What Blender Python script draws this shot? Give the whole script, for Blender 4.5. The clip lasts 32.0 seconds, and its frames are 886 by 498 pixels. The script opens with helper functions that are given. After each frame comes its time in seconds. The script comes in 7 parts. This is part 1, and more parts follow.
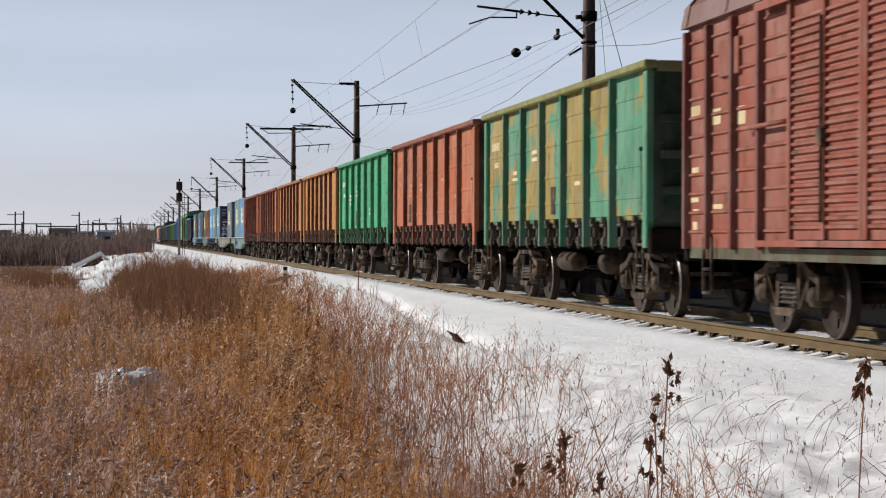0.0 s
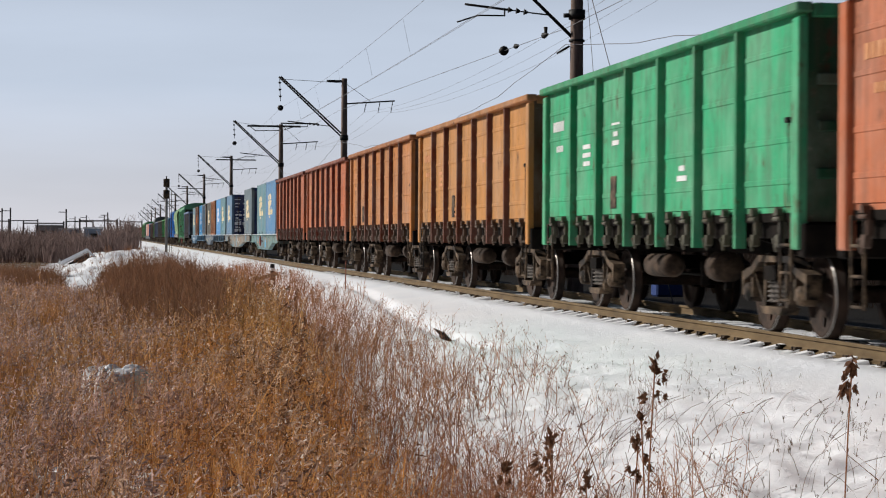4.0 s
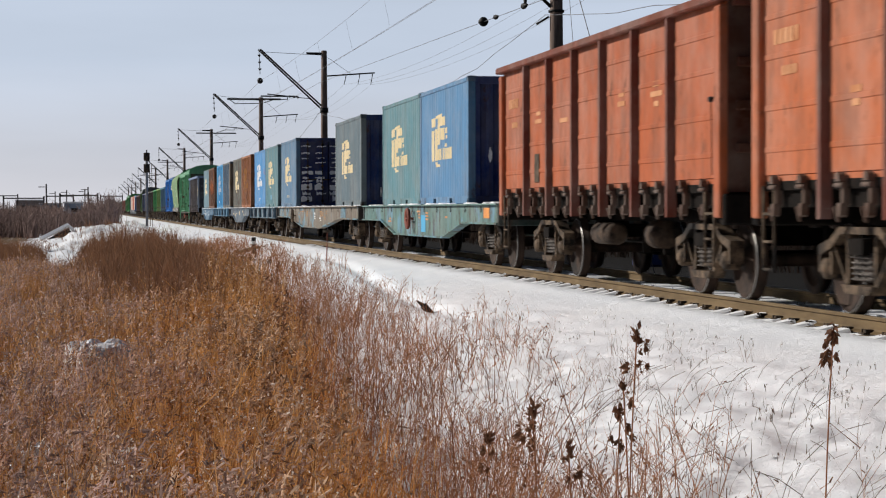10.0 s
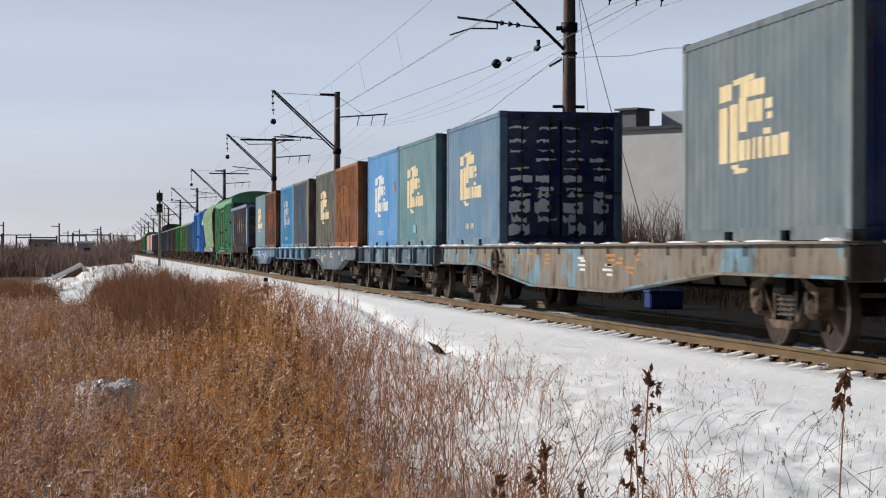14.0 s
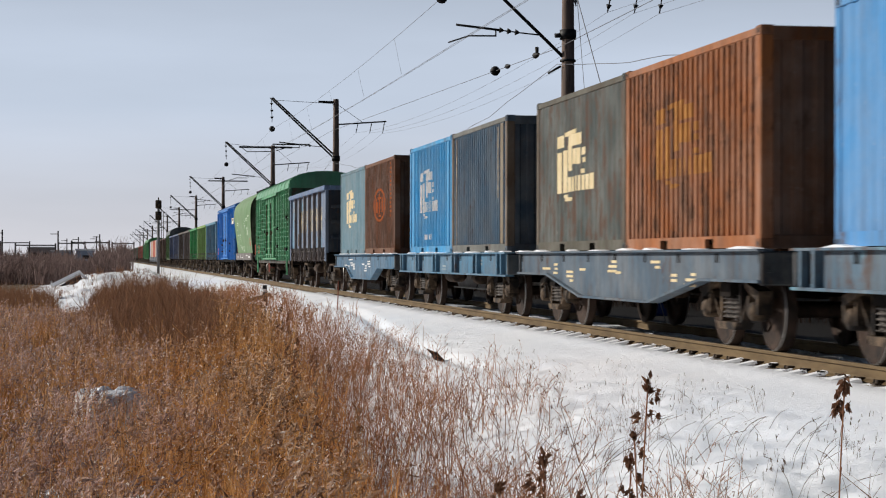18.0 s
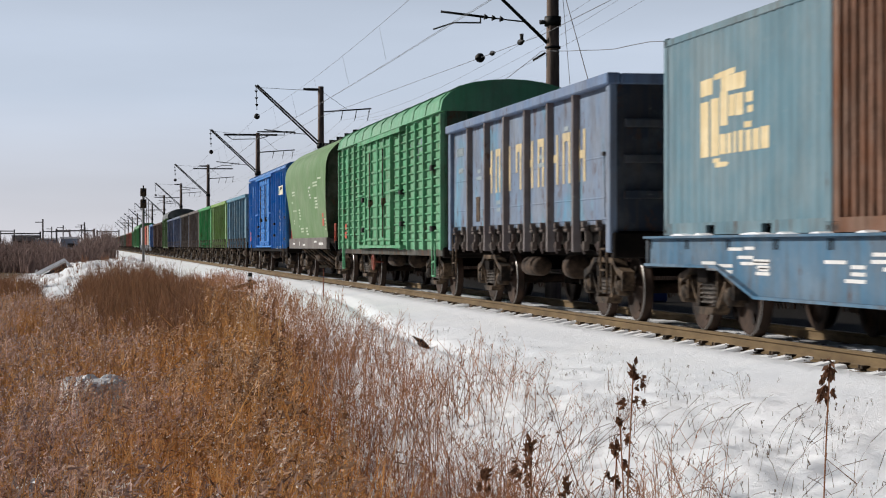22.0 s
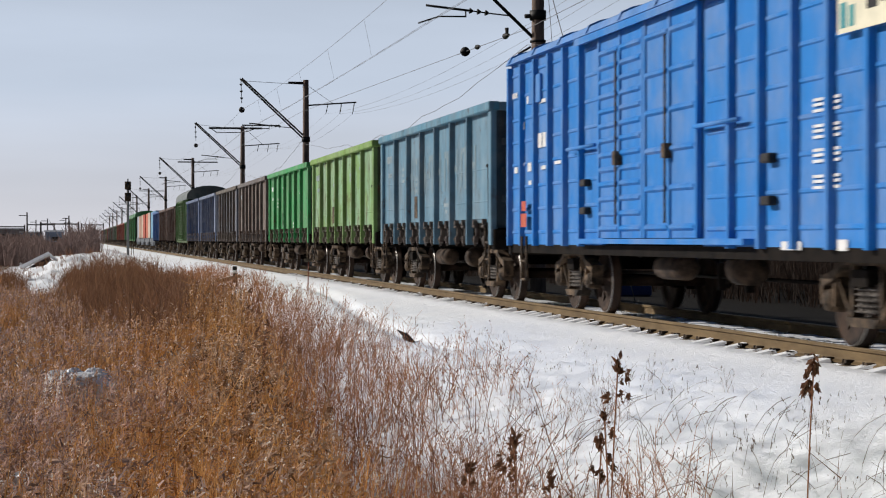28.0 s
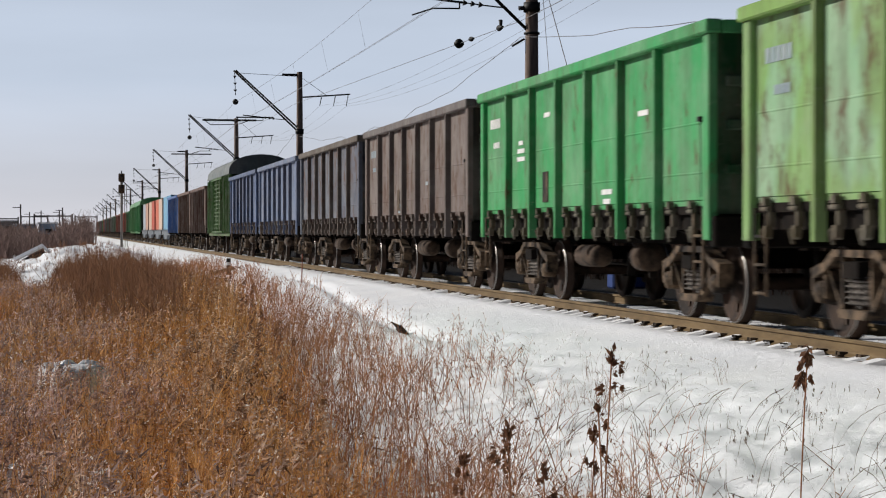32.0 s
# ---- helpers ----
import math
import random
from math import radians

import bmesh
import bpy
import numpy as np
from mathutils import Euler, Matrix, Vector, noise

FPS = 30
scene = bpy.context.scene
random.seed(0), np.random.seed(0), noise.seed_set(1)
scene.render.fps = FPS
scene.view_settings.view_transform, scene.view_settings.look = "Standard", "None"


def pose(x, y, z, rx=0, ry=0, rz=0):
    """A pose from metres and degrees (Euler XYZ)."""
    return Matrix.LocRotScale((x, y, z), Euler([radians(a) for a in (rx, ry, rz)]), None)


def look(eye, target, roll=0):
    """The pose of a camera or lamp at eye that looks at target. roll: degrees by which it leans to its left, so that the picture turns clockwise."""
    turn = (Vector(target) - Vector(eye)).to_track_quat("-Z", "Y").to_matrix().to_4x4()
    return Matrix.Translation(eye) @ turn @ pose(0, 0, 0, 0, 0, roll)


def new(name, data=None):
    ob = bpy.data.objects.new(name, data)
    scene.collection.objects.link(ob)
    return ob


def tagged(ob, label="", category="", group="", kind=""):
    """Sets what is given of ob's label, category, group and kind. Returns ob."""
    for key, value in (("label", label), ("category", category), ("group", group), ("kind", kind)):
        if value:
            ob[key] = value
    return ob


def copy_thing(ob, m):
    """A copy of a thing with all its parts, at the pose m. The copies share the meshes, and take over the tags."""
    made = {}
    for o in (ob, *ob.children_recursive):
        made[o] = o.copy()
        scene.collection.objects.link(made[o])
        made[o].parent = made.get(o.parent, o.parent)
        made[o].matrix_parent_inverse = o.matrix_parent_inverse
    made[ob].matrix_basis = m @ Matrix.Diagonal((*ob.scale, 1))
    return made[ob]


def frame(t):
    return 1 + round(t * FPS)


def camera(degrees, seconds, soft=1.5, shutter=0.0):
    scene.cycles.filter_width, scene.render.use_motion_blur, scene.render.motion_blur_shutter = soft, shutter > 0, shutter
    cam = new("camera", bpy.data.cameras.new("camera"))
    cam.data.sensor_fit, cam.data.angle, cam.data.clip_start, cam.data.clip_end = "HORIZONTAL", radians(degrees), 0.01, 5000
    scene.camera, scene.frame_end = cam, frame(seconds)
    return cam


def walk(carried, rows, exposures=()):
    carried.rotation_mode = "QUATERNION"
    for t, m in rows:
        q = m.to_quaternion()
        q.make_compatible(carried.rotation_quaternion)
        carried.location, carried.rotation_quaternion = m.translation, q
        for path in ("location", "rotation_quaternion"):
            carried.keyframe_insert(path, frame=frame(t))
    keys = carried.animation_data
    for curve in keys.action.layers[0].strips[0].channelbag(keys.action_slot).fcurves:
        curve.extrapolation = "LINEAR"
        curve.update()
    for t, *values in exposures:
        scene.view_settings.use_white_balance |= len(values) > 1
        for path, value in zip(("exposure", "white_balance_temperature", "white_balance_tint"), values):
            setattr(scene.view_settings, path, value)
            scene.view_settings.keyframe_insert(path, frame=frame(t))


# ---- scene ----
# World: z = 0 is the top of the rails, the track runs along +y at x = TRACK.
EYE = (0.0, 0.0, 1.102)
TRACK = 8.667
# seconds, yaw, pitch, roll of the camera held in one place
TURNS = (
    (0, -8.993, -0.254, 0.187),
    (0.5, -8.91, -0.352, 0.129),
    (1, -8.931, -0.36, 0.033),
    (1.5, -8.86, -0.341, 0.061),
    (2, -8.93, -0.29, 0.082),
    (2.5, -9.113, -0.301, 0.107),
    (4.5, -9.38, -0.312, 0.36),
    (5, -9.393, -0.193, 0.262),
    (5.5, -9.265, -0.324, 0.216),
    (6, -9.471, -0.317, 0.246),
    (6.5, -9.505, -0.469, 0.125),
    (7, -9.428, -0.491, 0.048),
    (7.5, -9.476, -0.464, -0.053),
    (8, -9.611, -0.567, 0.023),
    (8.5, -9.53, -0.667, -0.061),
    (9, -9.444, -0.663, -0.022),
    (9.5, -9.598, -0.994, -0.138),
    (10, -9.894, -1.122, -0.128),
    (10.5, -9.726, -1.115, -0.132),
    (11, -9.653, -0.925, -0.108),
    (11.5, -9.73, -1.031, -0.042),
    (12, -9.675, -1.15, -0.082),
    (12.5, -9.639, -1.059, 0.145),
    (13, -9.533, -0.812, 0.112),
    (13.5, -9.54, -0.146, 0.057),
    (14, -9.547, 0.062, 0.163),
    (14.5, -9.727, 0.529, 0.068),
    (16.5, -9.458, 0.542, 0.109),
    (17, -9.417, 0.48, 0.137),
    (17.5, -9.536, 0.304, 0.097),
    (18, -9.577, 0.269, 0.094),
    (18.5, -9.503, 0.19, -0.014),
    (19, -9.486, 0.082, -0.22),
    (19.5, -9.703, -0.042, -0.3),
    (20, -9.83, -0.17, -0.065),
    (20.5, -9.898, -0.016, -0.074),
    (21, -9.919, -0.001, -0.064),
    (21.5, -10.029, -0.084, -0.061),
    (22, -9.996, -0.101, -0.077),
    (22.5, -10.176, -0.245, 0.037),
    (23, -10.237, -0.253, 0.088),
    (23.5, -10.237, -0.218, -0.045),
    (24, -10.36, -0.329, -0.113),
    (24.5, -10.235, -0.294, -0.201),
    (25, -10.292, -0.223, -0.103),
    (25.5, -10.452, -0.233, -0.032),
    (27.5, -10.446, -0.261, 0.074),
    (28, -10.43, -0.278, 0.004),
    (28.5, -10.356, -0.306, 0.079),
    (29, -10.675, -0.331, 0.236),
    (29.5, -10.728, -0.427, 0.232),
    (30, -10.581, -0.431, 0.118),
    (30.5, -10.499, -0.369, 0.074),
    (31, -10.499, -0.347, -0.106),
    (31.5, -10.598, -0.51, -0.08),
    (32, -10.606, -0.506, 0.002),
)
cam = camera(24.98, 32.0, soft=1.1, shutter=0.4)


def held(yaw, pitch, roll):
    m = pose(*EYE, 90 + pitch, 0, yaw)
    return m @ pose(0, 0, 0, 0, 0, roll)


walk(cam, [(t, held(a, b, c)) for t, a, b, c in TURNS])

# ---- world, sun ----
SUN_AZ = radians(33)      # from -x towards +y
SUN_EL = radians(26)
world = bpy.data.worlds.new("winter_sky")
scene.world = world
world.use_nodes = True
wn = world.node_tree.nodes
wl = world.node_tree.links
for n in list(wn):
    wn.remove(n)
w_out = wn.new("ShaderNodeOutputWorld")
w_bg = wn.new("ShaderNodeBackground")
w_sky = wn.new("ShaderNodeTexSky")
w_sky.sky_type = "NISHITA"
w_sky.sun_disc = False
w_sky.sun_elevation = SUN_EL
to_sun = Vector((-math.cos(SUN_AZ) * math.cos(SUN_EL), math.sin(SUN_AZ) * math.cos(SUN_EL), math.sin(SUN_EL)))
w_sky.sun_rotation = math.atan2(to_sun.x, to_sun.y)
w_sky.air_density, w_sky.dust_density, w_sky.ozone_density = 1.0, 1.2, 1.4
# thin high cloud that pales the blue
w_tc = wn.new("ShaderNodeTexCoord")
w_map = wn.new("ShaderNodeMapping")
w_map.inputs["Scale"].default_value = (1.2, 1.2, 7.0)
w_noise = wn.new("ShaderNodeTexNoise")
w_noise.inputs["Scale"].default_value = 1.6
w_noise.inputs["Detail"].default_value = 5
w_ramp = wn.new("ShaderNodeMapRange")
w_ramp.inputs["From Min"].default_value = 0.3
w_ramp.inputs["From Max"].default_value = 0.75
w_ramp.inputs["To Min"].default_value = 0.62
w_ramp.inputs["To Max"].default_value = 0.86
w_mix = wn.new("ShaderNodeMix")
w_mix.data_type = "RGBA"
# the haze is brightest towards the sun
w_dot = wn.new("ShaderNodeVectorMath")
w_dot.operation = "DOT_PRODUCT"
w_dot.inputs[1].default_value = to_sun
w_glow = wn.new("ShaderNodeMapRange")
for w_k, w_v in zip(("From Min", "From Max", "To Min", "To Max"), (-0.35, 0.22, 0.15, 1.0)):
    w_glow.inputs[w_k].default_value = w_v
w_haze = wn.new("ShaderNodeMix")
w_haze.data_type = "RGBA"
w_haze.inputs[6].default_value = (0, 0, 0, 1)
# a warm veil at the horizon
w_veil = wn.new("ShaderNodeMix")
w_veil.data_type = "RGBA"
w_veil.inputs[6].default_value = (10.2, 10.15, 10.9, 1)
w_veil.inputs[7].default_value = (8.5, 9.65, 11.6, 1)
w_rise = wn.new("ShaderNodeMapRange")
for w_k, w_v in zip(("From Min", "From Max", "To Min", "To Max"), (0.0, 0.075, 0.0, 1.0)):
    w_rise.inputs[w_k].default_value = w_v
wl.new(w_rise.outputs["Result"], w_veil.inputs[0])
wl.new(w_veil.outputs[2], w_haze.inputs[7])
wl.new(w_tc.outputs["Generated"], w_dot.inputs[0])
wl.new(w_dot.outputs["Value"], w_glow.inputs["Value"])
wl.new(w_glow.outputs["Result"], w_haze.inputs[0])
wl.new(w_haze.outputs[2], w_mix.inputs[7])
wl.new(w_tc.outputs["Generated"], w_map.inputs["Vector"])
wl.new(w_map.outputs["Vector"], w_noise.inputs["Vector"])
# more of it low over the horizon, a clear blue overhead
w_sep = wn.new("ShaderNodeSeparateXYZ")
w_low = wn.new("ShaderNodeMapRange")
for w_k, w_v in zip(("From Min", "From Max", "To Min", "To Max"), (0.10, 0.27, 1.0, 0.04)):
    w_low.inputs[w_k].default_value = w_v
w_mul = wn.new("ShaderNodeMath")
w_mul.operation = "MULTIPLY"
wl.new(w_tc.outputs["Generated"], w_sep.inputs[0])
wl.new(w_sep.outputs["Z"], w_low.inputs["Value"])
wl.new(w_sep.outputs["Z"], w_rise.inputs["Value"])
wl.new(w_noise.outputs["Fac"], w_ramp.inputs["Value"])
wl.new(w_ramp.outputs["Result"], w_mul.inputs[0])
wl.new(w_low.outputs["Result"], w_mul.inputs[1])
wl.new(w_mul.outputs[0], w_mix.inputs[0])
w_dim = wn.new("ShaderNodeMix")
w_dim.data_type = "RGBA"
w_dim.blend_type = "MULTIPLY"
w_dim.inputs[0].default_value = 1.0
w_dim.inputs[7].default_value = (0.17, 0.18, 0.21, 1)
wl.new(w_sky.outputs["Color"], w_dim.inputs[6])
wl.new(w_dim.outputs[2], w_mix.inputs[6])
wl.new(w_mix.outputs[2], w_bg.inputs["Color"])
w_bg.inputs["Strength"].default_value = 0.085
wl.new(w_bg.outputs["Background"], w_out.inputs["Surface"])

sun_data = bpy.data.lights.new("sun", "SUN")
sun_data.energy = 4.45
sun_data.angle = radians(0.6)
sun_data.color = (1.0, 0.947, 0.878)
sun = new("sun", sun_data)
sun.matrix_world = look((0, 0, 60), Vector((0, 0, 60)) - to_sun)
scene.view_settings.exposure = 0.0


# ---- materials ----
def lin(r, g, b):
    return tuple(((c / 255 + 0.055) / 1.055) ** 2.4 if c > 10 else c / 255 / 12.92 for c in (r, g, b))


def mat_base(name, rough=0.6, metal=0.0):
    m = bpy.data.materials.new(name)
    m.use_nodes = True
    nt = m.node_tree
    b = nt.nodes["Principled BSDF"]
    b.inputs["Roughness"].default_value = rough
    b.inputs["Metallic"].default_value = metal
    b.inputs["Specular IOR Level"].default_value = 0.5 if rough < 0.55 else 0.22
    return m, nt, b


def coords(nt, scale=(1, 1, 1), jitter=True):
    tc = nt.nodes.new("ShaderNodeTexCoord")
    mp = nt.nodes.new("ShaderNodeMapping")
    mp.inputs["Scale"].default_value = scale
    nt.links.new(tc.outputs["Object"], mp.inputs["Vector"])
    if jitter:
        oi = nt.nodes.new("ShaderNodeObjectInfo")
        mul = nt.nodes.new("ShaderNodeMath")
        mul.operation = "MULTIPLY"
        mul.inputs[1].default_value = 37.0
        nt.links.new(oi.outputs["Random"], mul.inputs[0])
        nt.links.new(mul.outputs[0], mp.inputs["Location"])
    return mp.outputs["Vector"]


def tex(nt, vec, scale, detail=4, rough=0.6):
    n = nt.nodes.new("ShaderNodeTexNoise")
    n.inputs["Scale"].default_value = scale
    n.inputs["Detail"].default_value = detail
    n.inputs["Roughness"].default_value = rough
    nt.links.new(vec, n.inputs["Vector"])
    return n.outputs["Fac"]


def ranged(nt, val, a, b, lo=0.0, hi=1.0):
    n = nt.nodes.new("ShaderNodeMapRange")
    for k, v in zip(("From Min", "From Max", "To Min", "To Max"), (a, b, lo, hi)):
        n.inputs[k].default_value = v
    nt.links.new(val, n.inputs["Value"])
    return n.outputs["Result"]


def mixed(nt, fac, a, b, mode="MIX"):
    n = nt.nodes.new("ShaderNodeMix")
    n.data_type = "RGBA"
    n.blend_type = mode
    for sock, v in ((n.inputs[0], fac), (n.inputs[6], a), (n.inputs[7], b)):
        if isinstance(v, bpy.types.NodeSocket):
            nt.links.new(v, sock)
        elif isinstance(v, (int, float)):
            sock.default_value = v
        else:
            sock.default_value = (*v, 1)
    return n.outputs[2]


def bumped(nt, b, val, strength=0.3, dist=0.01):
    n = nt.nodes.new("ShaderNodeBump")
    n.inputs["Strength"].default_value = strength
    n.inputs["Distance"].default_value = dist
    nt.links.new(val, n.inputs["Height"])
    nt.links.new(n.outputs["Normal"], b.inputs["Normal"])


def mat_paint(name, second=None, amount=(0.52, 0.6), rust=0.52, grime=0.5, rough=0.62):
    """Weathered paint whose first colour is the object's own; second: another coat in patches."""
    m, nt, b = mat_base(name, rough)
    oi = nt.nodes.new("ShaderNodeObjectInfo")
    vec = coords(nt)
    c = oi.outputs["Color"]
    if second:
        patch = ranged(nt, tex(nt, coords(nt, (1, 0.9, 0.7)), 0.9, 3), amount[0], amount[1])
        c = mixed(nt, patch, c, second)
    fade = tex(nt, vec, 0.8, 5, 0.65)
    c = mixed(nt, ranged(nt, fade, 0.42, 0.64, 0.0, 0.5), c, mixed(nt, 0.4, c, (0.42, 0.40, 0.36)))
    dirt = tex(nt, coords(nt, (1.0, 1.0, 0.6)), 1.7, 6, 0.7)
    c = mixed(nt, ranged(nt, dirt, 0.47, 0.62, 0.0, grime), c, mixed(nt, 0.6, c, (0.055, 0.042, 0.032)))
    streak = tex(nt, coords(nt, (3.0, 3.0, 0.16)), 2.6, 6, 0.7)
    c = mixed(nt, ranged(nt, streak, 0.47, 0.70, 0.0, grime * 1.25), c, mixed(nt, 0.3, (0.09, 0.062, 0.042), c))
    # scuffs where the top coat is rubbed pale
    scuff = tex(nt, coords(nt, (1.4, 1.4, 2.6)), 4.5, 6, 0.75)
    c = mixed(nt, ranged(nt, scuff, 0.62, 0.72, 0.0, 0.4), c, mixed(nt, 0.5, c, (0.5, 0.47, 0.42)))
    spots = tex(nt, coords(nt, (1, 1, 0.5)), 3.4, 7, 0.72)
    c = mixed(nt, ranged(nt, spots, rust + 0.06, rust + 0.16, 0.0, 0.85), c, (0.085, 0.042, 0.024))
    nt.links.new(c, b.inputs["Base Color"])
    nt.links.new(ranged(nt, spots, 0.3, 0.75, rough - 0.12, rough + 0.25), b.inputs["Roughness"])
    bumped(nt, b, tex(nt, vec, 2.5, 4), 0.12, 0.02)
    return m


def mat_noise(name, c1, c2, scale=4.0, rough=0.85, metal=0.0, bump=0.3, stretch=(1, 1, 1), c3=None, jitter=True, dist=0.01):
    m, nt, b = mat_base(name, rough, metal)
    vec = coords(nt, stretch, jitter)
    n1 = tex(nt, vec, scale, 6, 0.65)
    c = mixed(nt, ranged(nt, n1, 0.35, 0.68), c1, c2)
    if c3:
        c = mixed(nt, ranged(nt, tex(nt, vec, scale * 0.23, 3), 0.5, 0.64), c, c3)
    nt.links.new(c, b.inputs["Base Color"])
    if bump:
        bumped(nt, b, n1, bump, dist)
    return m


M_PAINT = mat_paint("weathered_paint")
M_CLEAN = mat_paint("fresher_paint", rust=0.64, grime=0.16)
M_CONTAINER = mat_paint("container_paint", rust=0.60, grime=0.26)
M_RUSTY = mat_paint("rusting_paint", rust=0.44, grime=0.55)
M_ROOF = mat_paint("roof_paint", rust=0.6, grime=0.3, rough=0.5)
M_OCHRE = mat_paint("patched_green_ochre", second=lin(156, 136, 70), amount=(0.46, 0.52))
M_PALE = mat_paint("patched_green_pale", second=lin(126, 166, 128), amount=(0.43, 0.53), rust=0.47)
M_BLUEPATCH = mat_paint("patched_steel_blue", second=lin(92, 142, 172), amount=(0.56, 0.62), rust=0.495, grime=0.5)
M_PATCH = mat_paint("patched_grey_blue", second=lin(96, 138, 156), amount=(0.53, 0.57), rust=0.47, grime=0.6)
# darker than the steel itself; shade under the wagons is put into the colour
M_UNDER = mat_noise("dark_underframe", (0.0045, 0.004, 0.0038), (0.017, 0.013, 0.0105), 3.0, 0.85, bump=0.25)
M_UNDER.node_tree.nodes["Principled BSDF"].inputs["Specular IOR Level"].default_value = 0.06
M_BOGIE = mat_noise("dusty_cast_steel", (0.006, 0.0048, 0.004), (0.17, 0.115, 0.072), 6.0, 0.8, bump=0.4, c3=(0.008, 0.006, 0.005))
M_TANK = mat_noise("dusty_tank_steel", (0.012, 0.008, 0.006), (0.085, 0.055, 0.036), 5.0, 0.85, bump=0.2)
M_SPRING = mat_noise("frosted_spring_steel", (0.02, 0.017, 0.015), (0.20, 0.175, 0.155), 9.0, 0.75, bump=0.2)
M_GIRDER = mat_noise("grey_girder_paint", (0.10, 0.095, 0.09), (0.22, 0.21, 0.20), 2.5, 0.75, bump=0.2)
M_WHEEL = mat_noise("wheel_steel", (0.007, 0.0045, 0.0035), (0.060, 0.034, 0.022), 3.0, 0.8, bump=0.25)
M_TREAD = mat_noise("polished_tread", (0.22, 0.21, 0.20), (0.34, 0.33, 0.31), 9.0, 0.42, 0.9, bump=0.05)
M_RAIL = mat_noise("rusty_rail", (0.09, 0.058, 0.026), (0.17, 0.115, 0.055), 7.0, 0.75, bump=0.2, stretch=(1, 0.2, 1))
M_RAILTOP = mat_noise("rail_running_band", (0.15, 0.105, 0.055), (0.23, 0.17, 0.10), 5.0, 0.5, 0.3, bump=0.05, stretch=(1, 0.1, 1))
M_SLEEPER = mat_noise("stained_sleeper", (0.30, 0.26, 0.21), (0.16, 0.125, 0.095), 5.0, 0.9, bump=0.3)
M_POLE = mat_noise("dark_concrete_pole", (0.12, 0.085, 0.068), (0.27, 0.20, 0.165), 2.2, 0.85, bump=0.3, stretch=(3, 3, 0.4))
M_IRON = mat_noise("black_iron", (0.010, 0.010, 0.011), (0.03, 0.028, 0.027), 6.0, 0.6, bump=0.1)
M_WIRE = mat_noise("dull_wire", (0.12, 0.12, 0.13), (0.20, 0.20, 0.22), 6.0, 0.5, bump=0)
M_CREAM = mat_noise("cream_lettering", lin(206, 186, 142), lin(222, 206, 168), 3.0, 0.7, bump=0)
M_WHITE = mat_noise("white_marking", (0.55, 0.55, 0.54), (0.75, 0.75, 0.74), 9.0, 0.7, bump=0)
M_RED = mat_noise("red_marking", (0.38, 0.06, 0.035), (0.52, 0.12, 0.07), 5.0, 0.6, bump=0)
M_CHALK = mat_noise("rubbed_warm_lettering", lin(206, 152, 112), lin(176, 116, 74), 2.0, 0.75, bump=0)
M_STENCIL = mat_noise("stencil_white", lin(196, 204, 186), lin(158, 176, 150), 3.0, 0.75, bump=0)
M_FADED = mat_noise("faded_lettering", lin(150, 160, 164), lin(120, 140, 152), 2.0, 0.75, bump=0)
M_SNOW_LUMP = mat_noise("lying_snow", (0.78, 0.80, 0.84), (0.9, 0.91, 0.93), 9.0, 0.8, bump=0.5, dist=0.03)


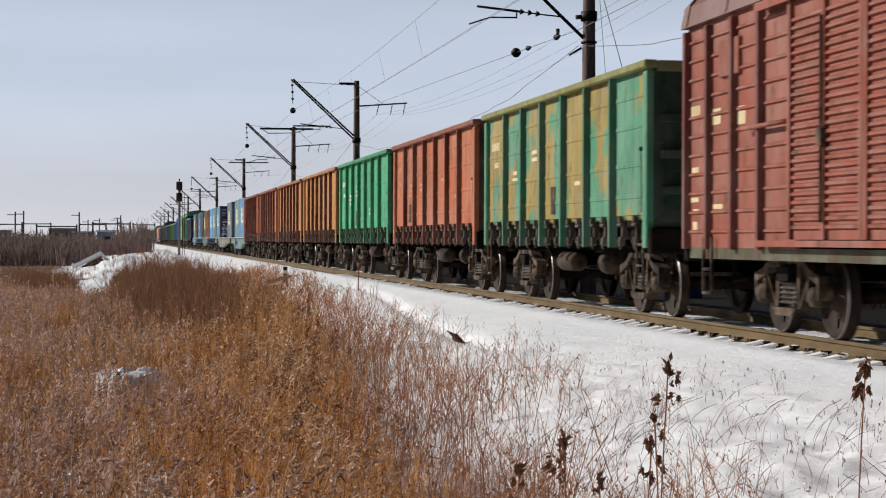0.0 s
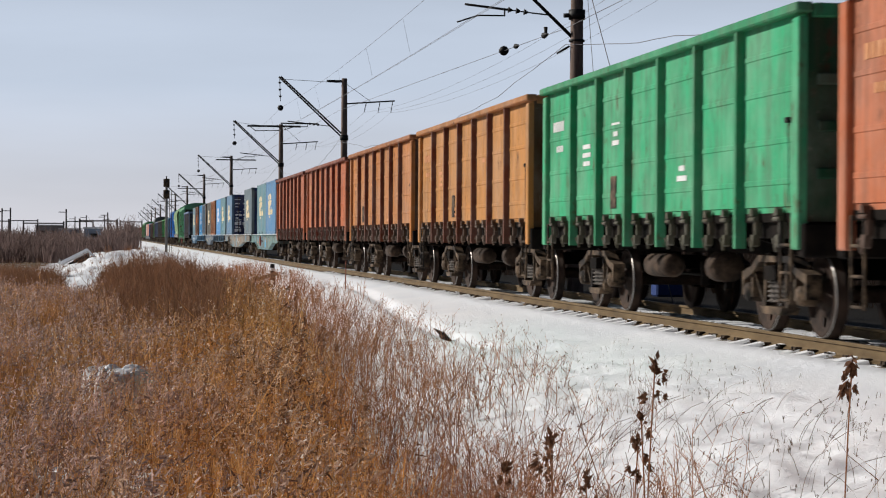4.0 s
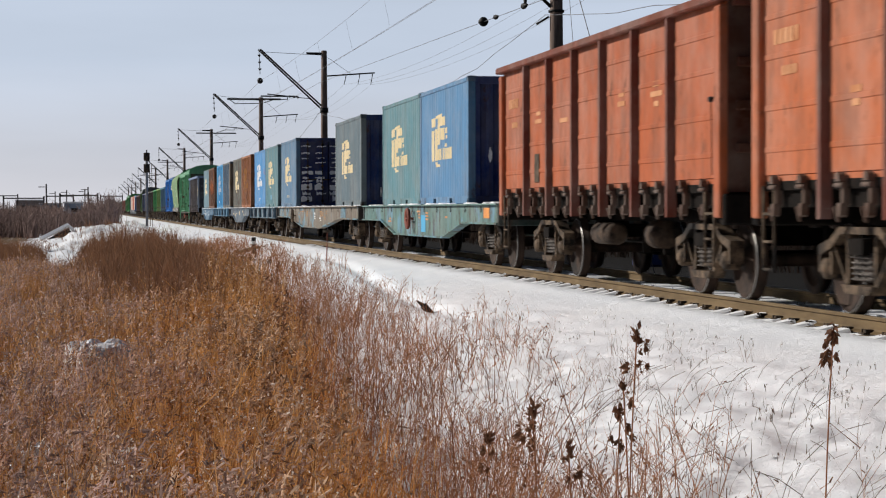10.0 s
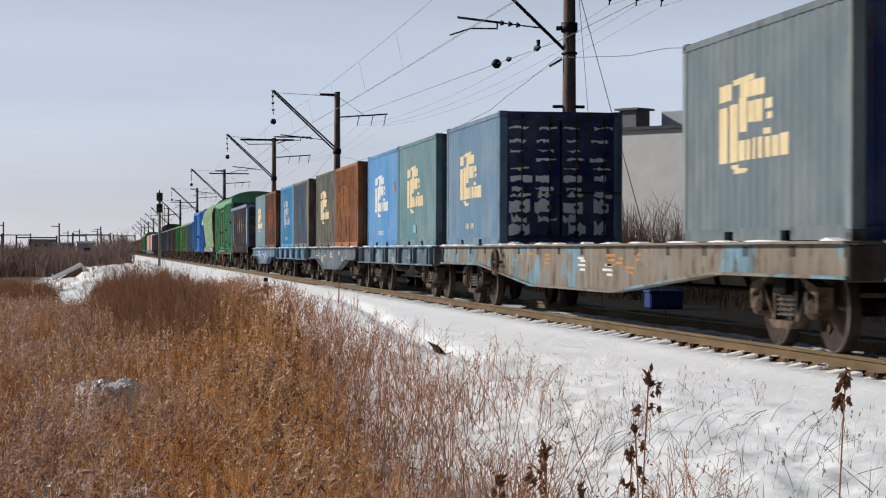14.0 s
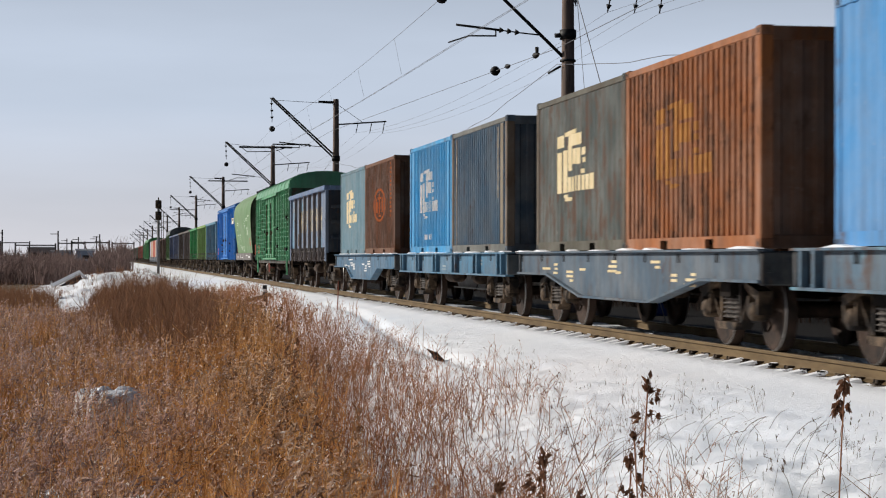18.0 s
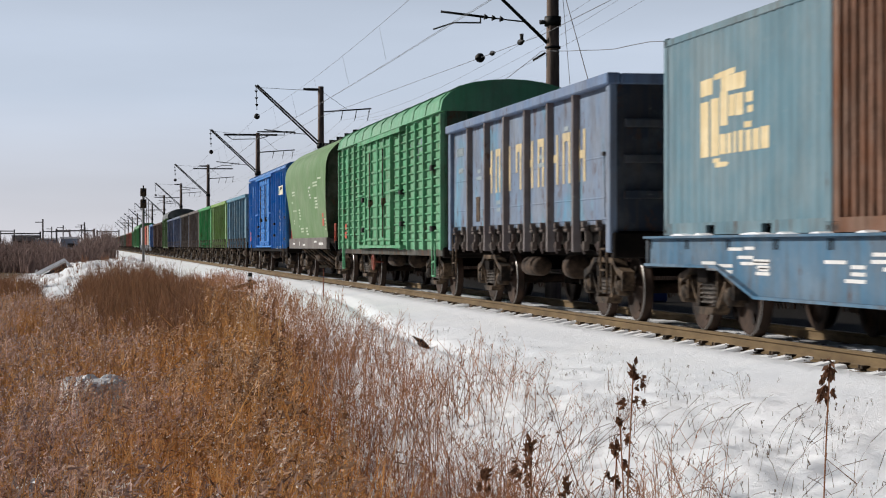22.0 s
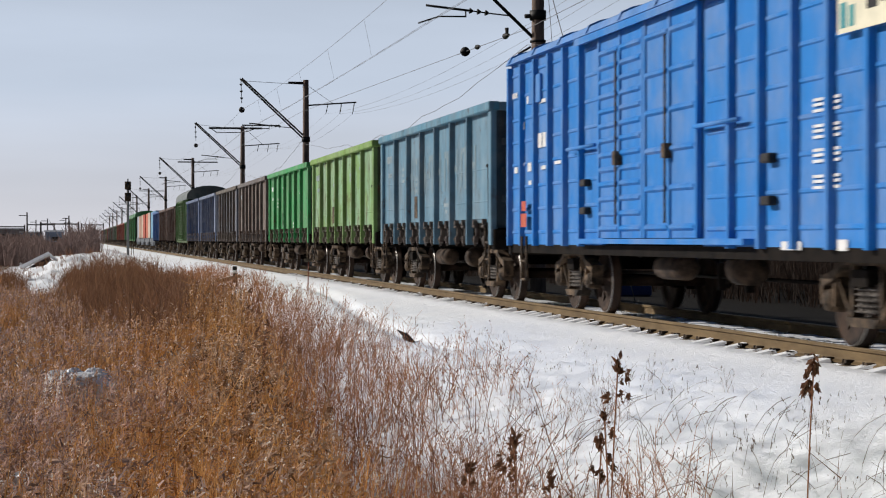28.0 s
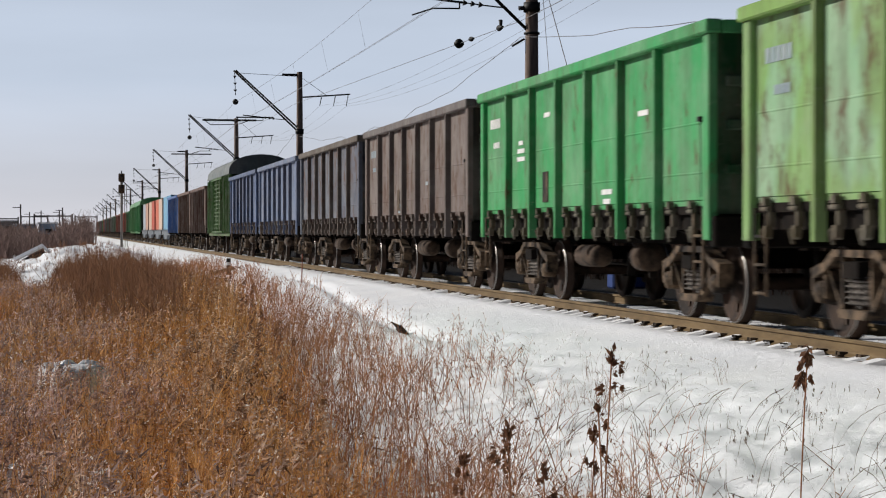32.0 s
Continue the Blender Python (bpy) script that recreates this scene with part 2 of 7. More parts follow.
# ---- mesh helpers ----
class Shape:
    """Vertices and faces gathered into one mesh; mat is the slot of the faces that follow."""

    def __init__(self):
        self.v, self.f, self.m, self.mat, self.soft = [], [], [], 0, []

    def face(self, ids, smooth=False):
        self.f.append(ids)
        self.m.append(self.mat)
        self.soft.append(smooth)

    def box(self, x0, x1, y0, y1, z0, z1):
        n = len(self.v)
        self.v += [(x, y, z) for z in (z0, z1) for y in (y0, y1) for x in (x0, x1)]
        for q in ((0, 2, 3, 1), (4, 5, 7, 6), (0, 1, 5, 4), (2, 6, 7, 3), (0, 4, 6, 2), (1, 3, 7, 5)):
            self.face([n + i for i in q])
        return self

    def slab(self, x0, x1, y0, y1, z0, z1, c=0.012):
        """A box whose edges are chamfered by c."""
        n = len(self.v)
        ax = []
        for sx, x in ((0, x0), (1, x1)):
            for sy, y in ((0, y0), (1, y1)):
                for sz, z in ((0, z0), (1, z1)):
                    dx, dy, dz = (c if not sx else -c), (c if not sy else -c), (c if not sz else -c)
                    ax += [(x, y + dy, z + dz), (x + dx, y, z + dz), (x + dx, y + dy, z)]
        self.v += ax

        def i(sx, sy, sz, k):
            return n + (sx * 4 + sy * 2 + sz) * 3 + k
        for s in (0, 1):
            self.face([i(s, 0, 0, 0), i(s, 0, 1, 0), i(s, 1, 1, 0), i(s, 1, 0, 0)][::1 if s == 0 else -1])
            self.face([i(0, s, 0, 1), i(1, s, 0, 1), i(1, s, 1, 1), i(0, s, 1, 1)][::1 if s == 0 else -1])
            self.face([i(0, 0, s, 2), i(0, 1, s, 2), i(1, 1, s, 2), i(1, 0, s, 2)][::1 if s == 0 else -1])
        for a in (0, 1):
            for b in (0, 1):
                self.face([i(a, b, 0, 0), i(a, b, 1, 0), i(a, b, 1, 1), i(a, b, 0, 1)])
                self.face([i(a, 0, b, 0), i(a, 1, b, 0), i(a, 1, b, 2), i(a, 0, b, 2)])
                self.face([i(0, a, b, 1), i(1, a, b, 1), i(1, a, b, 2), i(0, a, b, 2)])
        for a in (0, 1):
            for b in (0, 1):
                for d in (0, 1):
                    self.face([i(a, b, d, 0), i(a, b, d, 1), i(a, b, d, 2)])
        return self

    def prism(self, poly, a0, a1, axis="x"):
        """A polygon of (u, w) drawn out from a0 to a1 along x (u = y, w = z), y (u = x, w = z) or z (u = x, w = y)."""
        n, k = len(self.v), len(poly)
        for a in (a0, a1):
            for u, w in poly:
                self.v.append((a, u, w) if axis == "x" else (u, a, w) if axis == "y" else (u, w, a))
        self.face([n + i for i in range(k)])
        self.face([n + k + i for i in range(k)][::-1])
        for i in range(k):
            j = (i + 1) % k
            self.face([n + j, n + i, n + k + i, n + k + j])
        return self

    def tube(self, p, q, r, n=8, r2=None, smooth=True):
        p, q = Vector(p), Vector(q)
        d = (q - p).normalized()
        a = d.orthogonal().normalized()
        b = d.cross(a)
        s = len(self.v)
        for c, rr in ((p, r), (q, r if r2 is None else r2)):
            self.v += [tuple(c + (a * math.cos(2 * math.pi * i / n) + b * math.sin(2 * math.pi * i / n)) * rr) for i in range(n)]
        for i in range(n):
            j = (i + 1) % n
            self.face([s + i, s + j, s + n + j, s + n + i], smooth)
        self.face([s + i for i in range(n)][::-1])
        self.face([s + n + i for i in range(n)])
        return self

    def pipe(self, pts, r, n=5):
        """One tube through all the points."""
        pts = [Vector(p) for p in pts]
        s = len(self.v)
        for k, p in enumerate(pts):
            d = (pts[min(k + 1, len(pts) - 1)] - pts[max(k - 1, 0)]).normalized()
            a = d.cross(Vector((0.3, 0.2, 0.93))).normalized() if abs(d.z) < 0.9 else d.cross(Vector((1, 0, 0))).normalized()
            b = d.cross(a)
            self.v += [tuple(p + (a * math.cos(2 * math.pi * i / n) + b * math.sin(2 * math.pi * i / n)) * r) for i in range(n)]
        for k in range(len(pts) - 1):
            for i in range(n):
                j = (i + 1) % n
                self.face([s + k * n + i, s + k * n + j, s + (k + 1) * n + j, s + (k + 1) * n + i], True)
        return self

    def turned(self, prof, centre=(0, 0, 0), axis="x", n=24):
        """A profile of (along, radius, slot) turned about an axis."""
        s = len(self.v)
        for a, r, _ in prof:
            for i in range(n):
                t = 2 * math.pi * i / n
                u, w = r * math.cos(t), r * math.sin(t)
                p = (a, u, w) if axis == "x" else (u, a, w) if axis == "y" else (u, w, a)
                self.v.append(tuple(p[j] + centre[j] for j in range(3)))
        for k in range(len(prof) - 1):
            self.mat = prof[k + 1][2]
            for i in range(n):
                j = (i + 1) % n
                self.face([s + k * n + i, s + k * n + j, s + (k + 1) * n + j, s + (k + 1) * n + i], True)
        self.mat = 0
        return self

    def sheet(self, us, ws, fn):
        """A grid of fn(u, w) points."""
        s, k = len(self.v), len(ws)
        self.v += [fn(u, w) for u in us for w in ws]
        for i in range(len(us) - 1):
            for j in range(k - 1):
                self.face([s + i * k + j, s + (i + 1) * k + j, s + (i + 1) * k + j + 1, s + i * k + j + 1])
        return self

    def mesh(self, name, *mats):
        me = bpy.data.meshes.new(name)
        me.from_pydata(self.v, [], self.f)
        for m in mats:
            me.materials.append(m)
        me.polygons.foreach_set("material_index", self.m)
        me.polygons.foreach_set("use_smooth", self.soft)
        me.update()
        return me


def part(name, shape, material, parent, label="", at=None, color=None):
    """One mesh object under a thing or a part; shape may be a mesh already made."""
    me = shape if isinstance(shape, bpy.types.Mesh) else shape.mesh(name, *(material if isinstance(material, tuple) else (material,)))
    ob = new(name, me)
    ob.parent = parent
    if at is not None:
        ob.matrix_basis = at if isinstance(at, Matrix) else pose(*at)
    if color:
        ob.color = (*color, 1)
    if label:
        tagged(ob, label)
    return ob


def thing(name, label, category, group="", kind="", at=(0, 0, 0)):
    ob = new(name)
    ob.empty_display_size = 0.3
    ob.location = at
    return tagged(ob, label, category, group, kind)


# ---- running gear ----
def wheelset_mesh():
    s = Shape()
    for sgn in (-1, 1):
        o = 0.79 * sgn
        prof = [(-0.07, 0.40, 0), (-0.07, 0.505, 0), (-0.045, 0.505, 0), (-0.035, 0.4785, 0), (0.052, 0.4735, 0), (0.066, 0.462, 1), (0.065, 0.415, 0),
                (0.03, 0.39, 0), (0.005, 0.18, 0), (0.075, 0.14, 0), (0.075, 0.06, 0)]
        s.turned([(o + a * sgn, r, k) for a, r, k in prof], n=28)
        back = [(-0.07, 0.40, 0), (-0.03, 0.37, 0), (-0.04, 0.17, 0), (-0.08, 0.13, 0), (-0.08, 0.06, 0)]
        s.turned([(o + a * sgn, r, k) for a, r, k in back], n=20)
    s.tube((-1.02, 0, 0), (1.02, 0, 0), 0.08, 12)
    # two cast marks that show the turning
    for sgn in (-1, 1):
        s.box(min(0.80 * sgn, 0.83 * sgn), max(0.80 * sgn, 0.83 * sgn), -0.05, 0.05, 0.24, 0.34)
        s.box(min(0.80 * sgn, 0.83 * sgn), max(0.80 * sgn, 0.83 * sgn), -0.05, 0.05, -0.34, -0.24)
    return s.mesh("wheelset", M_WHEEL, M_TREAD)


def side_frame_mesh():
    """Cast side frame: arched top, sloping legs, spring pocket; axle guides at both ends."""
    s = Shape()
    w0, w1 = -0.09, 0.09
    s.prism([(-1.14, 0.60), (-1.14, 0.72), (-0.80, 0.79), (-0.55, 0.92), (0.55, 0.92), (0.80, 0.79), (1.14, 0.72), (1.14, 0.60),
             (0.78, 0.70), (0.50, 0.845), (-0.50, 0.845), (-0.78, 0.70)], w0, w1)
    for g in (-1, 1):
        def pg(pts):
            return [(u * g, w) for u, w in pts] if g > 0 else [(u * g, w) for u, w in pts][::-1]
        s.prism(pg([(0.34, 0.85), (0.40, 0.85), (0.40, 0.34), (0.34, 0.34)]), w0 + 0.03, w1 - 0.03)
        s.prism(pg([(0.70, 0.68), (0.75, 0.72), (0.38, 0.27), (0.34, 0.31)]), w0 + 0.03, w1 - 0.03)
        s.prism(pg([(0.74, 0.66), (0.79, 0.66), (0.79, 0.42), (0.74, 0.42)]), w0, w1)
        s.prism(pg([(1.07, 0.66), (1.14, 0.66), (1.12, 0.44), (1.07, 0.44)]), w0, w1)
        # axle box with its bolted cover
        s.turned([(w0 - 0.03, 0.0, 0), (w0 - 0.03, 0.055, 0), (w0 - 0.015, 0.06, 0), (w0 - 0.015, 0.10, 0), (w0 + 0.01, 0.115, 0), (w1, 0.125, 0), (w1, 0.0, 0)], (0, 0.925 * g, 0.4785), n=14)
    s.prism([(-0.40, 0.33), (0.40, 0.33), (0.30, 0.24), (-0.30, 0.24)], w0 - 0.02, w1 + 0.02)
    return s.mesh("side_frame", M_BOGIE)


def spring_mesh():
    s = Shape()
    prof = [(0.37, 0.0, 0), (0.37, 0.05, 0)]
    for i in range(5):
        z = 0.39 + i * 0.056
        prof += [(z - 0.014, 0.052, 0), (z - 0.008, 0.085, 0), (z + 0.008, 0.085, 0), (z + 0.014, 0.052, 0)]
    s.turned(prof + [(0.66, 0.05, 0), (0.66, 0.0, 0)], (0, 0, 0), "z", 9)
    return s.mesh("spring", M_SPRING)


ME_WHEELSET, ME_SIDE, ME_SPRING = wheelset_mesh(), side_frame_mesh(), spring_mesh()
ME_BOLSTER = Shape().prism([(-1.15, 0.64), (1.15, 0.64), (1.15, 0.80), (0.5, 0.86), (-0.5, 0.86), (-1.15, 0.80)], -0.2, 0.2, "y").box(-0.25, 0.25, -0.18, 0.18, 0.86, 0.95).mesh("bogie", M_UNDER)
ME_BEAM = Shape().box(-0.7, 0.7, -0.06, 0.06, 0.42, 0.52).box(-0.78, -0.62, -0.04, 0.12, 0.34, 0.62).box(0.62, 0.78, -0.04, 0.12, 0.34, 0.62).mesh("brake_beam", M_UNDER)
WHEELSETS = []          # (wheelset, place in its bogie)


def bogie(parent, y, far=False):
    b = part("bogie", ME_BOLSTER, None, parent, "cast steel two-axle bogie, dusty", (0, y, 0))
    for x in (-1.02, 1.02):
        part("side_frame", ME_SIDE, None, b, at=(x, 0, 0))
        if not far:
            for dy in (-0.18, 0.0, 0.18):
                part("spring", ME_SPRING, None, b, at=(x, dy, 0))
    for dy in (-0.925, 0.925):
        w = part("wheelset", ME_WHEELSET, None, b, "dark wheelset with polished treads", (0, dy, 0.4785))
        if not far:
            WHEELSETS.append((w, dy))
    if not far:
        for dy in (-0.4, 0.4):
            part("brake_beam", ME_BEAM, None, b, at=(0, dy, 0))
    return b


def coupler_mesh():
    s = Shape()
    s.box(-0.07, 0.07, -0.62, 0.0, 0.98, 1.12)
    s.prism([(-0.2, 0.0), (0.2, 0.0), (0.23, 0.12), (0.12, 0.3), (0.02, 0.16), (-0.12, 0.34), (-0.24, 0.2)], 0.88, 1.22, "z")
    s.tube((0.35, 0.0, 1.0), (0.42, 0.2, 0.55), 0.03, 6)
    s.tube((0.42, 0.2, 0.55), (0.3, 0.45, 0.6), 0.03, 6)
    return s.mesh("coupler", M_UNDER)


ME_COUPLER = coupler_mesh()


def running_gear(parent, half, pivot, far=False):
    """Bogies, couplers and brake gear under a wagon of that half length between its couplers' heads."""
    bogie(parent, -pivot, far)
    bogie(parent, pivot, far)
    part("coupler", ME_COUPLER, None, parent, at=pose(0, half - 0.28, 0))
    part("coupler", ME_COUPLER, None, parent, at=pose(0, -half + 0.28, 0, 0, 0, 180))
    if not far:
        part("air_tank", Shape().turned([(-0.55, 0.0, 0), (-0.55, 0.12, 0), (-0.48, 0.17, 0), (0.48, 0.17, 0), (0.55, 0.12, 0), (0.55, 0.0, 0)], (-0.95, 0.9, 0.74), "y", 14), M_TANK, parent, "dusty brown steel air tank")
        cyl = Shape().turned([(-0.3, 0.0, 0), (-0.3, 0.2, 0), (0.18, 0.2, 0), (0.28, 0.08, 0), (0.5, 0.05, 0), (0.5, 0.0, 0)], (-0.8, -1.4, 0.75), "y", 14)
        part("brake_cylinder", cyl, M_TANK, parent)
        rod = Shape().tube((-0.55, -pivot + 0.9, 0.62), (-0.55, pivot - 0.9, 0.62), 0.025, 6)
        rod.box(-0.6, -0.5, -0.9, -0.83, 0.45, 0.85).box(-0.6, -0.5, 0.2, 0.27, 0.45, 0.8)
        part("brake_rod", rod, M_UNDER, parent)


# ---- open gondola wagon ----
RIBS = (-4.26, -2.56, -0.855, 0.855, 2.56, 4.26)


def rib_mesh(top):
    prof = [(0.0, -0.072), (-0.12, -0.046), (-0.12, 0.046), (0.0, 0.072)]
    return Shape().prism(prof, 1.0, top, "z").mesh("rib", M_PAINT)


def lock_mesh():
    s = Shape()
    s.slab(-0.05, 0.03, -0.036, 0.036, 1.14, 1.40, 0.012)
    s.prism([(-0.06, 1.37), (0.06, 1.37), (0.045, 1.44), (0.0, 1.465), (-0.045, 1.44)], -0.10, -0.02)
    s.prism([(-0.025, 1.04), (0.03, 1.02), (0.05, 1.16), (-0.05, 1.16)], -0.08, 0.0)
    s.tube((-0.07, -0.11, 1.335), (-0.07, 0.11, 1.335), 0.025, 7)
    s.tube((-0.08, 0.09, 1.12), (-0.02, 0.16, 0.98), 0.022, 5)
    return s.mesh("hatch_lock", M_PAINT)


ME_LOCK = lock_mesh()


def gondola(name, length=13.92, top=3.5, far=False, seams=(1.78, 2.36), wide=0.016, lip=0.007, rail=0.16):
    """Open wagon with ribbed steel sides over a row of floor hatches."""
    g = thing(name, "", "freight wagon")
    half, e, w = length / 2, length / 2 - 0.58, 1.44
    for sgn in (-1, 1):
        x = w * sgn
        s = Shape()
        zs, off = [1.40, 1.46, 1.47], [0, 0, 0.02]
        for z in seams:
            # shallow stamped bars, or weld seams where they are narrow
            zs += [z - wide, z - wide + 0.012, z + wide - 0.012, z + wide]
            off += [0.02, 0.02 + lip, 0.02 + lip, 0.02]
        zs.append(top - rail + 0.03)
        off.append(0.02)
        prof = [(x + o * sgn, z) for z, o in zip(zs, off)] + [(x - 0.03 * sgn, top - rail + 0.03), (x - 0.03 * sgn, 1.40)]
        s.prism(prof if sgn < 0 else prof[::-1], -e + 0.02, e - 0.02, "y")
        part("side_wall", s, M_PAINT, g)
        c = Shape().slab(min(x - 0.05 * sgn, x + 0.15 * sgn), max(x - 0.05 * sgn, x + 0.15 * sgn), -e - 0.06, e + 0.06, top - rail, top, 0.02)
        part("top_rail", c, M_PAINT, g)
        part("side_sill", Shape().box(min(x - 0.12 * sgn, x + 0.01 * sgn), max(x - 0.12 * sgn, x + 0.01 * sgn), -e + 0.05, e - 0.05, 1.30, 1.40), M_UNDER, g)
        for y in RIBS:
            part("rib", RIB_MESHES.setdefault(top, rib_mesh(top - rail + 0.01)), None, g, at=pose(x + 0.0 * sgn, y * (e / 6.38), 0, 0, 0, 0 if sgn < 0 else 180))
        for q in (-1, 1):
            cp = Shape().slab(min(x - 0.02 * sgn, x + 0.1 * sgn), max(x - 0.02 * sgn, x + 0.1 * sgn), min(q * e, q * (e - 0.22)), max(q * e, q * (e - 0.22)), 1.0, top - 0.15, 0.015)
            part("corner_post", cp, M_PAINT, g)
        edges = [-e + 0.1] + [y * (e / 6.38) for y in RIBS] + [e - 0.1]
        for a, b in zip(edges, edges[1:]):
            if far:
                continue
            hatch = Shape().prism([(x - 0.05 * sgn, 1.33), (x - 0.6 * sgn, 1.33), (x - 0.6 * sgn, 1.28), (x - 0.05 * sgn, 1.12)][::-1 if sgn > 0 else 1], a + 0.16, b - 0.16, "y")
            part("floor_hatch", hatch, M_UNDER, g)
            if sgn < 0:
                for f in (0.30, 0.72):
                    part("hatch_lock", ME_LOCK, None, g, at=(x - 0.01, a + (b - a) * f, 0))
    if far:
        for sgn in (-1, 1):
            part("hatch_row", Shape().box(min(1.2 * sgn, 1.4 * sgn), max(1.2 * sgn, 1.4 * sgn), -e + 0.1, e - 0.1, 1.02, 1.3), M_UNDER, g)
    for q in (-1, 1):
        s = Shape().box(-w, w, min(q * e, q * (e - 0.06)), max(q * e, q * (e - 0.06)), 1.3, top - 0.1)
        for z in (1.75, 2.25, 2.75):
            part("end_stiffener", Shape().slab(-w + 0.1, w - 0.1, min(q * e, q * (e + 0.09)), max(q * e, q * (e + 0.09)), z, z + 0.12, 0.015), M_PAINT, g)
        part("end_wall", s, M_PAINT, g)
        part("end_rail", Shape().slab(-w + 0.05, w - 0.05, min(q * (e - 0.05), q * (e + 0.08)), max(q * (e - 0.05), q * (e + 0.08)), top - 0.16, top - 0.01, 0.015), M_PAINT, g)
        part("end_beam", Shape().slab(-1.5, 1.5, min(q * (e - 0.1), q * (e + 0.1)), max(q * (e - 0.1), q * (e + 0.1)), 0.92, 1.28, 0.02), M_UNDER, g)
        if not far:
            st = Shape()
            for z in (0.45, 0.75, 1.05):
                st.tube((-1.5, q * (e - 0.3), z), (-1.5, q * (e - 0.65), z), 0.018, 6)
            for y in (0.3, 0.65):
                st.tube((-1.5, q * (e - y), 0.42), (-1.5, q * (e - y), 1.35), 0.018, 6)
            part("step_ladder", st, M_BOGIE, g)
    if not far:
        lever = Shape().slab(-w - 0.08, -w - 0.02, -e + 0.43, -e + 0.51, 2.37, 2.43, 0.008)
        lever.pipe([(-w - 0.06, -e + 0.44, 2.38), (-w - 0.07, -e + 0.38, 2.1), (-w - 0.06, -e + 0.40, 1.5)], 0.007)
        part("release_lever", lever, M_IRON, g)
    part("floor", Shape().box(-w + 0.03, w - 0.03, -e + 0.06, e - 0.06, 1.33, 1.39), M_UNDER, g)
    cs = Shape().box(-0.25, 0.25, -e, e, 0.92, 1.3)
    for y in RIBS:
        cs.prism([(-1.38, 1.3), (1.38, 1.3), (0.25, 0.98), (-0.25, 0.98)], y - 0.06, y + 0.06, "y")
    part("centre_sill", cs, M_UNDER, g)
    running_gear(g, half, 4.325, far)
    return g


RIB_MESHES = {}


def marks(wagon, rows, x, mat, name="painted_mark", label=""):
    """Plain bars of paint on the side at x: rows of (y0, y1, z0, z1)."""
    for y0, y1, z0, z1 in rows:
        part(name, Shape().box(x - 0.004, x, y0, y1, z0, z1), mat, wagon, label)


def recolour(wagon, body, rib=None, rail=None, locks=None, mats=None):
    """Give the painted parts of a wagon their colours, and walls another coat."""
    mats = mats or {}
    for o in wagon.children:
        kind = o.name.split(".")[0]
        # ends take a darkened body colour, which puts their shade into the paint
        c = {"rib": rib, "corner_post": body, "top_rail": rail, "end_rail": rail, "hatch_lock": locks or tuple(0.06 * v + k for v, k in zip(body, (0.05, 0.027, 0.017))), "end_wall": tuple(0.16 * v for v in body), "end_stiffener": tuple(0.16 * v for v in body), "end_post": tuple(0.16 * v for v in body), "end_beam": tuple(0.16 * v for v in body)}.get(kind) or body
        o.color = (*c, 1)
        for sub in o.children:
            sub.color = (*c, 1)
        if kind == "side_wall":
            slot = o.material_slots[0]
            slot.link = "OBJECT"
            slot.material = mats.get(kind, M_PAINT)


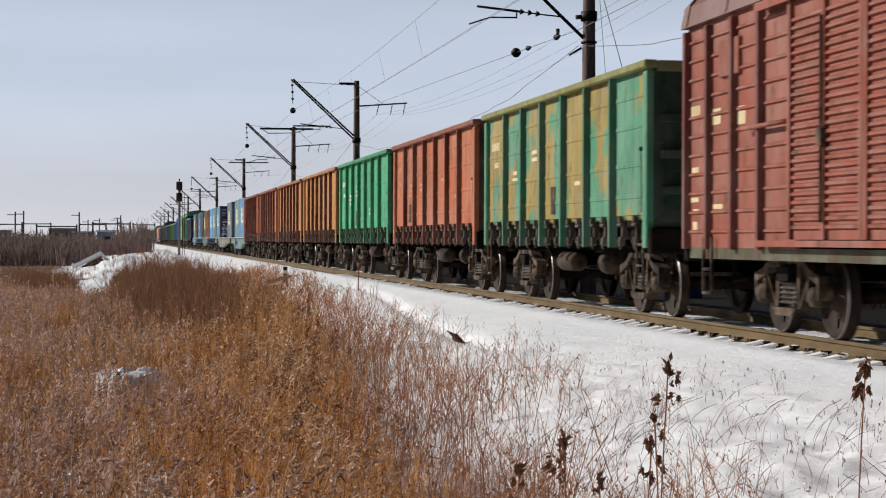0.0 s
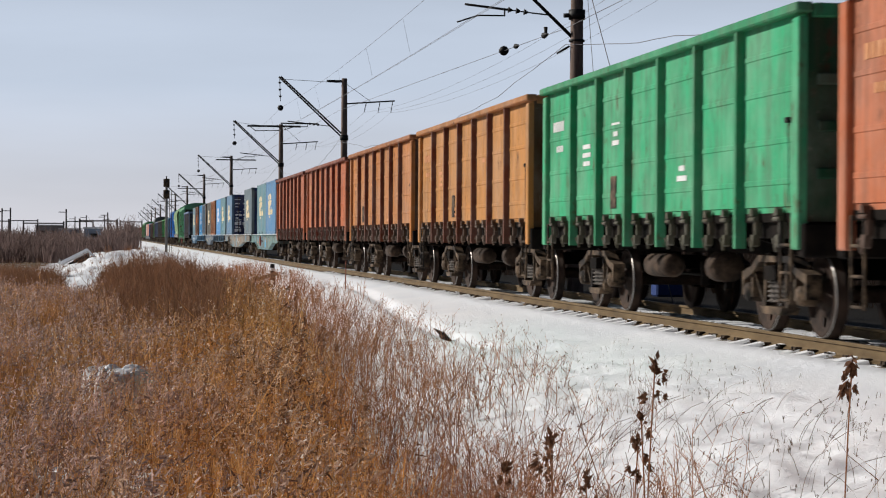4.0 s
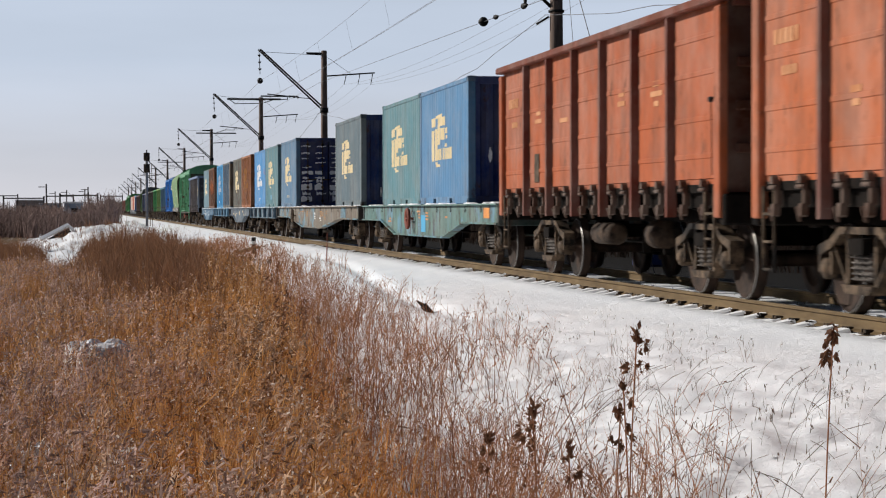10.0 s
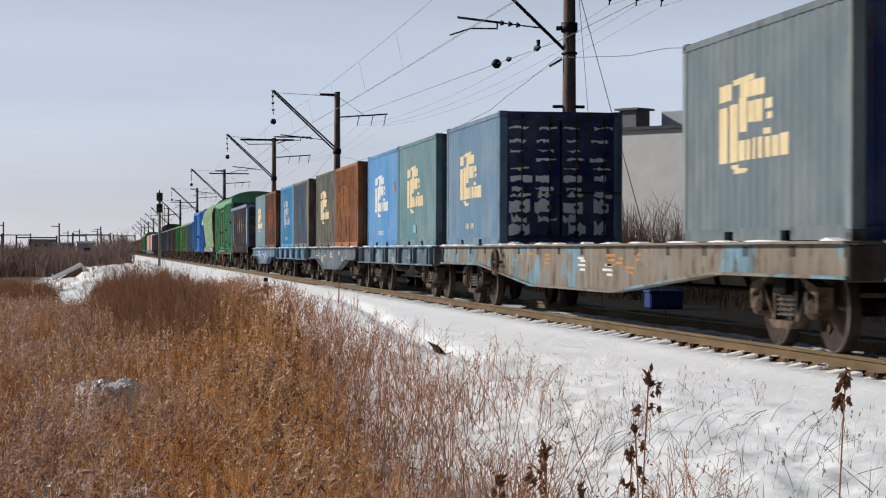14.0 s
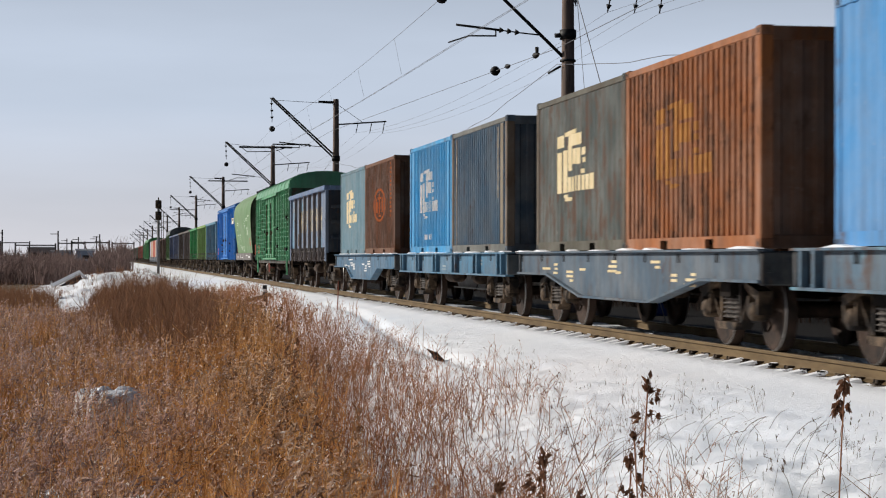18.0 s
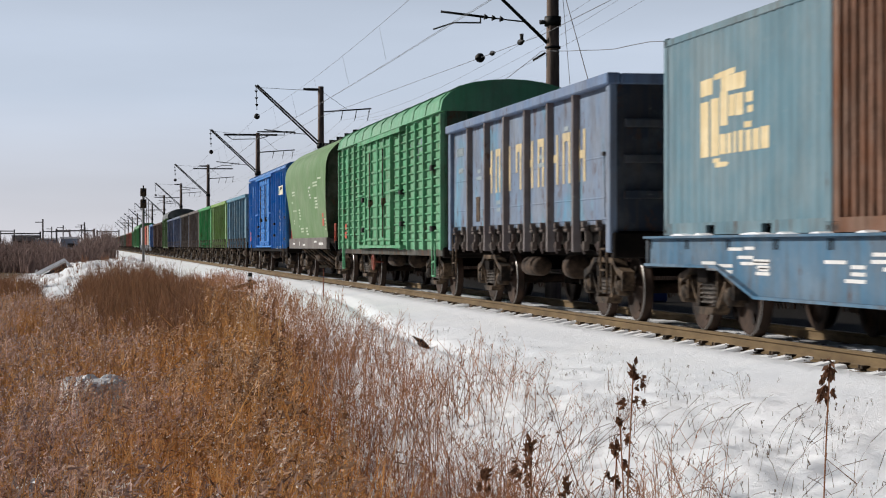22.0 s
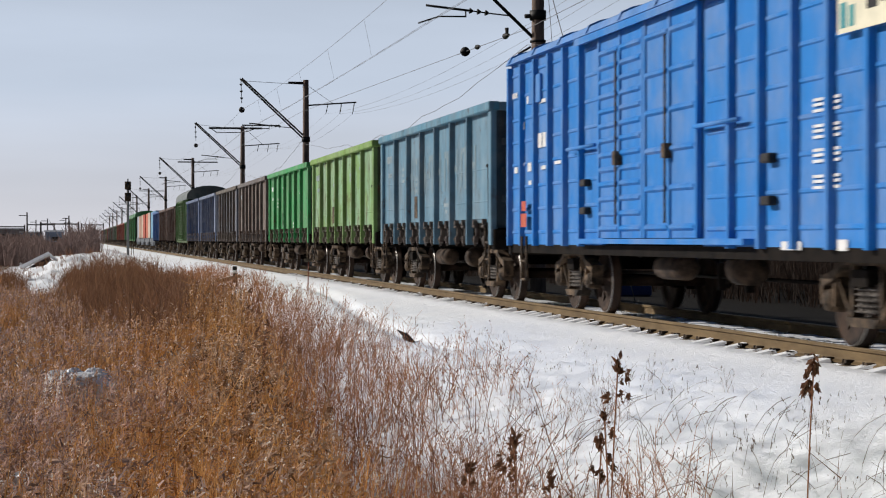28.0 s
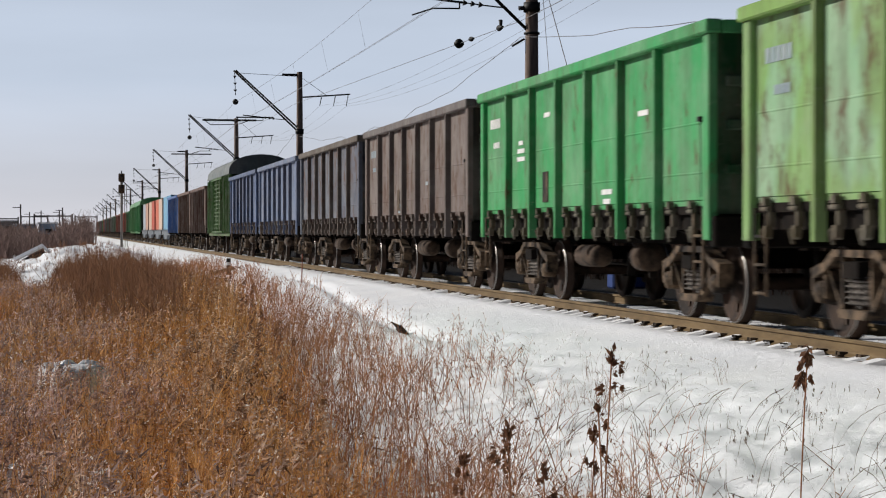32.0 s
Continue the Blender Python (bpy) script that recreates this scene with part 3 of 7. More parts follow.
# ---- covered wagon ----
def covered(name, length, eave, ridge, bars=10, ridges=(12, 12), far=False, double=True, door=1.95, dc=0.0, cell=1.1, deep=0.03, stile=0.05):
    """Boxcar: ribbed sides with stamped bars, two-leaf sliding door, arched roof."""
    g = thing(name, "", "freight wagon")
    half, e, w = length / 2, length / 2 - 0.55, 1.42
    for sgn in (-1, 1):
        x = w * sgn
        for q in (-1, 1):
            s = Shape()
            reach = e - q * dc - door - 0.1
            cells = max(3, round(reach / cell))
            posts = [door + q * dc + 0.1 + i * reach / cells for i in range(1, cells)]
            y0, y1 = sorted((dc + q * door, q * e))
            s.box(min(x, x - 0.05 * sgn), max(x, x - 0.05 * sgn), y0, y1, 1.02, eave)
            part("side_wall", s, M_PAINT, g)
            edges = [door + q * dc + 0.06] + posts + [e - 0.02]
            if not far and sgn < 0:
                ln = (edges[2] - edges[1]) - 0.2
                pr = [(0.0, -0.03), (-deep, -0.012), (-deep, 0.012), (0.0, 0.03)]
                ME_ST = Shape().prism(pr, -ln / 2, ln / 2, "y").mesh("stamped_bar", M_PAINT)
                for a, b in zip(edges, edges[1:]):
                    for i in range(bars):
                        z = 1.22 + (eave - 1.42) * i / (bars - 1)
                        part("stamped_bar", ME_ST, None, g, at=(x, q * (a + b) / 2, z))
            for y in posts + [e - 0.06]:
                pr = Shape().prism([(0.0, -0.07), (-0.085, -0.05), (-0.085, 0.05), (0.0, 0.07)], 1.0, eave - 0.05, "z")
                part("post", pr, M_PAINT, g, at=pose(x, q * y, 0, 0, 0, 0 if sgn < 0 else 180))
        # door leaves
        leaves = ((dc - door, dc), (dc, dc + door)) if double else ((dc - door, dc + door),)
        for k, (a, b) in enumerate(leaves):
            xo = x + 0.06 * sgn
            s = Shape().box(min(xo, xo - 0.05 * sgn), max(xo, xo - 0.05 * sgn), a + 0.01, b - 0.01, 1.12, eave - 0.12)
            d = part("door", s, M_PAINT, g)
            n = ridges[k] if double else ridges[0]
            # a dark strip on the solid leaf paints the shade of an open gap
            if stile < 0.03 and k == 0:
                part("door_gap", Shape().box(min(xo, xo - 0.06 * sgn), max(xo + 0.004 * sgn, xo - 0.06 * sgn), b - 0.13, b - 0.012, 1.16, eave - 0.16), M_UNDER, d)
            if sgn < 0 or far:
                m = (a + b) / 2
                hh = 0.032 if n > 18 else 0.045
                pr = [(0.0, -hh), (0.035 * sgn, -0.015), (0.035 * sgn, 0.015), (0.0, hh)]
                ME_RG = Shape().prism(pr, -(m - a - 0.18) / 2, (m - a - 0.18) / 2, "y").mesh("door_ridge", M_PAINT)
                for i in range(n):
                    z = 1.25 + (eave - 1.6) * i / (n - 1)
                    for c in ((a + m) / 2 + 0.03, (m + b) / 2 - 0.03):
                        part("door_ridge", ME_RG, None, d, at=(xo, c, z))
            for y in (a + 0.06, (a + b) / 2, b - 0.06):
                part("door_stile", Shape().box(min(xo, xo + stile * sgn), max(xo, xo + stile * sgn), y - 0.045, y + 0.045, 1.12, eave - 0.12), M_PAINT, d)
            if not far:
                h = Shape().tube((xo + 0.07 * sgn, (a + b) / 2, 1.3), (xo + 0.07 * sgn, (a + b) / 2, eave - 0.4), 0.016, 6)
                h.box(min(xo, xo + 0.1 * sgn), max(xo, xo + 0.1 * sgn), (a + b) / 2 - 0.07, (a + b) / 2 + 0.07, 2.1, 2.28)
                part("door_handle", h, M_BOGIE, d)
        part("door_guide", Shape().box(min(x, x + 0.14 * sgn), max(x, x + 0.14 * sgn), dc - door - 1.8, dc + door + 1.0, 1.04, 1.11), M_PAINT, g)
        part("door_hood", Shape().prism([(x, eave - 0.1), (x + 0.16 * sgn, eave - 0.14), (x + 0.16 * sgn, eave - 0.04), (x, eave + 0.02)][::1 if sgn > 0 else -1], dc - door - 1.8, dc + door + 1.0, "y"), M_PAINT, g)
        part("side_sill", Shape().box(min(x - 0.1 * sgn, x), max(x - 0.1 * sgn, x), -e, e, 0.88, 1.02), M_RUSTY, g)
        if not far:
            for q in (-1, 1):
                part("grab_bar", Shape().tube((x + 0.11 * sgn, dc + q * door, 2.42), (x + 0.11 * sgn, dc + q * (door + 1.6), 2.42), 0.028, 6), M_PAINT, g)
            part("hatch_shutter", Shape().slab(min(x, x + 0.05 * sgn), max(x, x + 0.05 * sgn), e - 2.3, e - 1.5, eave - 0.75, eave - 0.3, 0.01), M_PAINT, g)
    n = 12
    arc = []
    ov = w + 0.09
    for i in range(n + 1):
        a = math.pi * i / n
        arc.append((-ov * math.cos(a), eave + (ridge - eave) * math.sin(a) ** 0.75))
    s = Shape().prism(arc[::-1], -e - 0.06, e + 0.06, "y")
    part("roof", s, M_ROOF, g)
    if not far:
        for i in range(11):
            y = -e + 0.2 + i * (2 * e - 0.4) / 10
            rr = [(u * 1.008, eave + (z - eave) * 1.02 + 0.02) for u, z in arc]
            part("roof_rib", Shape().prism(rr[::-1], y - 0.04, y + 0.04, "y"), M_ROOF, g)
    for q in (-1, 1):
        s = Shape().box(-w, w, min(q * e, q * (e - 0.05)), max(q * e, q * (e - 0.05)), 1.0, eave + 0.02)
        for xx in (-0.9, -0.3, 0.3, 0.9):
            part("end_post", Shape().slab(xx - 0.06, xx + 0.06, min(q * e, q * (e + 0.07)), max(q * e, q * (e + 0.07)), 1.0, eave - 0.05, 0.01), M_PAINT, g)
        part("end_wall", s, M_PAINT, g)
        part("end_beam", Shape().slab(-1.45, 1.45, min(q * (e - 0.1), q * (e + 0.08)), max(q * (e - 0.1), q * (e + 0.08)), 0.84, 1.06, 0.02), M_UNDER, g)
    part("centre_sill", Shape().box(-0.25, 0.25, -e, e, 0.84, 1.0).box(-1.3, 1.3, -1.5, -1.3, 0.86, 1.0).box(-1.3, 1.3, 1.3, 1.5, 0.86, 1.0), M_UNDER, g)
    running_gear(g, half, e - 3.0, far)
    return g


# ---- grain hopper wagon ----
HOPPER_SIDE = [(-1.42, 1.36), (-1.475, 1.8), (-1.525, 2.3), (-1.57, 2.8), (-1.60, 3.3), (-1.58, 3.7)]


def hopper_x(z):
    """How far out the hopper's side stands at the height z."""
    for (a, za), (b, zb) in zip(HOPPER_SIDE, HOPPER_SIDE[1:]):
        if z <= zb:
            return a + (b - a) * (z - za) / (zb - za)
    return HOPPER_SIDE[-1][0]


def rounded(pts, steps=4):
    """A smooth curve through the points."""
    out = []
    for k in range(len(pts) - 1):
        p = [Vector(pts[min(max(k + d, 0), len(pts) - 1)]) for d in (-1, 0, 1, 2)]
        for i in range(steps):
            t = i / steps
            out.append(0.5 * (2 * p[1] + (p[2] - p[0]) * t + (2 * p[0] - 5 * p[1] + 4 * p[2] - p[3]) * t * t + (3 * p[1] - p[0] - 3 * p[2] + p[3]) * t ** 3))
    return [tuple(v) for v in out + [Vector(pts[-1])]]


def hopper(name, length):
    g = thing(name, "", "freight wagon")
    half = length / 2
    # across, how far the end stands out, height; the ends lean out towards the top
    ends = (5.5, 5.58, 5.74, 6.0, 6.36, 6.45, 6.45, 6.45, 6.45, 6.45)
    prof = rounded([(u, e, z) for (u, z), e in zip(HOPPER_SIDE + [(-1.44, 4.02), (-1.05, 4.36), (-0.55, 4.58), (0.0, 4.68)], ends)])
    prof = prof + [(-u, e, z) for u, e, z in prof[:-1]][::-1]
    s = Shape()
    k = len(prof)
    side = 26
    for q in (-1, 1):
        for u, e, z in prof:
            s.v.append((u, 0.65 + q * e, z))
    pts = list(s.v)
    for i in list(range(side)) + list(range(k - 1 - side, k - 1)):
        s.face([i, i + 1, k + i + 1, k + i], True)
    part("body", s, M_CLEAN, g, "olive green bowed steel grain body")
    top = Shape()
    top.v = list(pts)
    for i in range(side, k - 1 - side):
        top.face([i, i + 1, k + i + 1, k + i], True)
    part("roof", top, M_CLEAN, g, "roof pale with rime")
    # ends are separate parts so that recolour can darken them as shade would
    for q in (0, 1):
        wall = Shape()
        wall.v = pts[q * k:(q + 1) * k]
        wall.face(list(range(k)) if q else list(range(k))[::-1])
        part("end_wall", wall, M_PAINT, g)
    for sgn in (-1, 1):
        part("side_sill", Shape().slab(min(1.42 * sgn, 1.53 * sgn), max(1.42 * sgn, 1.53 * sgn), -5.3, 6.3, 1.0, 1.36, 0.015), M_PAINT, g, "grey painted side sill")
        for y in (-3.4, -2.5, -1.2, -0.3, 1.0, 2.2, 3.4):
            part("brace", Shape().tube((1.35 * sgn, y, 1.02), (0.6 * sgn, y - 0.9, 0.35), 0.035, 6), M_BOGIE, g)
    for y in (-2.7, 0.0, 2.7):
        part("chute", Shape().prism([(-1.1, 1.36), (1.1, 1.36), (0.5, 0.4), (-0.5, 0.4)], y - 0.7, y + 0.7, "y"), M_UNDER, g)
    for y in (-4.2, -2.1, 0.0, 2.1, 4.2):
        lid = Shape().slab(-0.5, 0.1, y - 0.5, y + 0.5, 4.56, 4.70, 0.04)
        lid.box(-0.56, 0.0, y - 0.04, y + 0.04, 4.50, 4.74)
        part("roof_hatch", lid, M_IRON, g)
    part("catwalk", Shape().box(0.3, 0.7, -5.8, 5.8, 4.72, 4.76), M_UNDER, g)
    for q in (-1, 1):
        fr = Shape().box(-1.45, 1.45, min(q * 6.9, q * 7.0), max(q * 6.9, q * 7.0), 0.95, 1.25).box(-1.4, 1.4, min(q * 5.2, q * 6.95), max(q * 5.2, q * 6.95), 1.18, 1.25)
        part("end_platform", fr, M_UNDER, g)
        ld = Shape()
        for xx in (-1.1, -0.75):
            ld.tube((xx, q * 6.6, 1.2), (xx, q * 6.3, 4.3), 0.02, 6)
        for i in range(9):
            z = 1.5 + i * 0.32
            yy = q * (6.6 - 0.3 * (z - 1.2) / 3.1)
            ld.tube((-1.1, yy, z), (-0.75, yy, z), 0.014, 5)
        part("ladder", ld, M_UNDER, g)
        part("step_loop", Shape().tube((-1.4, q * 6.7, 1.2), (-1.4, q * 6.7, 1.75), 0.02, 6).tube((-1.4, q * 6.7, 1.75), (-1.4, q * 6.4, 1.75), 0.02, 6).tube((-1.4, q * 6.4, 1.75), (-1.4, q * 6.4, 1.2), 0.02, 6), M_RED, g)
    part("centre_sill", Shape().box(-0.25, 0.25, -half + 0.6, half - 0.6, 0.92, 1.2), M_UNDER, g)
    running_gear(g, half, 5.25)
    return g


# ---- container flat wagon ----
def flat(name, length, belly, far=False, hand=None, hand_mat=None, slope=None, inset=1.9):
    """Flat wagon; belly: its side sills deepen between the bogies."""
    g = thing(name, "", "flat wagon")
    half, e, w = length / 2, length / 2 - 0.55, 1.30
    pivot = e - inset if belly else e - 2.0
    top, zb = 1.19, 0.86
    for sgn in (-1, 1):
        x = w * sgn
        if belly:
            deep = 0.53
            inner, outer = slope or (pivot - 2.6, pivot - 1.15)
            prof = [(-e, top), (-e, zb), (-outer, zb), (-inner, deep), (inner, deep), (outer, zb), (e, zb), (e, top)]
            s = Shape().prism(prof, min(x, x - 0.03 * sgn), max(x, x - 0.03 * sgn))
            part("side_sill", s, M_PAINT, g)
            # dark sheet added behind the sill to paint its inner face as shaded
            back = [(a, b + (0.01 if b < 1 else -0.01)) for a, b in prof]
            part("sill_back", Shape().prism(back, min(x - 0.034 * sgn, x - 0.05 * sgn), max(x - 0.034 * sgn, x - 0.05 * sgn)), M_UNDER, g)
            fl = Shape()
            for (a, b), (c, d) in zip(prof[1:], prof[2:-1]):
                fl.prism([(a, b), (c, d), (c, d - 0.035), (a, b - 0.035)][::-1], min(x + 0.07 * sgn, x - 0.12 * sgn), max(x + 0.07 * sgn, x - 0.12 * sgn))
            part("lower_flange", fl, M_PAINT, g)
        else:
            part("side_sill", Shape().box(min(x, x - 0.03 * sgn), max(x, x - 0.03 * sgn), -e, e, 0.80, top), M_PAINT, g)
            part("lower_flange", Shape().box(min(x + 0.07 * sgn, x - 0.1 * sgn), max(x + 0.07 * sgn, x - 0.1 * sgn), -e, e, 0.765, 0.80), M_PAINT, g)
            for i in range(6):
                y = -e + 0.55 + i * (2 * e - 1.1) / 5
                for dy in (-0.2, 0.2):
                    part("stake_pocket", Shape().prism([(y + dy - 0.05, top), (y + dy + 0.05, top), (y + dy + 0.035, 0.80), (y + dy - 0.035, 0.80)][::-1], min(x, x + 0.09 * sgn), max(x, x + 0.09 * sgn)), M_PAINT, g)
                # no opening here: a dark plate stands for the shaded gap
                part("pocket_gap", Shape().box(min(x + 0.004 * sgn, x - 0.03 * sgn), max(x + 0.004 * sgn, x - 0.03 * sgn), y - 0.15, y + 0.15, 0.84, top - 0.03), M_UNDER, g)
            if not far:
                part("belly_girder", Shape().prism([(-3.4, 0.80), (-2.6, 0.46), (2.6, 0.46), (3.4, 0.80)], min(0.55 * sgn, 0.58 * sgn), max(0.55 * sgn, 0.58 * sgn)), M_GIRDER, g)
                part("girder_flange", Shape().box(min(0.46 * sgn, 0.70 * sgn), max(0.46 * sgn, 0.70 * sgn), -2.6, 2.6, 0.43, 0.46), M_GIRDER, g)
        part("upper_flange", Shape().box(min(x + 0.08 * sgn, x - 0.12 * sgn), max(x + 0.08 * sgn, x - 0.12 * sgn), -e, e, top, top + 0.03), M_PAINT, g)
    if not far:
        # snow lying along the edge of the deck
        r = random.Random(int(length * 100))
        y = -e + 0.2
        while y < e - 0.6:
            ln = r.uniform(0.25, 1.3)
            prof = [(y, top + 0.03), (y + ln, top + 0.03), (y + ln * 0.9, top + 0.03 + r.uniform(0.006, 0.015)), (y + ln * 0.6, top + 0.03 + r.uniform(0.01, 0.035)), (y + ln * 0.3, top + 0.03 + r.uniform(0.008, 0.028))]
            part("snow_strip", Shape().prism(prof, -w - 0.06, -w + 0.1), M_SNOW_LUMP, g)
            y += ln + r.uniform(0.15, 1.6)
    deck = Shape()
    n = int(2 * e / 1.6)
    for i in range(n + 1):
        y = -e + 0.1 + i * (2 * e - 0.2) / n
        deck.box(-w, w, y - 0.1, y + 0.1, 1.05, 1.17)
    deck.box(-0.3, 0.3, -e, e, 0.80, 1.12)
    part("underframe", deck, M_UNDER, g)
    if hand is not None:
        wheel = Shape().turned([(-1.44, 0.2, 0), (-1.48, 0.23, 0), (-1.44, 0.26, 0), (-1.40, 0.23, 0), (-1.44, 0.2, 0)], (0, hand, 0.9), "x", 18)
        wheel.tube((-1.44, hand, 0.68), (-1.44, hand, 1.12), 0.02, 6).tube((-1.44, hand - 0.22, 0.9), (-1.44, hand + 0.22, 0.9), 0.02, 6)
        wheel.tube((-1.2, hand, 0.9), (-1.46, hand, 0.9), 0.03, 6)
        part("hand_wheel", wheel, hand_mat, g)
    for q in (-1, 1):
        part("end_beam", Shape().slab(-1.33, 1.33, min(q * (e - 0.08), q * (e + 0.04)), max(q * (e - 0.08), q * (e + 0.04)), 0.80, 1.18, 0.015), M_PAINT, g)
    running_gear(g, half, pivot, far)
    return g


# ---- twenty-foot container ----
def corrugated(length, depth, pitch=None):
    """Points (along, depth) of a trapezoid corrugation, centred; the deeper sheets are folded finer."""
    pitch = pitch or (0.278 if depth < 0.03 else 0.218)
    n = int(length / pitch)
    p = length / n
    pts = []
    for i in range(n):
        a = -length / 2 + i * p
        slope = 0.23 if depth < 0.03 else 0.11
        pts += [(a, 0), (a + p * (0.5 - slope), 0), (a + p * 0.5, depth), (a + p * (1 - slope), depth)]
    return pts + [(length / 2, 0)]


SHALLOW, MIDDLE, DEEP = 0.013, 0.036, 0.046


def container_parts():
    me = {}
    L, W, H = 6.058, 2.438, 2.591
    for sgn in (-1, 1):
        x = (W / 2 - 0.012) * sgn
        for depth in (SHALLOW, MIDDLE, DEEP):
            pts = corrugated(L - 0.3, depth)
            s = Shape()
            s.sheet([p for p in range(len(pts))], (0.15, H - 0.1), lambda i, z: (x - pts[i][1] * sgn, pts[i][0], z))
            if sgn > 0:
                s.f = [f[::-1] for f in s.f]
            me["side_wall", sgn, depth] = s.mesh("side_wall", M_PAINT)
        me["top_side_rail", sgn] = Shape().slab(min(x - 0.05 * sgn, x + 0.01 * sgn), max(x - 0.05 * sgn, x + 0.01 * sgn), -L / 2 + 0.15, L / 2 - 0.15, H - 0.11, H - 0.02, 0.008).mesh("top_side_rail", M_PAINT)
        b = Shape()
        x0, x1 = min(x - 0.05 * sgn, x + 0.01 * sgn), max(x - 0.05 * sgn, x + 0.01 * sgn)
        for a, c in ((-L / 2 + 0.15, -1.2), (-0.86, 0.86), (1.2, L / 2 - 0.15)):
            b.box(x0, x1, a, c, 0.01, 0.16)
        b.box(x0, x1, -1.2, -0.86, 0.125, 0.16)
        b.box(x0, x1, 0.86, 1.2, 0.125, 0.16)
        me["bottom_side_rail", sgn] = b.mesh("bottom_side_rail", M_PAINT)
    me["post"] = Shape().slab(-0.08, 0.08, -0.085, 0.085, 0.11, H - 0.11, 0.012).mesh("corner_post", M_PAINT)
    c = Shape().slab(-0.085, 0.085, -0.09, 0.09, 0, 0.118, 0.01)
    c.mat = 1
    c.box(-0.088, 0.088, -0.035, 0.035, 0.03, 0.085)
    me["casting"] = c.mesh("corner_casting", M_PAINT, M_IRON)
    pts = corrugated(W - 0.3, 0.045, 0.25)
    s = Shape().sheet([p for p in range(len(pts))], (0.15, H - 0.1), lambda i, z: (pts[i][0], -L / 2 + 0.02 + pts[i][1], z))
    me["end_rail"] = Shape().slab(-W / 2 + 0.1, W / 2 - 0.1, -L / 2 + 0.005, -L / 2 + 0.08, -0.08, 0.08, 0.008).mesh("end_rail", M_PAINT)
    me["plain_end"] = s.mesh("end_wall", M_PAINT)
    d = Shape()
    d.box(0.02, W / 2 - 0.16, -L / 2 + 0.04, -L / 2 + 0.08, 0.17, H - 0.12)
    for z in (0.42, 0.95, 1.48, 2.0):
        d.box(0.1, W / 2 - 0.25, -L / 2 + 0.02, -L / 2 + 0.045, z, z + 0.3)
    me["door"] = d.mesh("door", M_PAINT)
    b = Shape().tube((0, -L / 2 - 0.005, 0.12), (0, -L / 2 - 0.005, H - 0.08), 0.017, 7)
    for z in (0.2, 0.7, 1.5, 2.3):
        b.box(-0.05, 0.05, -L / 2 - 0.025, -L / 2 + 0.04, z, z + 0.07)
    b.box(-0.02, 0.33, -L / 2 - 0.03, -L / 2 - 0.005, 1.0, 1.04)
    me["lock_rod"] = b.mesh("lock_rod", M_BOGIE)
    s = Shape()
    n = 20
    for i in range(n):
        y0 = -L / 2 + 0.1 + i * (L - 0.2) / n
        s.box(-W / 2 + 0.06, W / 2 - 0.06, y0, y0 + (L - 0.2) / n * 0.7, H - 0.045, H - 0.015)
    s.box(-W / 2 + 0.05, W / 2 - 0.05, -L / 2 + 0.05, L / 2 - 0.05, H - 0.06, H - 0.035)
    me["roof"] = s.mesh("roof", M_ROOF)
    me["floor"] = Shape().box(-W / 2 + 0.06, W / 2 - 0.06, -L / 2 + 0.1, L / 2 - 0.1, 0.1, 0.14).mesh("floor", M_UNDER)
    return me


CONTAINER = container_parts()


def container(label, colour, y, door=False, rail=None, post=None, paint=None, logo=None, snowy=0, z=1.222, end=None, depth=SHALLOW):
    """Container of 6.06 m; door: its leading end has the doors."""
    c = thing("shipping_container", label, "container", "containers on flat wagons")
    c.location = (TRACK, y, z)
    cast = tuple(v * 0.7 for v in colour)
    # without its own colour the end is a darker side, shade painted in
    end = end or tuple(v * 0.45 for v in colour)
    L, W, H = 6.058, 2.438, 2.591
    for sgn in (-1, 1):
        o = part("side_wall", CONTAINER["side_wall", sgn, depth], None, c, color=colour)
        o.material_slots[0].link = "OBJECT"
        o.material_slots[0].material = paint or M_CONTAINER
        part("top_side_rail", CONTAINER["top_side_rail", sgn], None, c, color=rail or colour)
        part("bottom_side_rail", CONTAINER["bottom_side_rail", sgn], None, c, color=rail or colour)
        for q in (-1, 1):
            part("corner_post", CONTAINER["post"], None, c, at=((W / 2 - 0.082) * sgn, (L / 2 - 0.087) * q, 0), color=post or colour)
            for zz in (0, H - 0.118):
                part("corner_casting", CONTAINER["casting"], None, c, at=((W / 2 - 0.085) * sgn, (L / 2 - 0.09) * q, zz), color=cast)
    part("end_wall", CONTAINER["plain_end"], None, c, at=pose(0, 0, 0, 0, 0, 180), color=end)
    if door:
        for sgn in (-1, 1):
            m = pose(0, 0, 0) if sgn > 0 else Matrix.Translation((-(W / 2 - 0.14), 0, 0))
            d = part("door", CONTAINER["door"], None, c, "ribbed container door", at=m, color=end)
            for xx in (0.3, 0.85):
                part("lock_rod", CONTAINER["lock_rod"], None, d, at=(xx, 0, 0))
    else:
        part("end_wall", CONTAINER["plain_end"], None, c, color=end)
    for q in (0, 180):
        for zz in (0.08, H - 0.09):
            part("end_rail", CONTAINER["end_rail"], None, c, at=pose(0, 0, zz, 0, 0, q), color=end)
    part("roof", CONTAINER["roof"], None, c, color=colour)
    part("floor", CONTAINER["floor"], None, c)
    if logo:
        emblem(c, *logo)
    if snowy:
        crust(c, snowy, door)
    return c


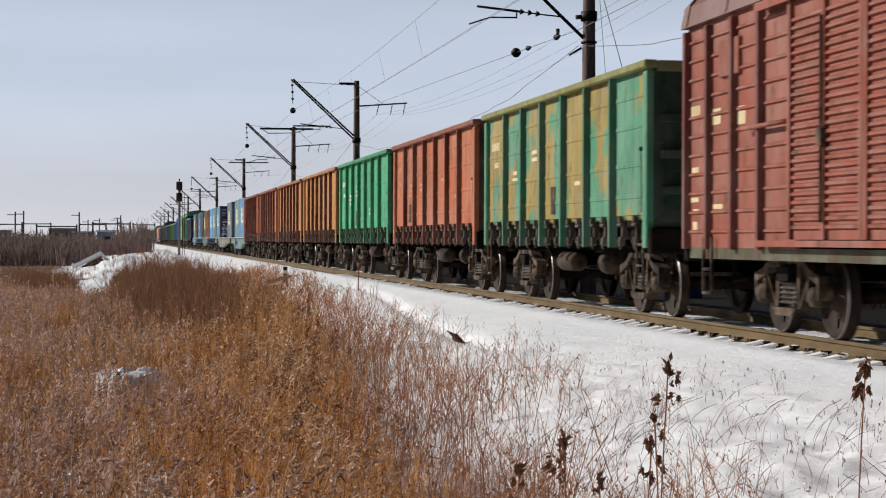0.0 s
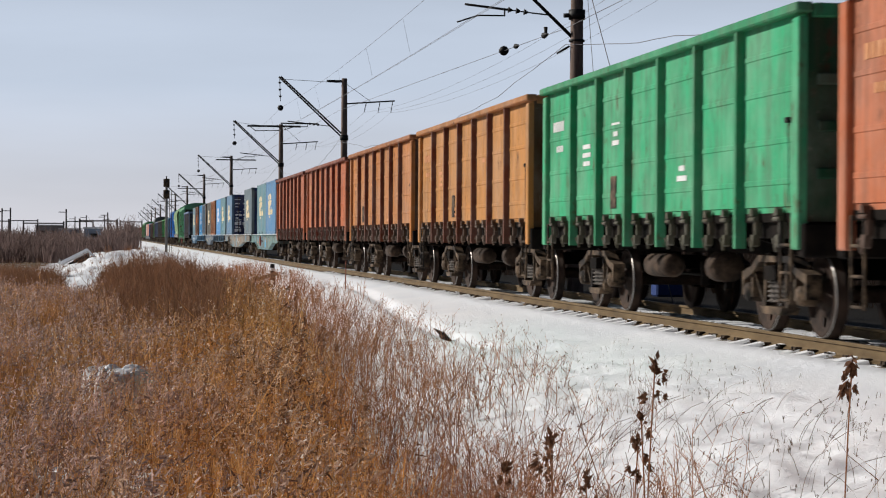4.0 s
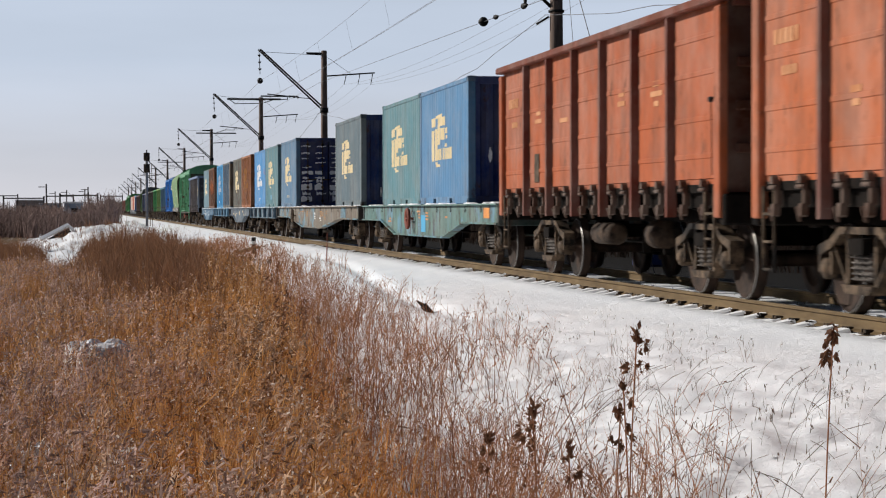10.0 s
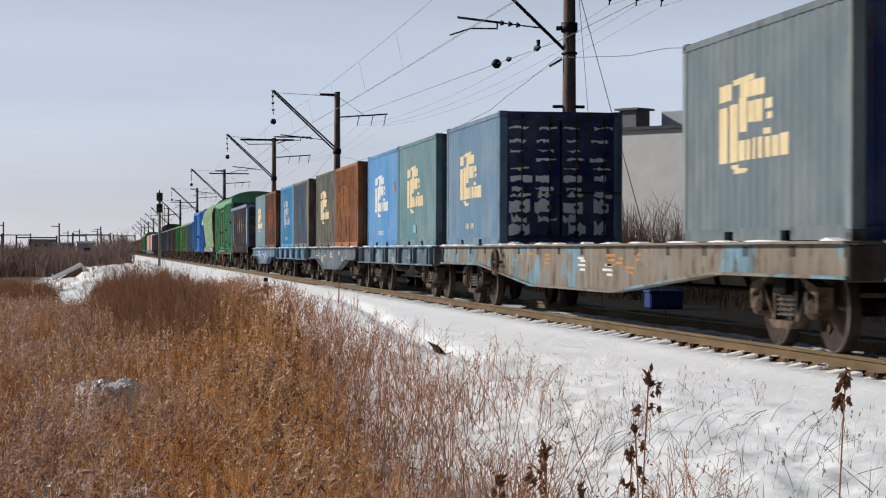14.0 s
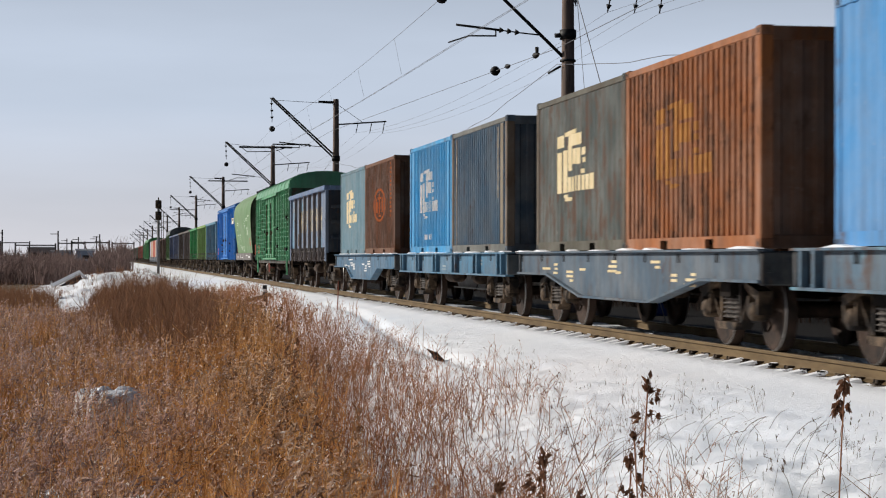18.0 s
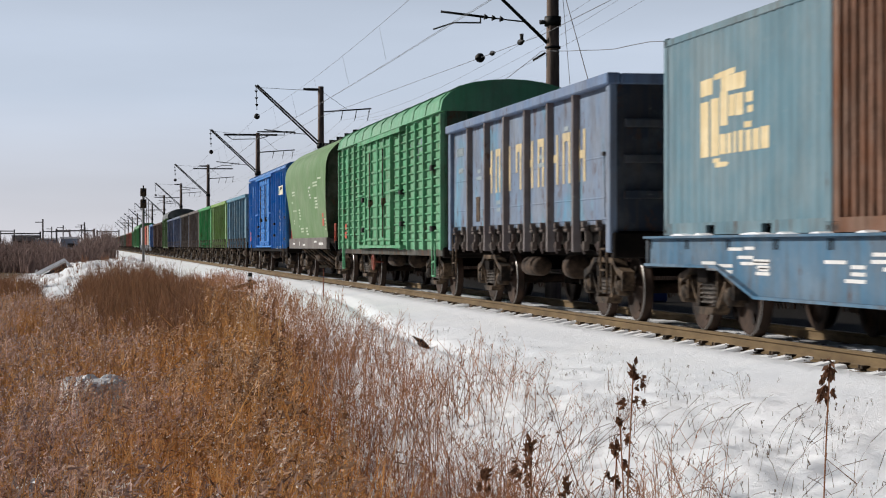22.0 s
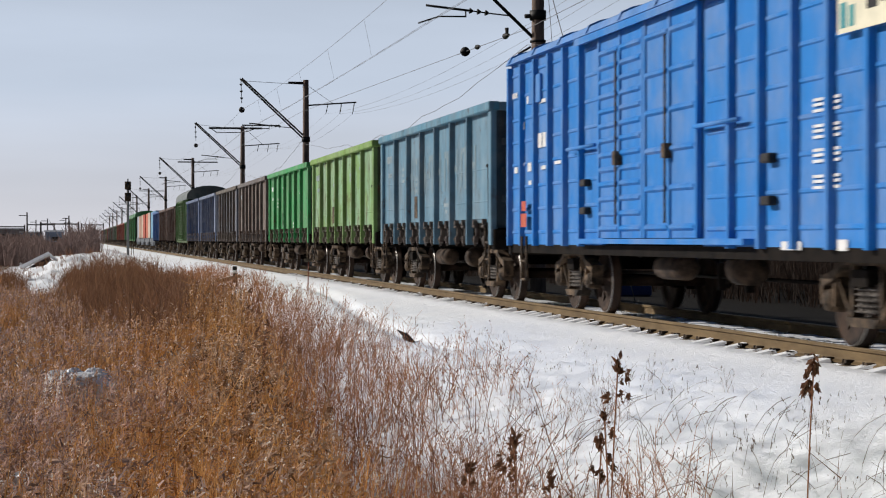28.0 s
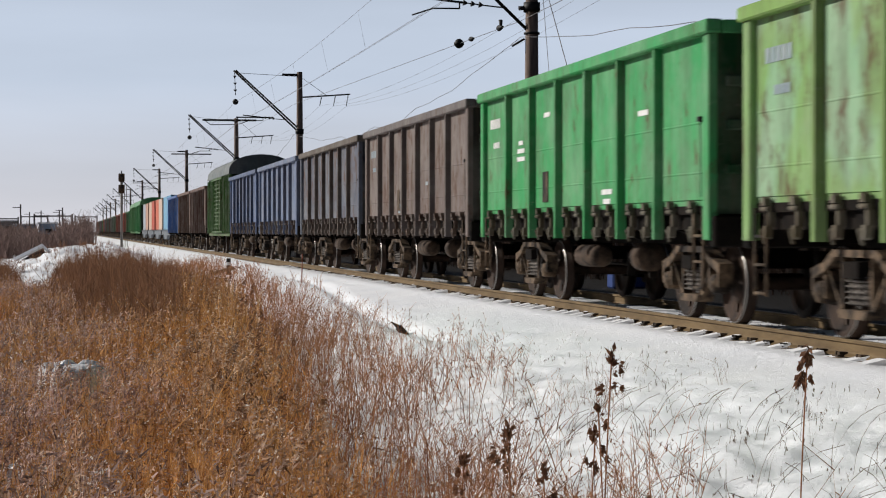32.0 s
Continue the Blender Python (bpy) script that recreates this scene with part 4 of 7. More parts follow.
# strokes of the painted mark: from u0 to u1 along the side, z0 to z1 at u0, and how far the stroke rises to u1
STROKES = ((-1.44, -0.97, 1.71, 1.91, 0.01), (-1.44, -1.12, 0.96, 1.64, 0.0), (-1.06, -0.75, 0.96, 1.66, 0.0), (-0.89, -0.12, 1.88, 1.95, 0.03),
           (-0.62, 0.28, 1.71, 1.90, 0.0), (-0.65, -0.38, 1.31, 1.72, 0.0), (-0.33, -0.12, 1.41, 1.66, 0.0), (-0.07, 0.19, 1.40, 1.66, 0.0))
WORDS = ((0.29, 0.55, 1.53, 1.65), (0.33, 0.55, 1.41, 1.49), (-0.71, -0.47, 0.97, 1.21), (-0.41, -0.25, 0.97, 1.21), (-0.19, -0.05, 0.97, 1.22), (0.02, 0.19, 0.97, 1.22), (0.29, 0.46, 0.97, 1.21),
         (0.24, 0.49, 1.24, 1.31), (0.54, 0.74, 0.97, 1.21), (0.82, 1.10, 0.97, 1.22), (-0.95, -0.72, 0.88, 0.93), (-0.86, -0.45, 0.82, 0.88), (-0.5, -0.34, 0.84, 0.87))


def emblem(c, mat, size=1.0, y=0.0, z=1.27, ring=False, code=False, depth=SHALLOW):
    """Painted mark on both sides, lying in the corrugation: plain strokes, or a ring."""
    face = 2.438 / 2 - 0.012
    pts = corrugated(6.058 - 0.3, depth)

    def inset(v):
        for (a, da), (b, db) in zip(pts, pts[1:]):
            if v <= b:
                return da + (db - da) * max(0.0, v - a) / (b - a)
        return 0.0
    for sgn in (-1, 1):
        def stroke(a, b, low, high):
            """Paint between a and b, from low(v) to high(v)."""
            if a > b:
                a, b = b, a
            cuts = sorted({a, b, *(v for v, _ in pts if a < v < b)})
            s = Shape()
            s.sheet(cuts, (0, 1), lambda v, k: ((face - inset(v) + 0.003) * sgn, v, high(v) if k else low(v)))
            if sgn > 0:
                s.f = [f[::-1] for f in s.f]
            part("painted_mark", s, mat, c)

        def bar(u0, u1, z0, z1, rise=0.0):
            a, b = y + sgn * u0 * size, y + sgn * u1 * size
            lo, hi, up = z + (z0 - 1.27) * size, z + (z1 - 1.27) * size, rise * size / (b - a)
            stroke(a, b, lambda v: lo + up * (v - a), lambda v: hi + up * (v - a))
        if ring:
            # a broad oval ring with plain strokes inside, and a column of small marks by the post
            for k in range(28):
                a0, a1 = -1.2 + 2.4 * k / 28, -1.2 + 2.4 * (k + 0.94) / 28

                def rim(v, r, flip):
                    return z + flip * 0.46 * r * math.sqrt(max(0.0, 1 - ((v - y) / (1.2 * r)) ** 2))
                for flip in (-1, 1):
                    stroke(y + a0, y + a1, lambda v: min(rim(v, 1.0, flip), rim(v, 0.86, flip)), lambda v: max(rim(v, 1.0, flip), rim(v, 0.86, flip)))
            for y0, y1, z0, z1 in ((-0.75, -0.62, -0.2, 0.2), (-0.5, -0.36, -0.22, 0.1), (-0.36, 0.3, 0.16, 0.22), (-0.06, 0.1, -0.24, 0.3), (0.3, 0.44, -0.2, 0.2), (0.6, 0.75, -0.2, 0.2), (-0.2, 0.26, -0.32, -0.27)):
                bar(y0, y1, z0 + 1.27, z1 + 1.27)
            for k in range(13):
                bar(2.08, 2.22 + 0.16 * (k % 3 > 0), 2.29 - 0.115 * k, 2.355 - 0.115 * k)
            continue
        for row in STROKES + WORDS:
            bar(*row)
        if code:
            for k in range(5):
                if k != 2:
                    bar(-0.75 + 0.2 * k, -0.6 + 0.2 * k, 0.32, 0.44)


def crust(c, amount, door):
    """Blown snow stuck on the leading end."""
    rnd = random.Random(amount)
    L = 6.058
    s = Shape()
    if door:
        # snow on the door ribs, thicker low down
        for x0 in (-1.05, -0.55, 0.03, 0.55):
            for z0, z1 in ((0.2, 0.42), (0.44, 0.56), (0.62, 0.86), (0.92, 1.0), (1.05, 1.12), (1.22, 1.34), (1.45, 1.5), (1.62, 1.68), (1.8, 1.84), (1.98, 2.04), (2.24, 2.29)):
                if rnd.random() < (0.95 if z0 < 1.0 else 0.75):
                    a, b = x0 + rnd.uniform(0, 0.12), x0 + rnd.uniform(0.28, 0.5)
                    top = [(a + (b - a) * k / 6, z1 + rnd.uniform(-0.03, 0.03) * (2.0 if z0 < 1 else 0.6)) for k in range(7)]
                    low = [(a + (b - a) * k / 6, z0 + rnd.uniform(-0.02, 0.04)) for k in range(7)]
                    part("snow_crust", Shape().prism(low + top[::-1], -L / 2 - 0.006, -L / 2 + 0.03, "y"), M_SNOW_LUMP, c)
    else:
        for i in range(46):
            a = rnd.triangular(-0.95, 1.05, 0.6)
            z0, h = rnd.uniform(0.15, 1.4), rnd.uniform(0.15, 0.8)
            w = rnd.uniform(0.015, 0.05)
            left = [(a - w * rnd.uniform(0.3, 1.2) * min(1, k * 0.4, (7 - k) * 0.3 + 0.1) - 0.004, z0 + h * k / 7) for k in range(8)]
            right = [(a + w * rnd.uniform(0.3, 1.2) * min(1, k * 0.4, (7 - k) * 0.3 + 0.1) + 0.004, z0 + h * k / 7) for k in range(8)]
            part("snow_crust", Shape().prism(left + right[::-1], -L / 2 + 0.008, -L / 2 + 0.05, "y"), M_SNOW_LUMP, c)
    if door:
        t = Shape()
        for i in range(9):
            xx = rnd.uniform(-1.15, 1.2)
            t.turned([(0.0, rnd.uniform(0.12, 0.3), 0), (0.05, 0.12, 0), (0.09, 0.0, 0)], (xx, -L / 2 - 0.15 - rnd.uniform(0, 0.1), -0.02), "z", 9)
        part("snow_patch", t, M_SNOW_LUMP, c, "snow lying at the foot")


# ---- the train ----
def run(t):
    """Metres that the train has gone at t seconds."""
    u = t / 32
    return 8.536 * t + 30.88 * u * u - 3.41 * u ** 3


TRAIN = []


def set_down(ob, y, label="", group=""):
    ob.location = (TRACK, y, 0)
    tagged(ob, label, "", group)
    TRAIN.append(ob)
    return ob


C_SIENNA, C_ORANGE, C_TAN, C_RIBRED = lin(182, 100, 60), lin(178, 95, 53), lin(186, 128, 66), lin(102, 52, 33)
C_GREEN, C_LIME, C_TEAL, C_SLATE = lin(44, 164, 114), lin(116, 156, 90), lin(88, 132, 156), lin(108, 128, 154)
C_BOXRED, C_BOXGREEN, C_BLUE = lin(148, 78, 60), lin(84, 158, 116), (0.007, 0.18, 0.54)
G_GONDOLA, G_COVERED, G_FLAT = "open gondola wagons of the train", "covered wagons of the train", "container flat wagons of the train"

# coupler places at the start, along the track
K = {0: 26.42, 1: 40.34, 2: 54.27, 3: 68.21, 4: 82.15, 5: 96.05, 6: 109.95, 7: 123.88, 8: 143.7, 9: 169.45, 10: 184.05, 11: 198.6, 12: 213.25, 13: 227.75,
     14: 241.67, 15: 260.2, 16: 275.25, 17: 293.91, 18: 307.84, 19: 321.77, 20: 335.68, 21: 349.59, 22: 363.5, 23: 377.4, 24: 391.3}


def between(k):
    return (K[k - 1] + K[k]) / 2


# 0: red covered wagon
w0 = set_down(covered("covered_wagon", 18.6, 3.86, 4.6, bars=11, ridges=(26, 26), door=2.3, dc=2.2), K[0] - 9.85, "brick red covered wagon with ribbed doors, weathered", G_COVERED)
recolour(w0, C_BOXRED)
# posts darker than the walls: their shaded sides painted into the colour
for o in w0.children:
    if o.name.startswith("post"):
        o.color = (*lin(112, 52, 46), 1)
    elif o.name.startswith("roof"):
        o.color = (*lin(112, 70, 60), 1)


def sill_colour(w, c):
    for o in w.children:
        if o.name.startswith("side_sill"):
            o.color = (*c, 1)


sill_colour(w0, lin(72, 74, 50))

HIGH, LOW = gondola("gondola_wagon", top=3.62, seams=(1.74, 2.19, 2.74, 3.17), wide=0.036, lip=0.010, rail=0.11), gondola("gondola_wagon", top=3.51)
FARG = gondola("gondola_wagon", top=3.52, far=True)
USED = set()


def gondola_at(proto, y, label, body, rib=None, rail=None, mats=None, locks=None):
    if proto in USED:
        before = len(WHEELSETS)
        g = copy_thing(proto, pose(TRACK, y, 0))
        for o in g.children_recursive:
            if o.name.startswith("wheelset") and proto is not FARG:
                WHEELSETS.append((o, o.location.y))
    else:
        USED.add(proto)
        g = proto
    set_down(g, y, label, G_GONDOLA)
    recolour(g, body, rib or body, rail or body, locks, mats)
    return g


g1 = gondola_at(HIGH, between(1), "open gondola wagon in patched green and ochre paint", lin(74, 144, 112), lin(54, 112, 88), lin(132, 132, 74), {"side_wall": M_OCHRE})
g2 = gondola_at(HIGH, between(2), "rust orange open gondola wagon with dark ribs", C_SIENNA, lin(112, 54, 36), lin(134, 72, 48))
g3 = gondola_at(HIGH, between(3), "bright green open gondola wagon", C_GREEN, lin(28, 134, 90), lin(34, 142, 96))
g4 = gondola_at(HIGH, between(4), "tan orange open gondola wagon with brown ribs", C_TAN, C_RIBRED, lin(172, 114, 62))
g5 = gondola_at(HIGH, between(5), "tan orange open gondola wagon, rust brown ribs", lin(182, 116, 58), C_RIBRED, lin(158, 98, 54))
g6 = gondola_at(HIGH, between(6), "orange open gondola wagon with dark brown ribs", C_ORANGE, lin(104, 50, 36), lin(128, 62, 40))
g7 = gondola_at(HIGH, between(7), "dark orange open gondola wagon", lin(170, 88, 50), lin(104, 48, 34), lin(116, 56, 38))

f1 = set_down(flat("flat_wagon", K[8] - K[7], True, hand=0.75, hand_mat=mat_noise("worn_red", (0.10, 0.03, 0.022), (0.30, 0.075, 0.045), 6.0, 0.7, bump=0.1), slope=(3.4, 5.8)), between(8), "faded turquoise deep-bellied flat wagon carrying two containers", G_FLAT)
recolour(f1, lin(88, 124, 120))
f2 = set_down(flat("flat_wagon", K[9] - K[8], True, hand=5.6, hand_mat=M_BOGIE, slope=(2.8, 7.8), inset=2.6), between(9), "long grey flat wagon with patches of blue and orange paint", G_FLAT)
recolour(f2, lin(118, 110, 98))
for o in f1.children[:] + f2.children[:]:
    if o.name.startswith(("side_sill", "lower_flange")):
        o.material_slots[0].link, o.material_slots[0].material = "OBJECT", M_PATCH
f3 = set_down(flat("flat_wagon", K[10] - K[9], False), between(10), "dark green-blue straight-sided flat wagon", G_FLAT)
recolour(f3, lin(72, 101, 121))
f4 = set_down(flat("flat_wagon", K[11] - K[10], True, slope=(2.0, 4.4)), between(11), "slate grey deep-bellied flat wagon", G_FLAT)
recolour(f4, lin(70, 90, 106))
f5 = set_down(flat("flat_wagon", K[12] - K[11], False), between(12), "blue-grey straight-sided flat wagon with dark stake pockets", G_FLAT)
recolour(f5, lin(72, 118, 146))
f6 = set_down(flat("flat_wagon", K[13] - K[12], True, slope=(2.2, 3.6)), between(13), "pale blue deep-bellied flat wagon", G_FLAT)
recolour(f6, lin(60, 103, 132))

for f in (f3, f4, f5, f6):
    for o in f.children:
        if o.name.startswith(("side_sill", "lower_flange", "upper_flange")):
            o.material_slots[0].link, o.material_slots[0].material = "OBJECT", M_PATCH if f is f3 else M_PAINT

marks(f1, [(-1.0, -0.4, 0.6, 0.98)], -1.302, mat_noise("bright_blue_patch", lin(70, 158, 206), lin(92, 160, 190), 4, 0.7, bump=0), label="bright blue paint patch")
marks(f1, [(-8.4, -7.85, 0.94, 1.14)], -1.302, mat_noise("orange_label", lin(222, 150, 84), lin(196, 130, 78), 6, 0.7, bump=0), label="orange label")

BOXES = []


def box_at(label, near, colour, **kw):
    c = container(label, colour, near + 3.029, **kw)
    BOXES.append(c)
    return c


E1 = (M_CREAM, 1.0)
# navy ends: less faded paint, with some of their shade in the colour
box_at("sky blue container with a cream painted mark", 128.0, lin(84, 132, 172), end=lin(26, 52, 112), logo=E1, snowy=5)
box_at("faded turquoise container with a cream painted mark", 134.1, lin(90, 133, 143), logo=E1)
box_at("faded grey-blue container, snow on its dark end", 144.45, lin(92, 110, 119), end=lin(28, 58, 112), logo=E1, snowy=3, post=lin(120, 134, 140))
box_at("blue container with snow-crusted doors", 162.89, lin(90, 124, 152), door=True, end=lin(28, 46, 100), logo=(M_CREAM, 0.97, 0.0, 1.27, False, True), snowy=7)
box_at("dull teal container with a cream mark", 170.45, lin(84, 126, 136), logo=E1)
box_at("bright blue container with a white mark", 176.52, (0.060, 0.255, 0.54), logo=(M_WHITE, 1.0, 0.0, 1.27, False, True))
box_at("rusty brown container, mark faded", 184.95, lin(156, 94, 50), paint=M_RUSTY, depth=MIDDLE, logo=(mat_noise("faded_mark", lin(186, 132, 70), lin(150, 98, 50), 3, 0.8), 1.0, 0.0, 1.27, False, False, MIDDLE))
box_at("grey-green rust-streaked container with a cream mark", 191.05, lin(52, 64, 62), paint=M_RUSTY, rail=lin(80, 78, 66), post=lin(84, 72, 56), logo=E1)
slate = box_at("slate blue ribbed container with pale posts", 199.75, lin(76, 102, 124), paint=M_PAINT, rail=lin(102, 104, 100), post=lin(104, 88, 72), depth=DEEP)
bright = box_at("bright blue container with a white mark and dark bottom", 205.85, (0.04, 0.30, 0.58), depth=DEEP, logo=(M_WHITE, 1.0, 0.0, 1.27, False, True, DEEP))
box_at("rust brown container with a painted ring", 214.6, lin(106, 62, 32), paint=M_RUSTY, depth=MIDDLE, logo=(mat_noise("orange_mark", lin(198, 106, 48), lin(176, 92, 42), 4, 0.8), 1.0, 0.0, 1.35, True, False, MIDDLE))
box_at("pale blue-grey container with a cream mark", 220.7, lin(92, 126, 140), logo=E1)

# smooth strips beside the corner posts, and pale columns of worn code on the slate box
for c, sides, col in ((bright, (-1, 1), (0.045, 0.30, 0.58)), (slate, (-1,), lin(124, 112, 94))):
    for q in sides:
        part("side_strip", Shape().slab(-1.213, -1.203, min(q * 2.36, q * 2.64), max(q * 2.36, q * 2.64), 0.165, 2.47, 0.003), M_CONTAINER, c, color=col)
m_code = mat_noise("worn_cream_code", lin(160, 152, 136), lin(112, 98, 84), 7.0, 0.8, bump=0, stretch=(1, 1, 0.5))
for y0, z0 in ((2.42, 0.22), (-2.18, 1.05)):
    z = 2.42
    while z > z0:
        h = 0.05 + 0.09 * ((z * 37.0) % 1.0)
        part("worn_code", Shape().box(-1.211, -1.206, y0, y0 + 0.1, z - h, z), m_code, slate)
        z -= h + 0.01

warn = part("warning_mark", Shape().prism([(-2.22, 1.48), (-2.44, 1.48), (-2.34, 1.72)], -1.216, -1.212), mat_noise("orange_warning", lin(230, 150, 50), lin(214, 120, 40), 6, 0.7, bump=0), BOXES[5], "orange triangular warning mark")
part("paint_patch", Shape().slab(-1.216, -1.2, -0.05, 0.42, 0.33, 0.52, 0.004), mat_noise("pale_blue_patch", lin(116, 164, 190), lin(100, 148, 172), 5, 0.7, bump=0), BOXES[4])

g14 = gondola_at(LOW, between(14), "faded blue-grey open gondola wagon with a row of cream block marks", C_SLATE, lin(112, 104, 104), lin(104, 128, 162), {"side_wall": M_BLUEPATCH})
w15 = set_down(covered("covered_wagon", K[15] - K[14], 3.90, 4.56, bars=14, ridges=(9, 9), door=2.3, dc=0.5, deep=0.045), between(15), "bright green covered wagon with arched dark green roof", G_COVERED)
recolour(w15, C_BOXGREEN, mats={})
sill_colour(w15, lin(24, 34, 28))
w16 = set_down(hopper("grain_hopper_wagon", K[16] - K[15]), between(16), "olive green grain hopper wagon with bowed sides", "")
recolour(w16, lin(98, 132, 88))
for o in w16.children:
    if o.name.startswith("side_sill"):
        o.color = (*lin(104, 100, 98), 1)
    elif o.name.startswith("roof") and not o.name.startswith("roof_hatch"):
        o.color = (*lin(116, 146, 108), 1)
w17 = set_down(covered("covered_wagon", K[17] - K[16], 4.02, 4.32, bars=8, ridges=(6, 13), door=2.28, dc=0.57, cell=1.02, deep=0.016, stile=0.022), between(17), "bright blue covered wagon with white markings", G_COVERED)
recolour(w17, C_BLUE)
for o in w17.children_recursive:
    if o.type == "MESH" and o.material_slots and o.material_slots[0].material in (M_PAINT, M_RUSTY):
        o.material_slots[0].link, o.material_slots[0].material = "OBJECT", M_UNDER if o.name.startswith("side_sill") else M_CLEAN
g18 = gondola_at(LOW, between(18), "dull teal blue open gondola wagon", C_TEAL, lin(78, 116, 138), lin(84, 134, 158))
g19 = gondola_at(LOW, between(19), "light green open gondola wagon, peeling and rusty", C_LIME, lin(104, 136, 70), lin(120, 158, 80), {"side_wall": M_PALE})
g20 = gondola_at(LOW, between(20), "emerald green open gondola wagon", lin(48, 146, 84), lin(42, 128, 72), lin(50, 150, 86))
g21 = gondola_at(LOW, between(21), "brown-grey weathered open gondola wagon", lin(104, 92, 88), lin(82, 74, 72), lin(96, 90, 90), {"side_wall": M_RUSTY})
g22 = gondola_at(LOW, between(22), "blue-brown rusted open gondola wagon", lin(84, 92, 108), lin(72, 62, 56), lin(84, 76, 68), {"side_wall": M_RUSTY})
g23 = gondola_at(LOW, between(23), "slate blue open gondola wagon", lin(96, 112, 142), lin(66, 78, 104), lin(104, 118, 144))
g24 = gondola_at(LOW, between(24), "dark blue open gondola wagon", lin(70, 92, 130), lin(52, 66, 94), lin(76, 94, 126))


def gondola_marks(g, seed, mat, numbers=True):
    """Stencilled numbers and notes, as plain bars, and a dark placard."""
    r = random.Random(seed)
    x = -1.463
    rows = []
    if numbers:
        rows += [(5.1 + 0.16 * k, 5.22 + 0.16 * k, 2.86, 3.02) for k in range(5)]
        rows += [(5.15 + 0.12 * k, 5.24 + 0.12 * k, 2.52, 2.62) for k in range(4)]
    for c in (3.5, 1.7, -1.75, -3.5):
        if r.random() < 0.75:
            z = r.uniform(1.6, 2.9)
            for k in range(r.randint(1, 3)):
                w = r.uniform(0.2, 0.55)
                rows.append((c - w / 2, c + w / 2, z - 0.13 * k, z - 0.13 * k + 0.07))
    marks(g, rows, x - 0.001, mat)
    c = r.choice((3.6, 1.8, 0.1))
    part("placard", Shape().slab(x - 0.012, x, c - 0.17, c + 0.17, 1.55, 2.02, 0.004), M_BOGIE, g)


def block_row(g, mat):
    """A row of tall plain block shapes across the side."""
    for k, (a, b) in enumerate(((2.25, 2.66), (1.52, 1.95), (0.65, 1.05), (-0.25, 0.2), (-1.15, -0.71), (-1.96, -1.5), (-2.95, -2.43), (-3.76, -3.25), (-4.7, -4.24))):
        bars = [(a, a + 0.13, 2.05, 2.83), (b - 0.13, b, 2.05, 2.83) if k % 3 else (b - 0.13, b, 2.35, 2.83), (a + 0.13, b - 0.13, 2.7, 2.83) if k % 2 else (a + 0.13, b - 0.13, 2.4, 2.52)]
        marks(g, bars, -1.464, mat)


for k, (g, m) in enumerate(((g1, M_CREAM), (g2, M_CHALK), (g3, M_WHITE), (g4, M_CHALK), (g5, M_CHALK), (g6, M_CHALK), (g7, M_CHALK), (g14, M_FADED), (g18, M_FADED), (g19, M_FADED), (g20, M_WHITE), (g21, M_FADED))):
    gondola_marks(g, k + 11, m)
m_pale = mat_noise("faint_ochre_mark", lin(196, 128, 76), lin(180, 100, 58), 4.0, 0.8, bump=0)
marks(g6, [(-3.75, -3.62, 2.66, 3.02), (-3.05, -2.95, 2.66, 3.02), (-3.6, -3.1, 3.04, 3.14), (-3.6, -3.1, 2.56, 2.63), (-3.4, -3.28, 2.62, 2.95), (-3.7, -3.0, 2.14, 2.2), (-3.7, -3.2, 2.02, 2.07), (-1.9, -1.4, 1.98, 2.03), (-0.2, 0.3, 1.92, 1.96)], -1.464, m_pale)
block_row(g14, mat_noise("worn_cream", lin(214, 194, 150), lin(160, 150, 130), 3.0, 0.8, bump=0))
block_row(g18, mat_noise("worn_lettering", lin(132, 146, 150), lin(92, 124, 142), 3.0, 0.8, bump=0))
marks(w0, [(8.2 + 0.14 * k, 8.3 + 0.14 * k, 2.68, 2.84) for k in range(4)] + [(7.3 + 0.14 * k, 7.42 + 0.14 * k, 2.55, 2.75) for k in range(4)] + [(6.3 + 0.14 * k, 6.42 + 0.14 * k, 2.5, 2.72) for k in range(4)]
      + [(8.25, 8.6, 1.6, 1.66), (8.25, 8.5, 1.45, 1.51), (7.2, 7.6, 1.5, 1.56), (8.25, 8.55, 1.95, 2.05), (8.3, 8.5, 1.2, 1.35)], -1.421, M_CREAM)
marks(w15, [(-5.1, -4.85, 3.1, 3.45), (-5.45, -5.2, 3.05, 3.4), (-5.9, -5.75, 3.2, 3.5), (-4.3, -3.9, 3.35, 3.42), (-5.6, -5.0, 1.95, 2.0), (-5.5, -5.1, 2.15, 2.2)], -1.424, M_FADED)
for fy, fz in ((-3.2, 2.35), (-3.3, 1.6), (-7.6, 2.75), (-7.6, 1.45), (3.4, 2.3), (3.4, 1.5)):
    part("fitting", Shape().slab(-1.53, -1.42, fy - 0.12, fy + 0.12, fz - 0.05, fz + 0.07, 0.015), M_IRON, w15, "black iron fitting")
for w, fe in ((w15, 8.0), (w17, 7.9), (w0, 8.0)):
    for q in (-1, 1):
        st = Shape()
        for y in (fe - 0.5, fe - 0.15):
            st.tube((-1.47, q * y, 0.45), (-1.47, q * y, 1.15), 0.022, 6)
        for z in (0.45, 0.75):
            st.tube((-1.47, q * (fe - 0.5), z), (-1.47, q * (fe - 0.15), z), 0.022, 6)
        o = part("step_ladder", st, M_PAINT if w is w15 else M_BOGIE, w)
        o.color = w.children[0].color
hw = Shape().turned([(-1.36, 0.17, 0), (-1.39, 0.20, 0), (-1.36, 0.23, 0), (-1.33, 0.20, 0), (-1.36, 0.17, 0)], (0, 2.3, 0.68), "x", 18)
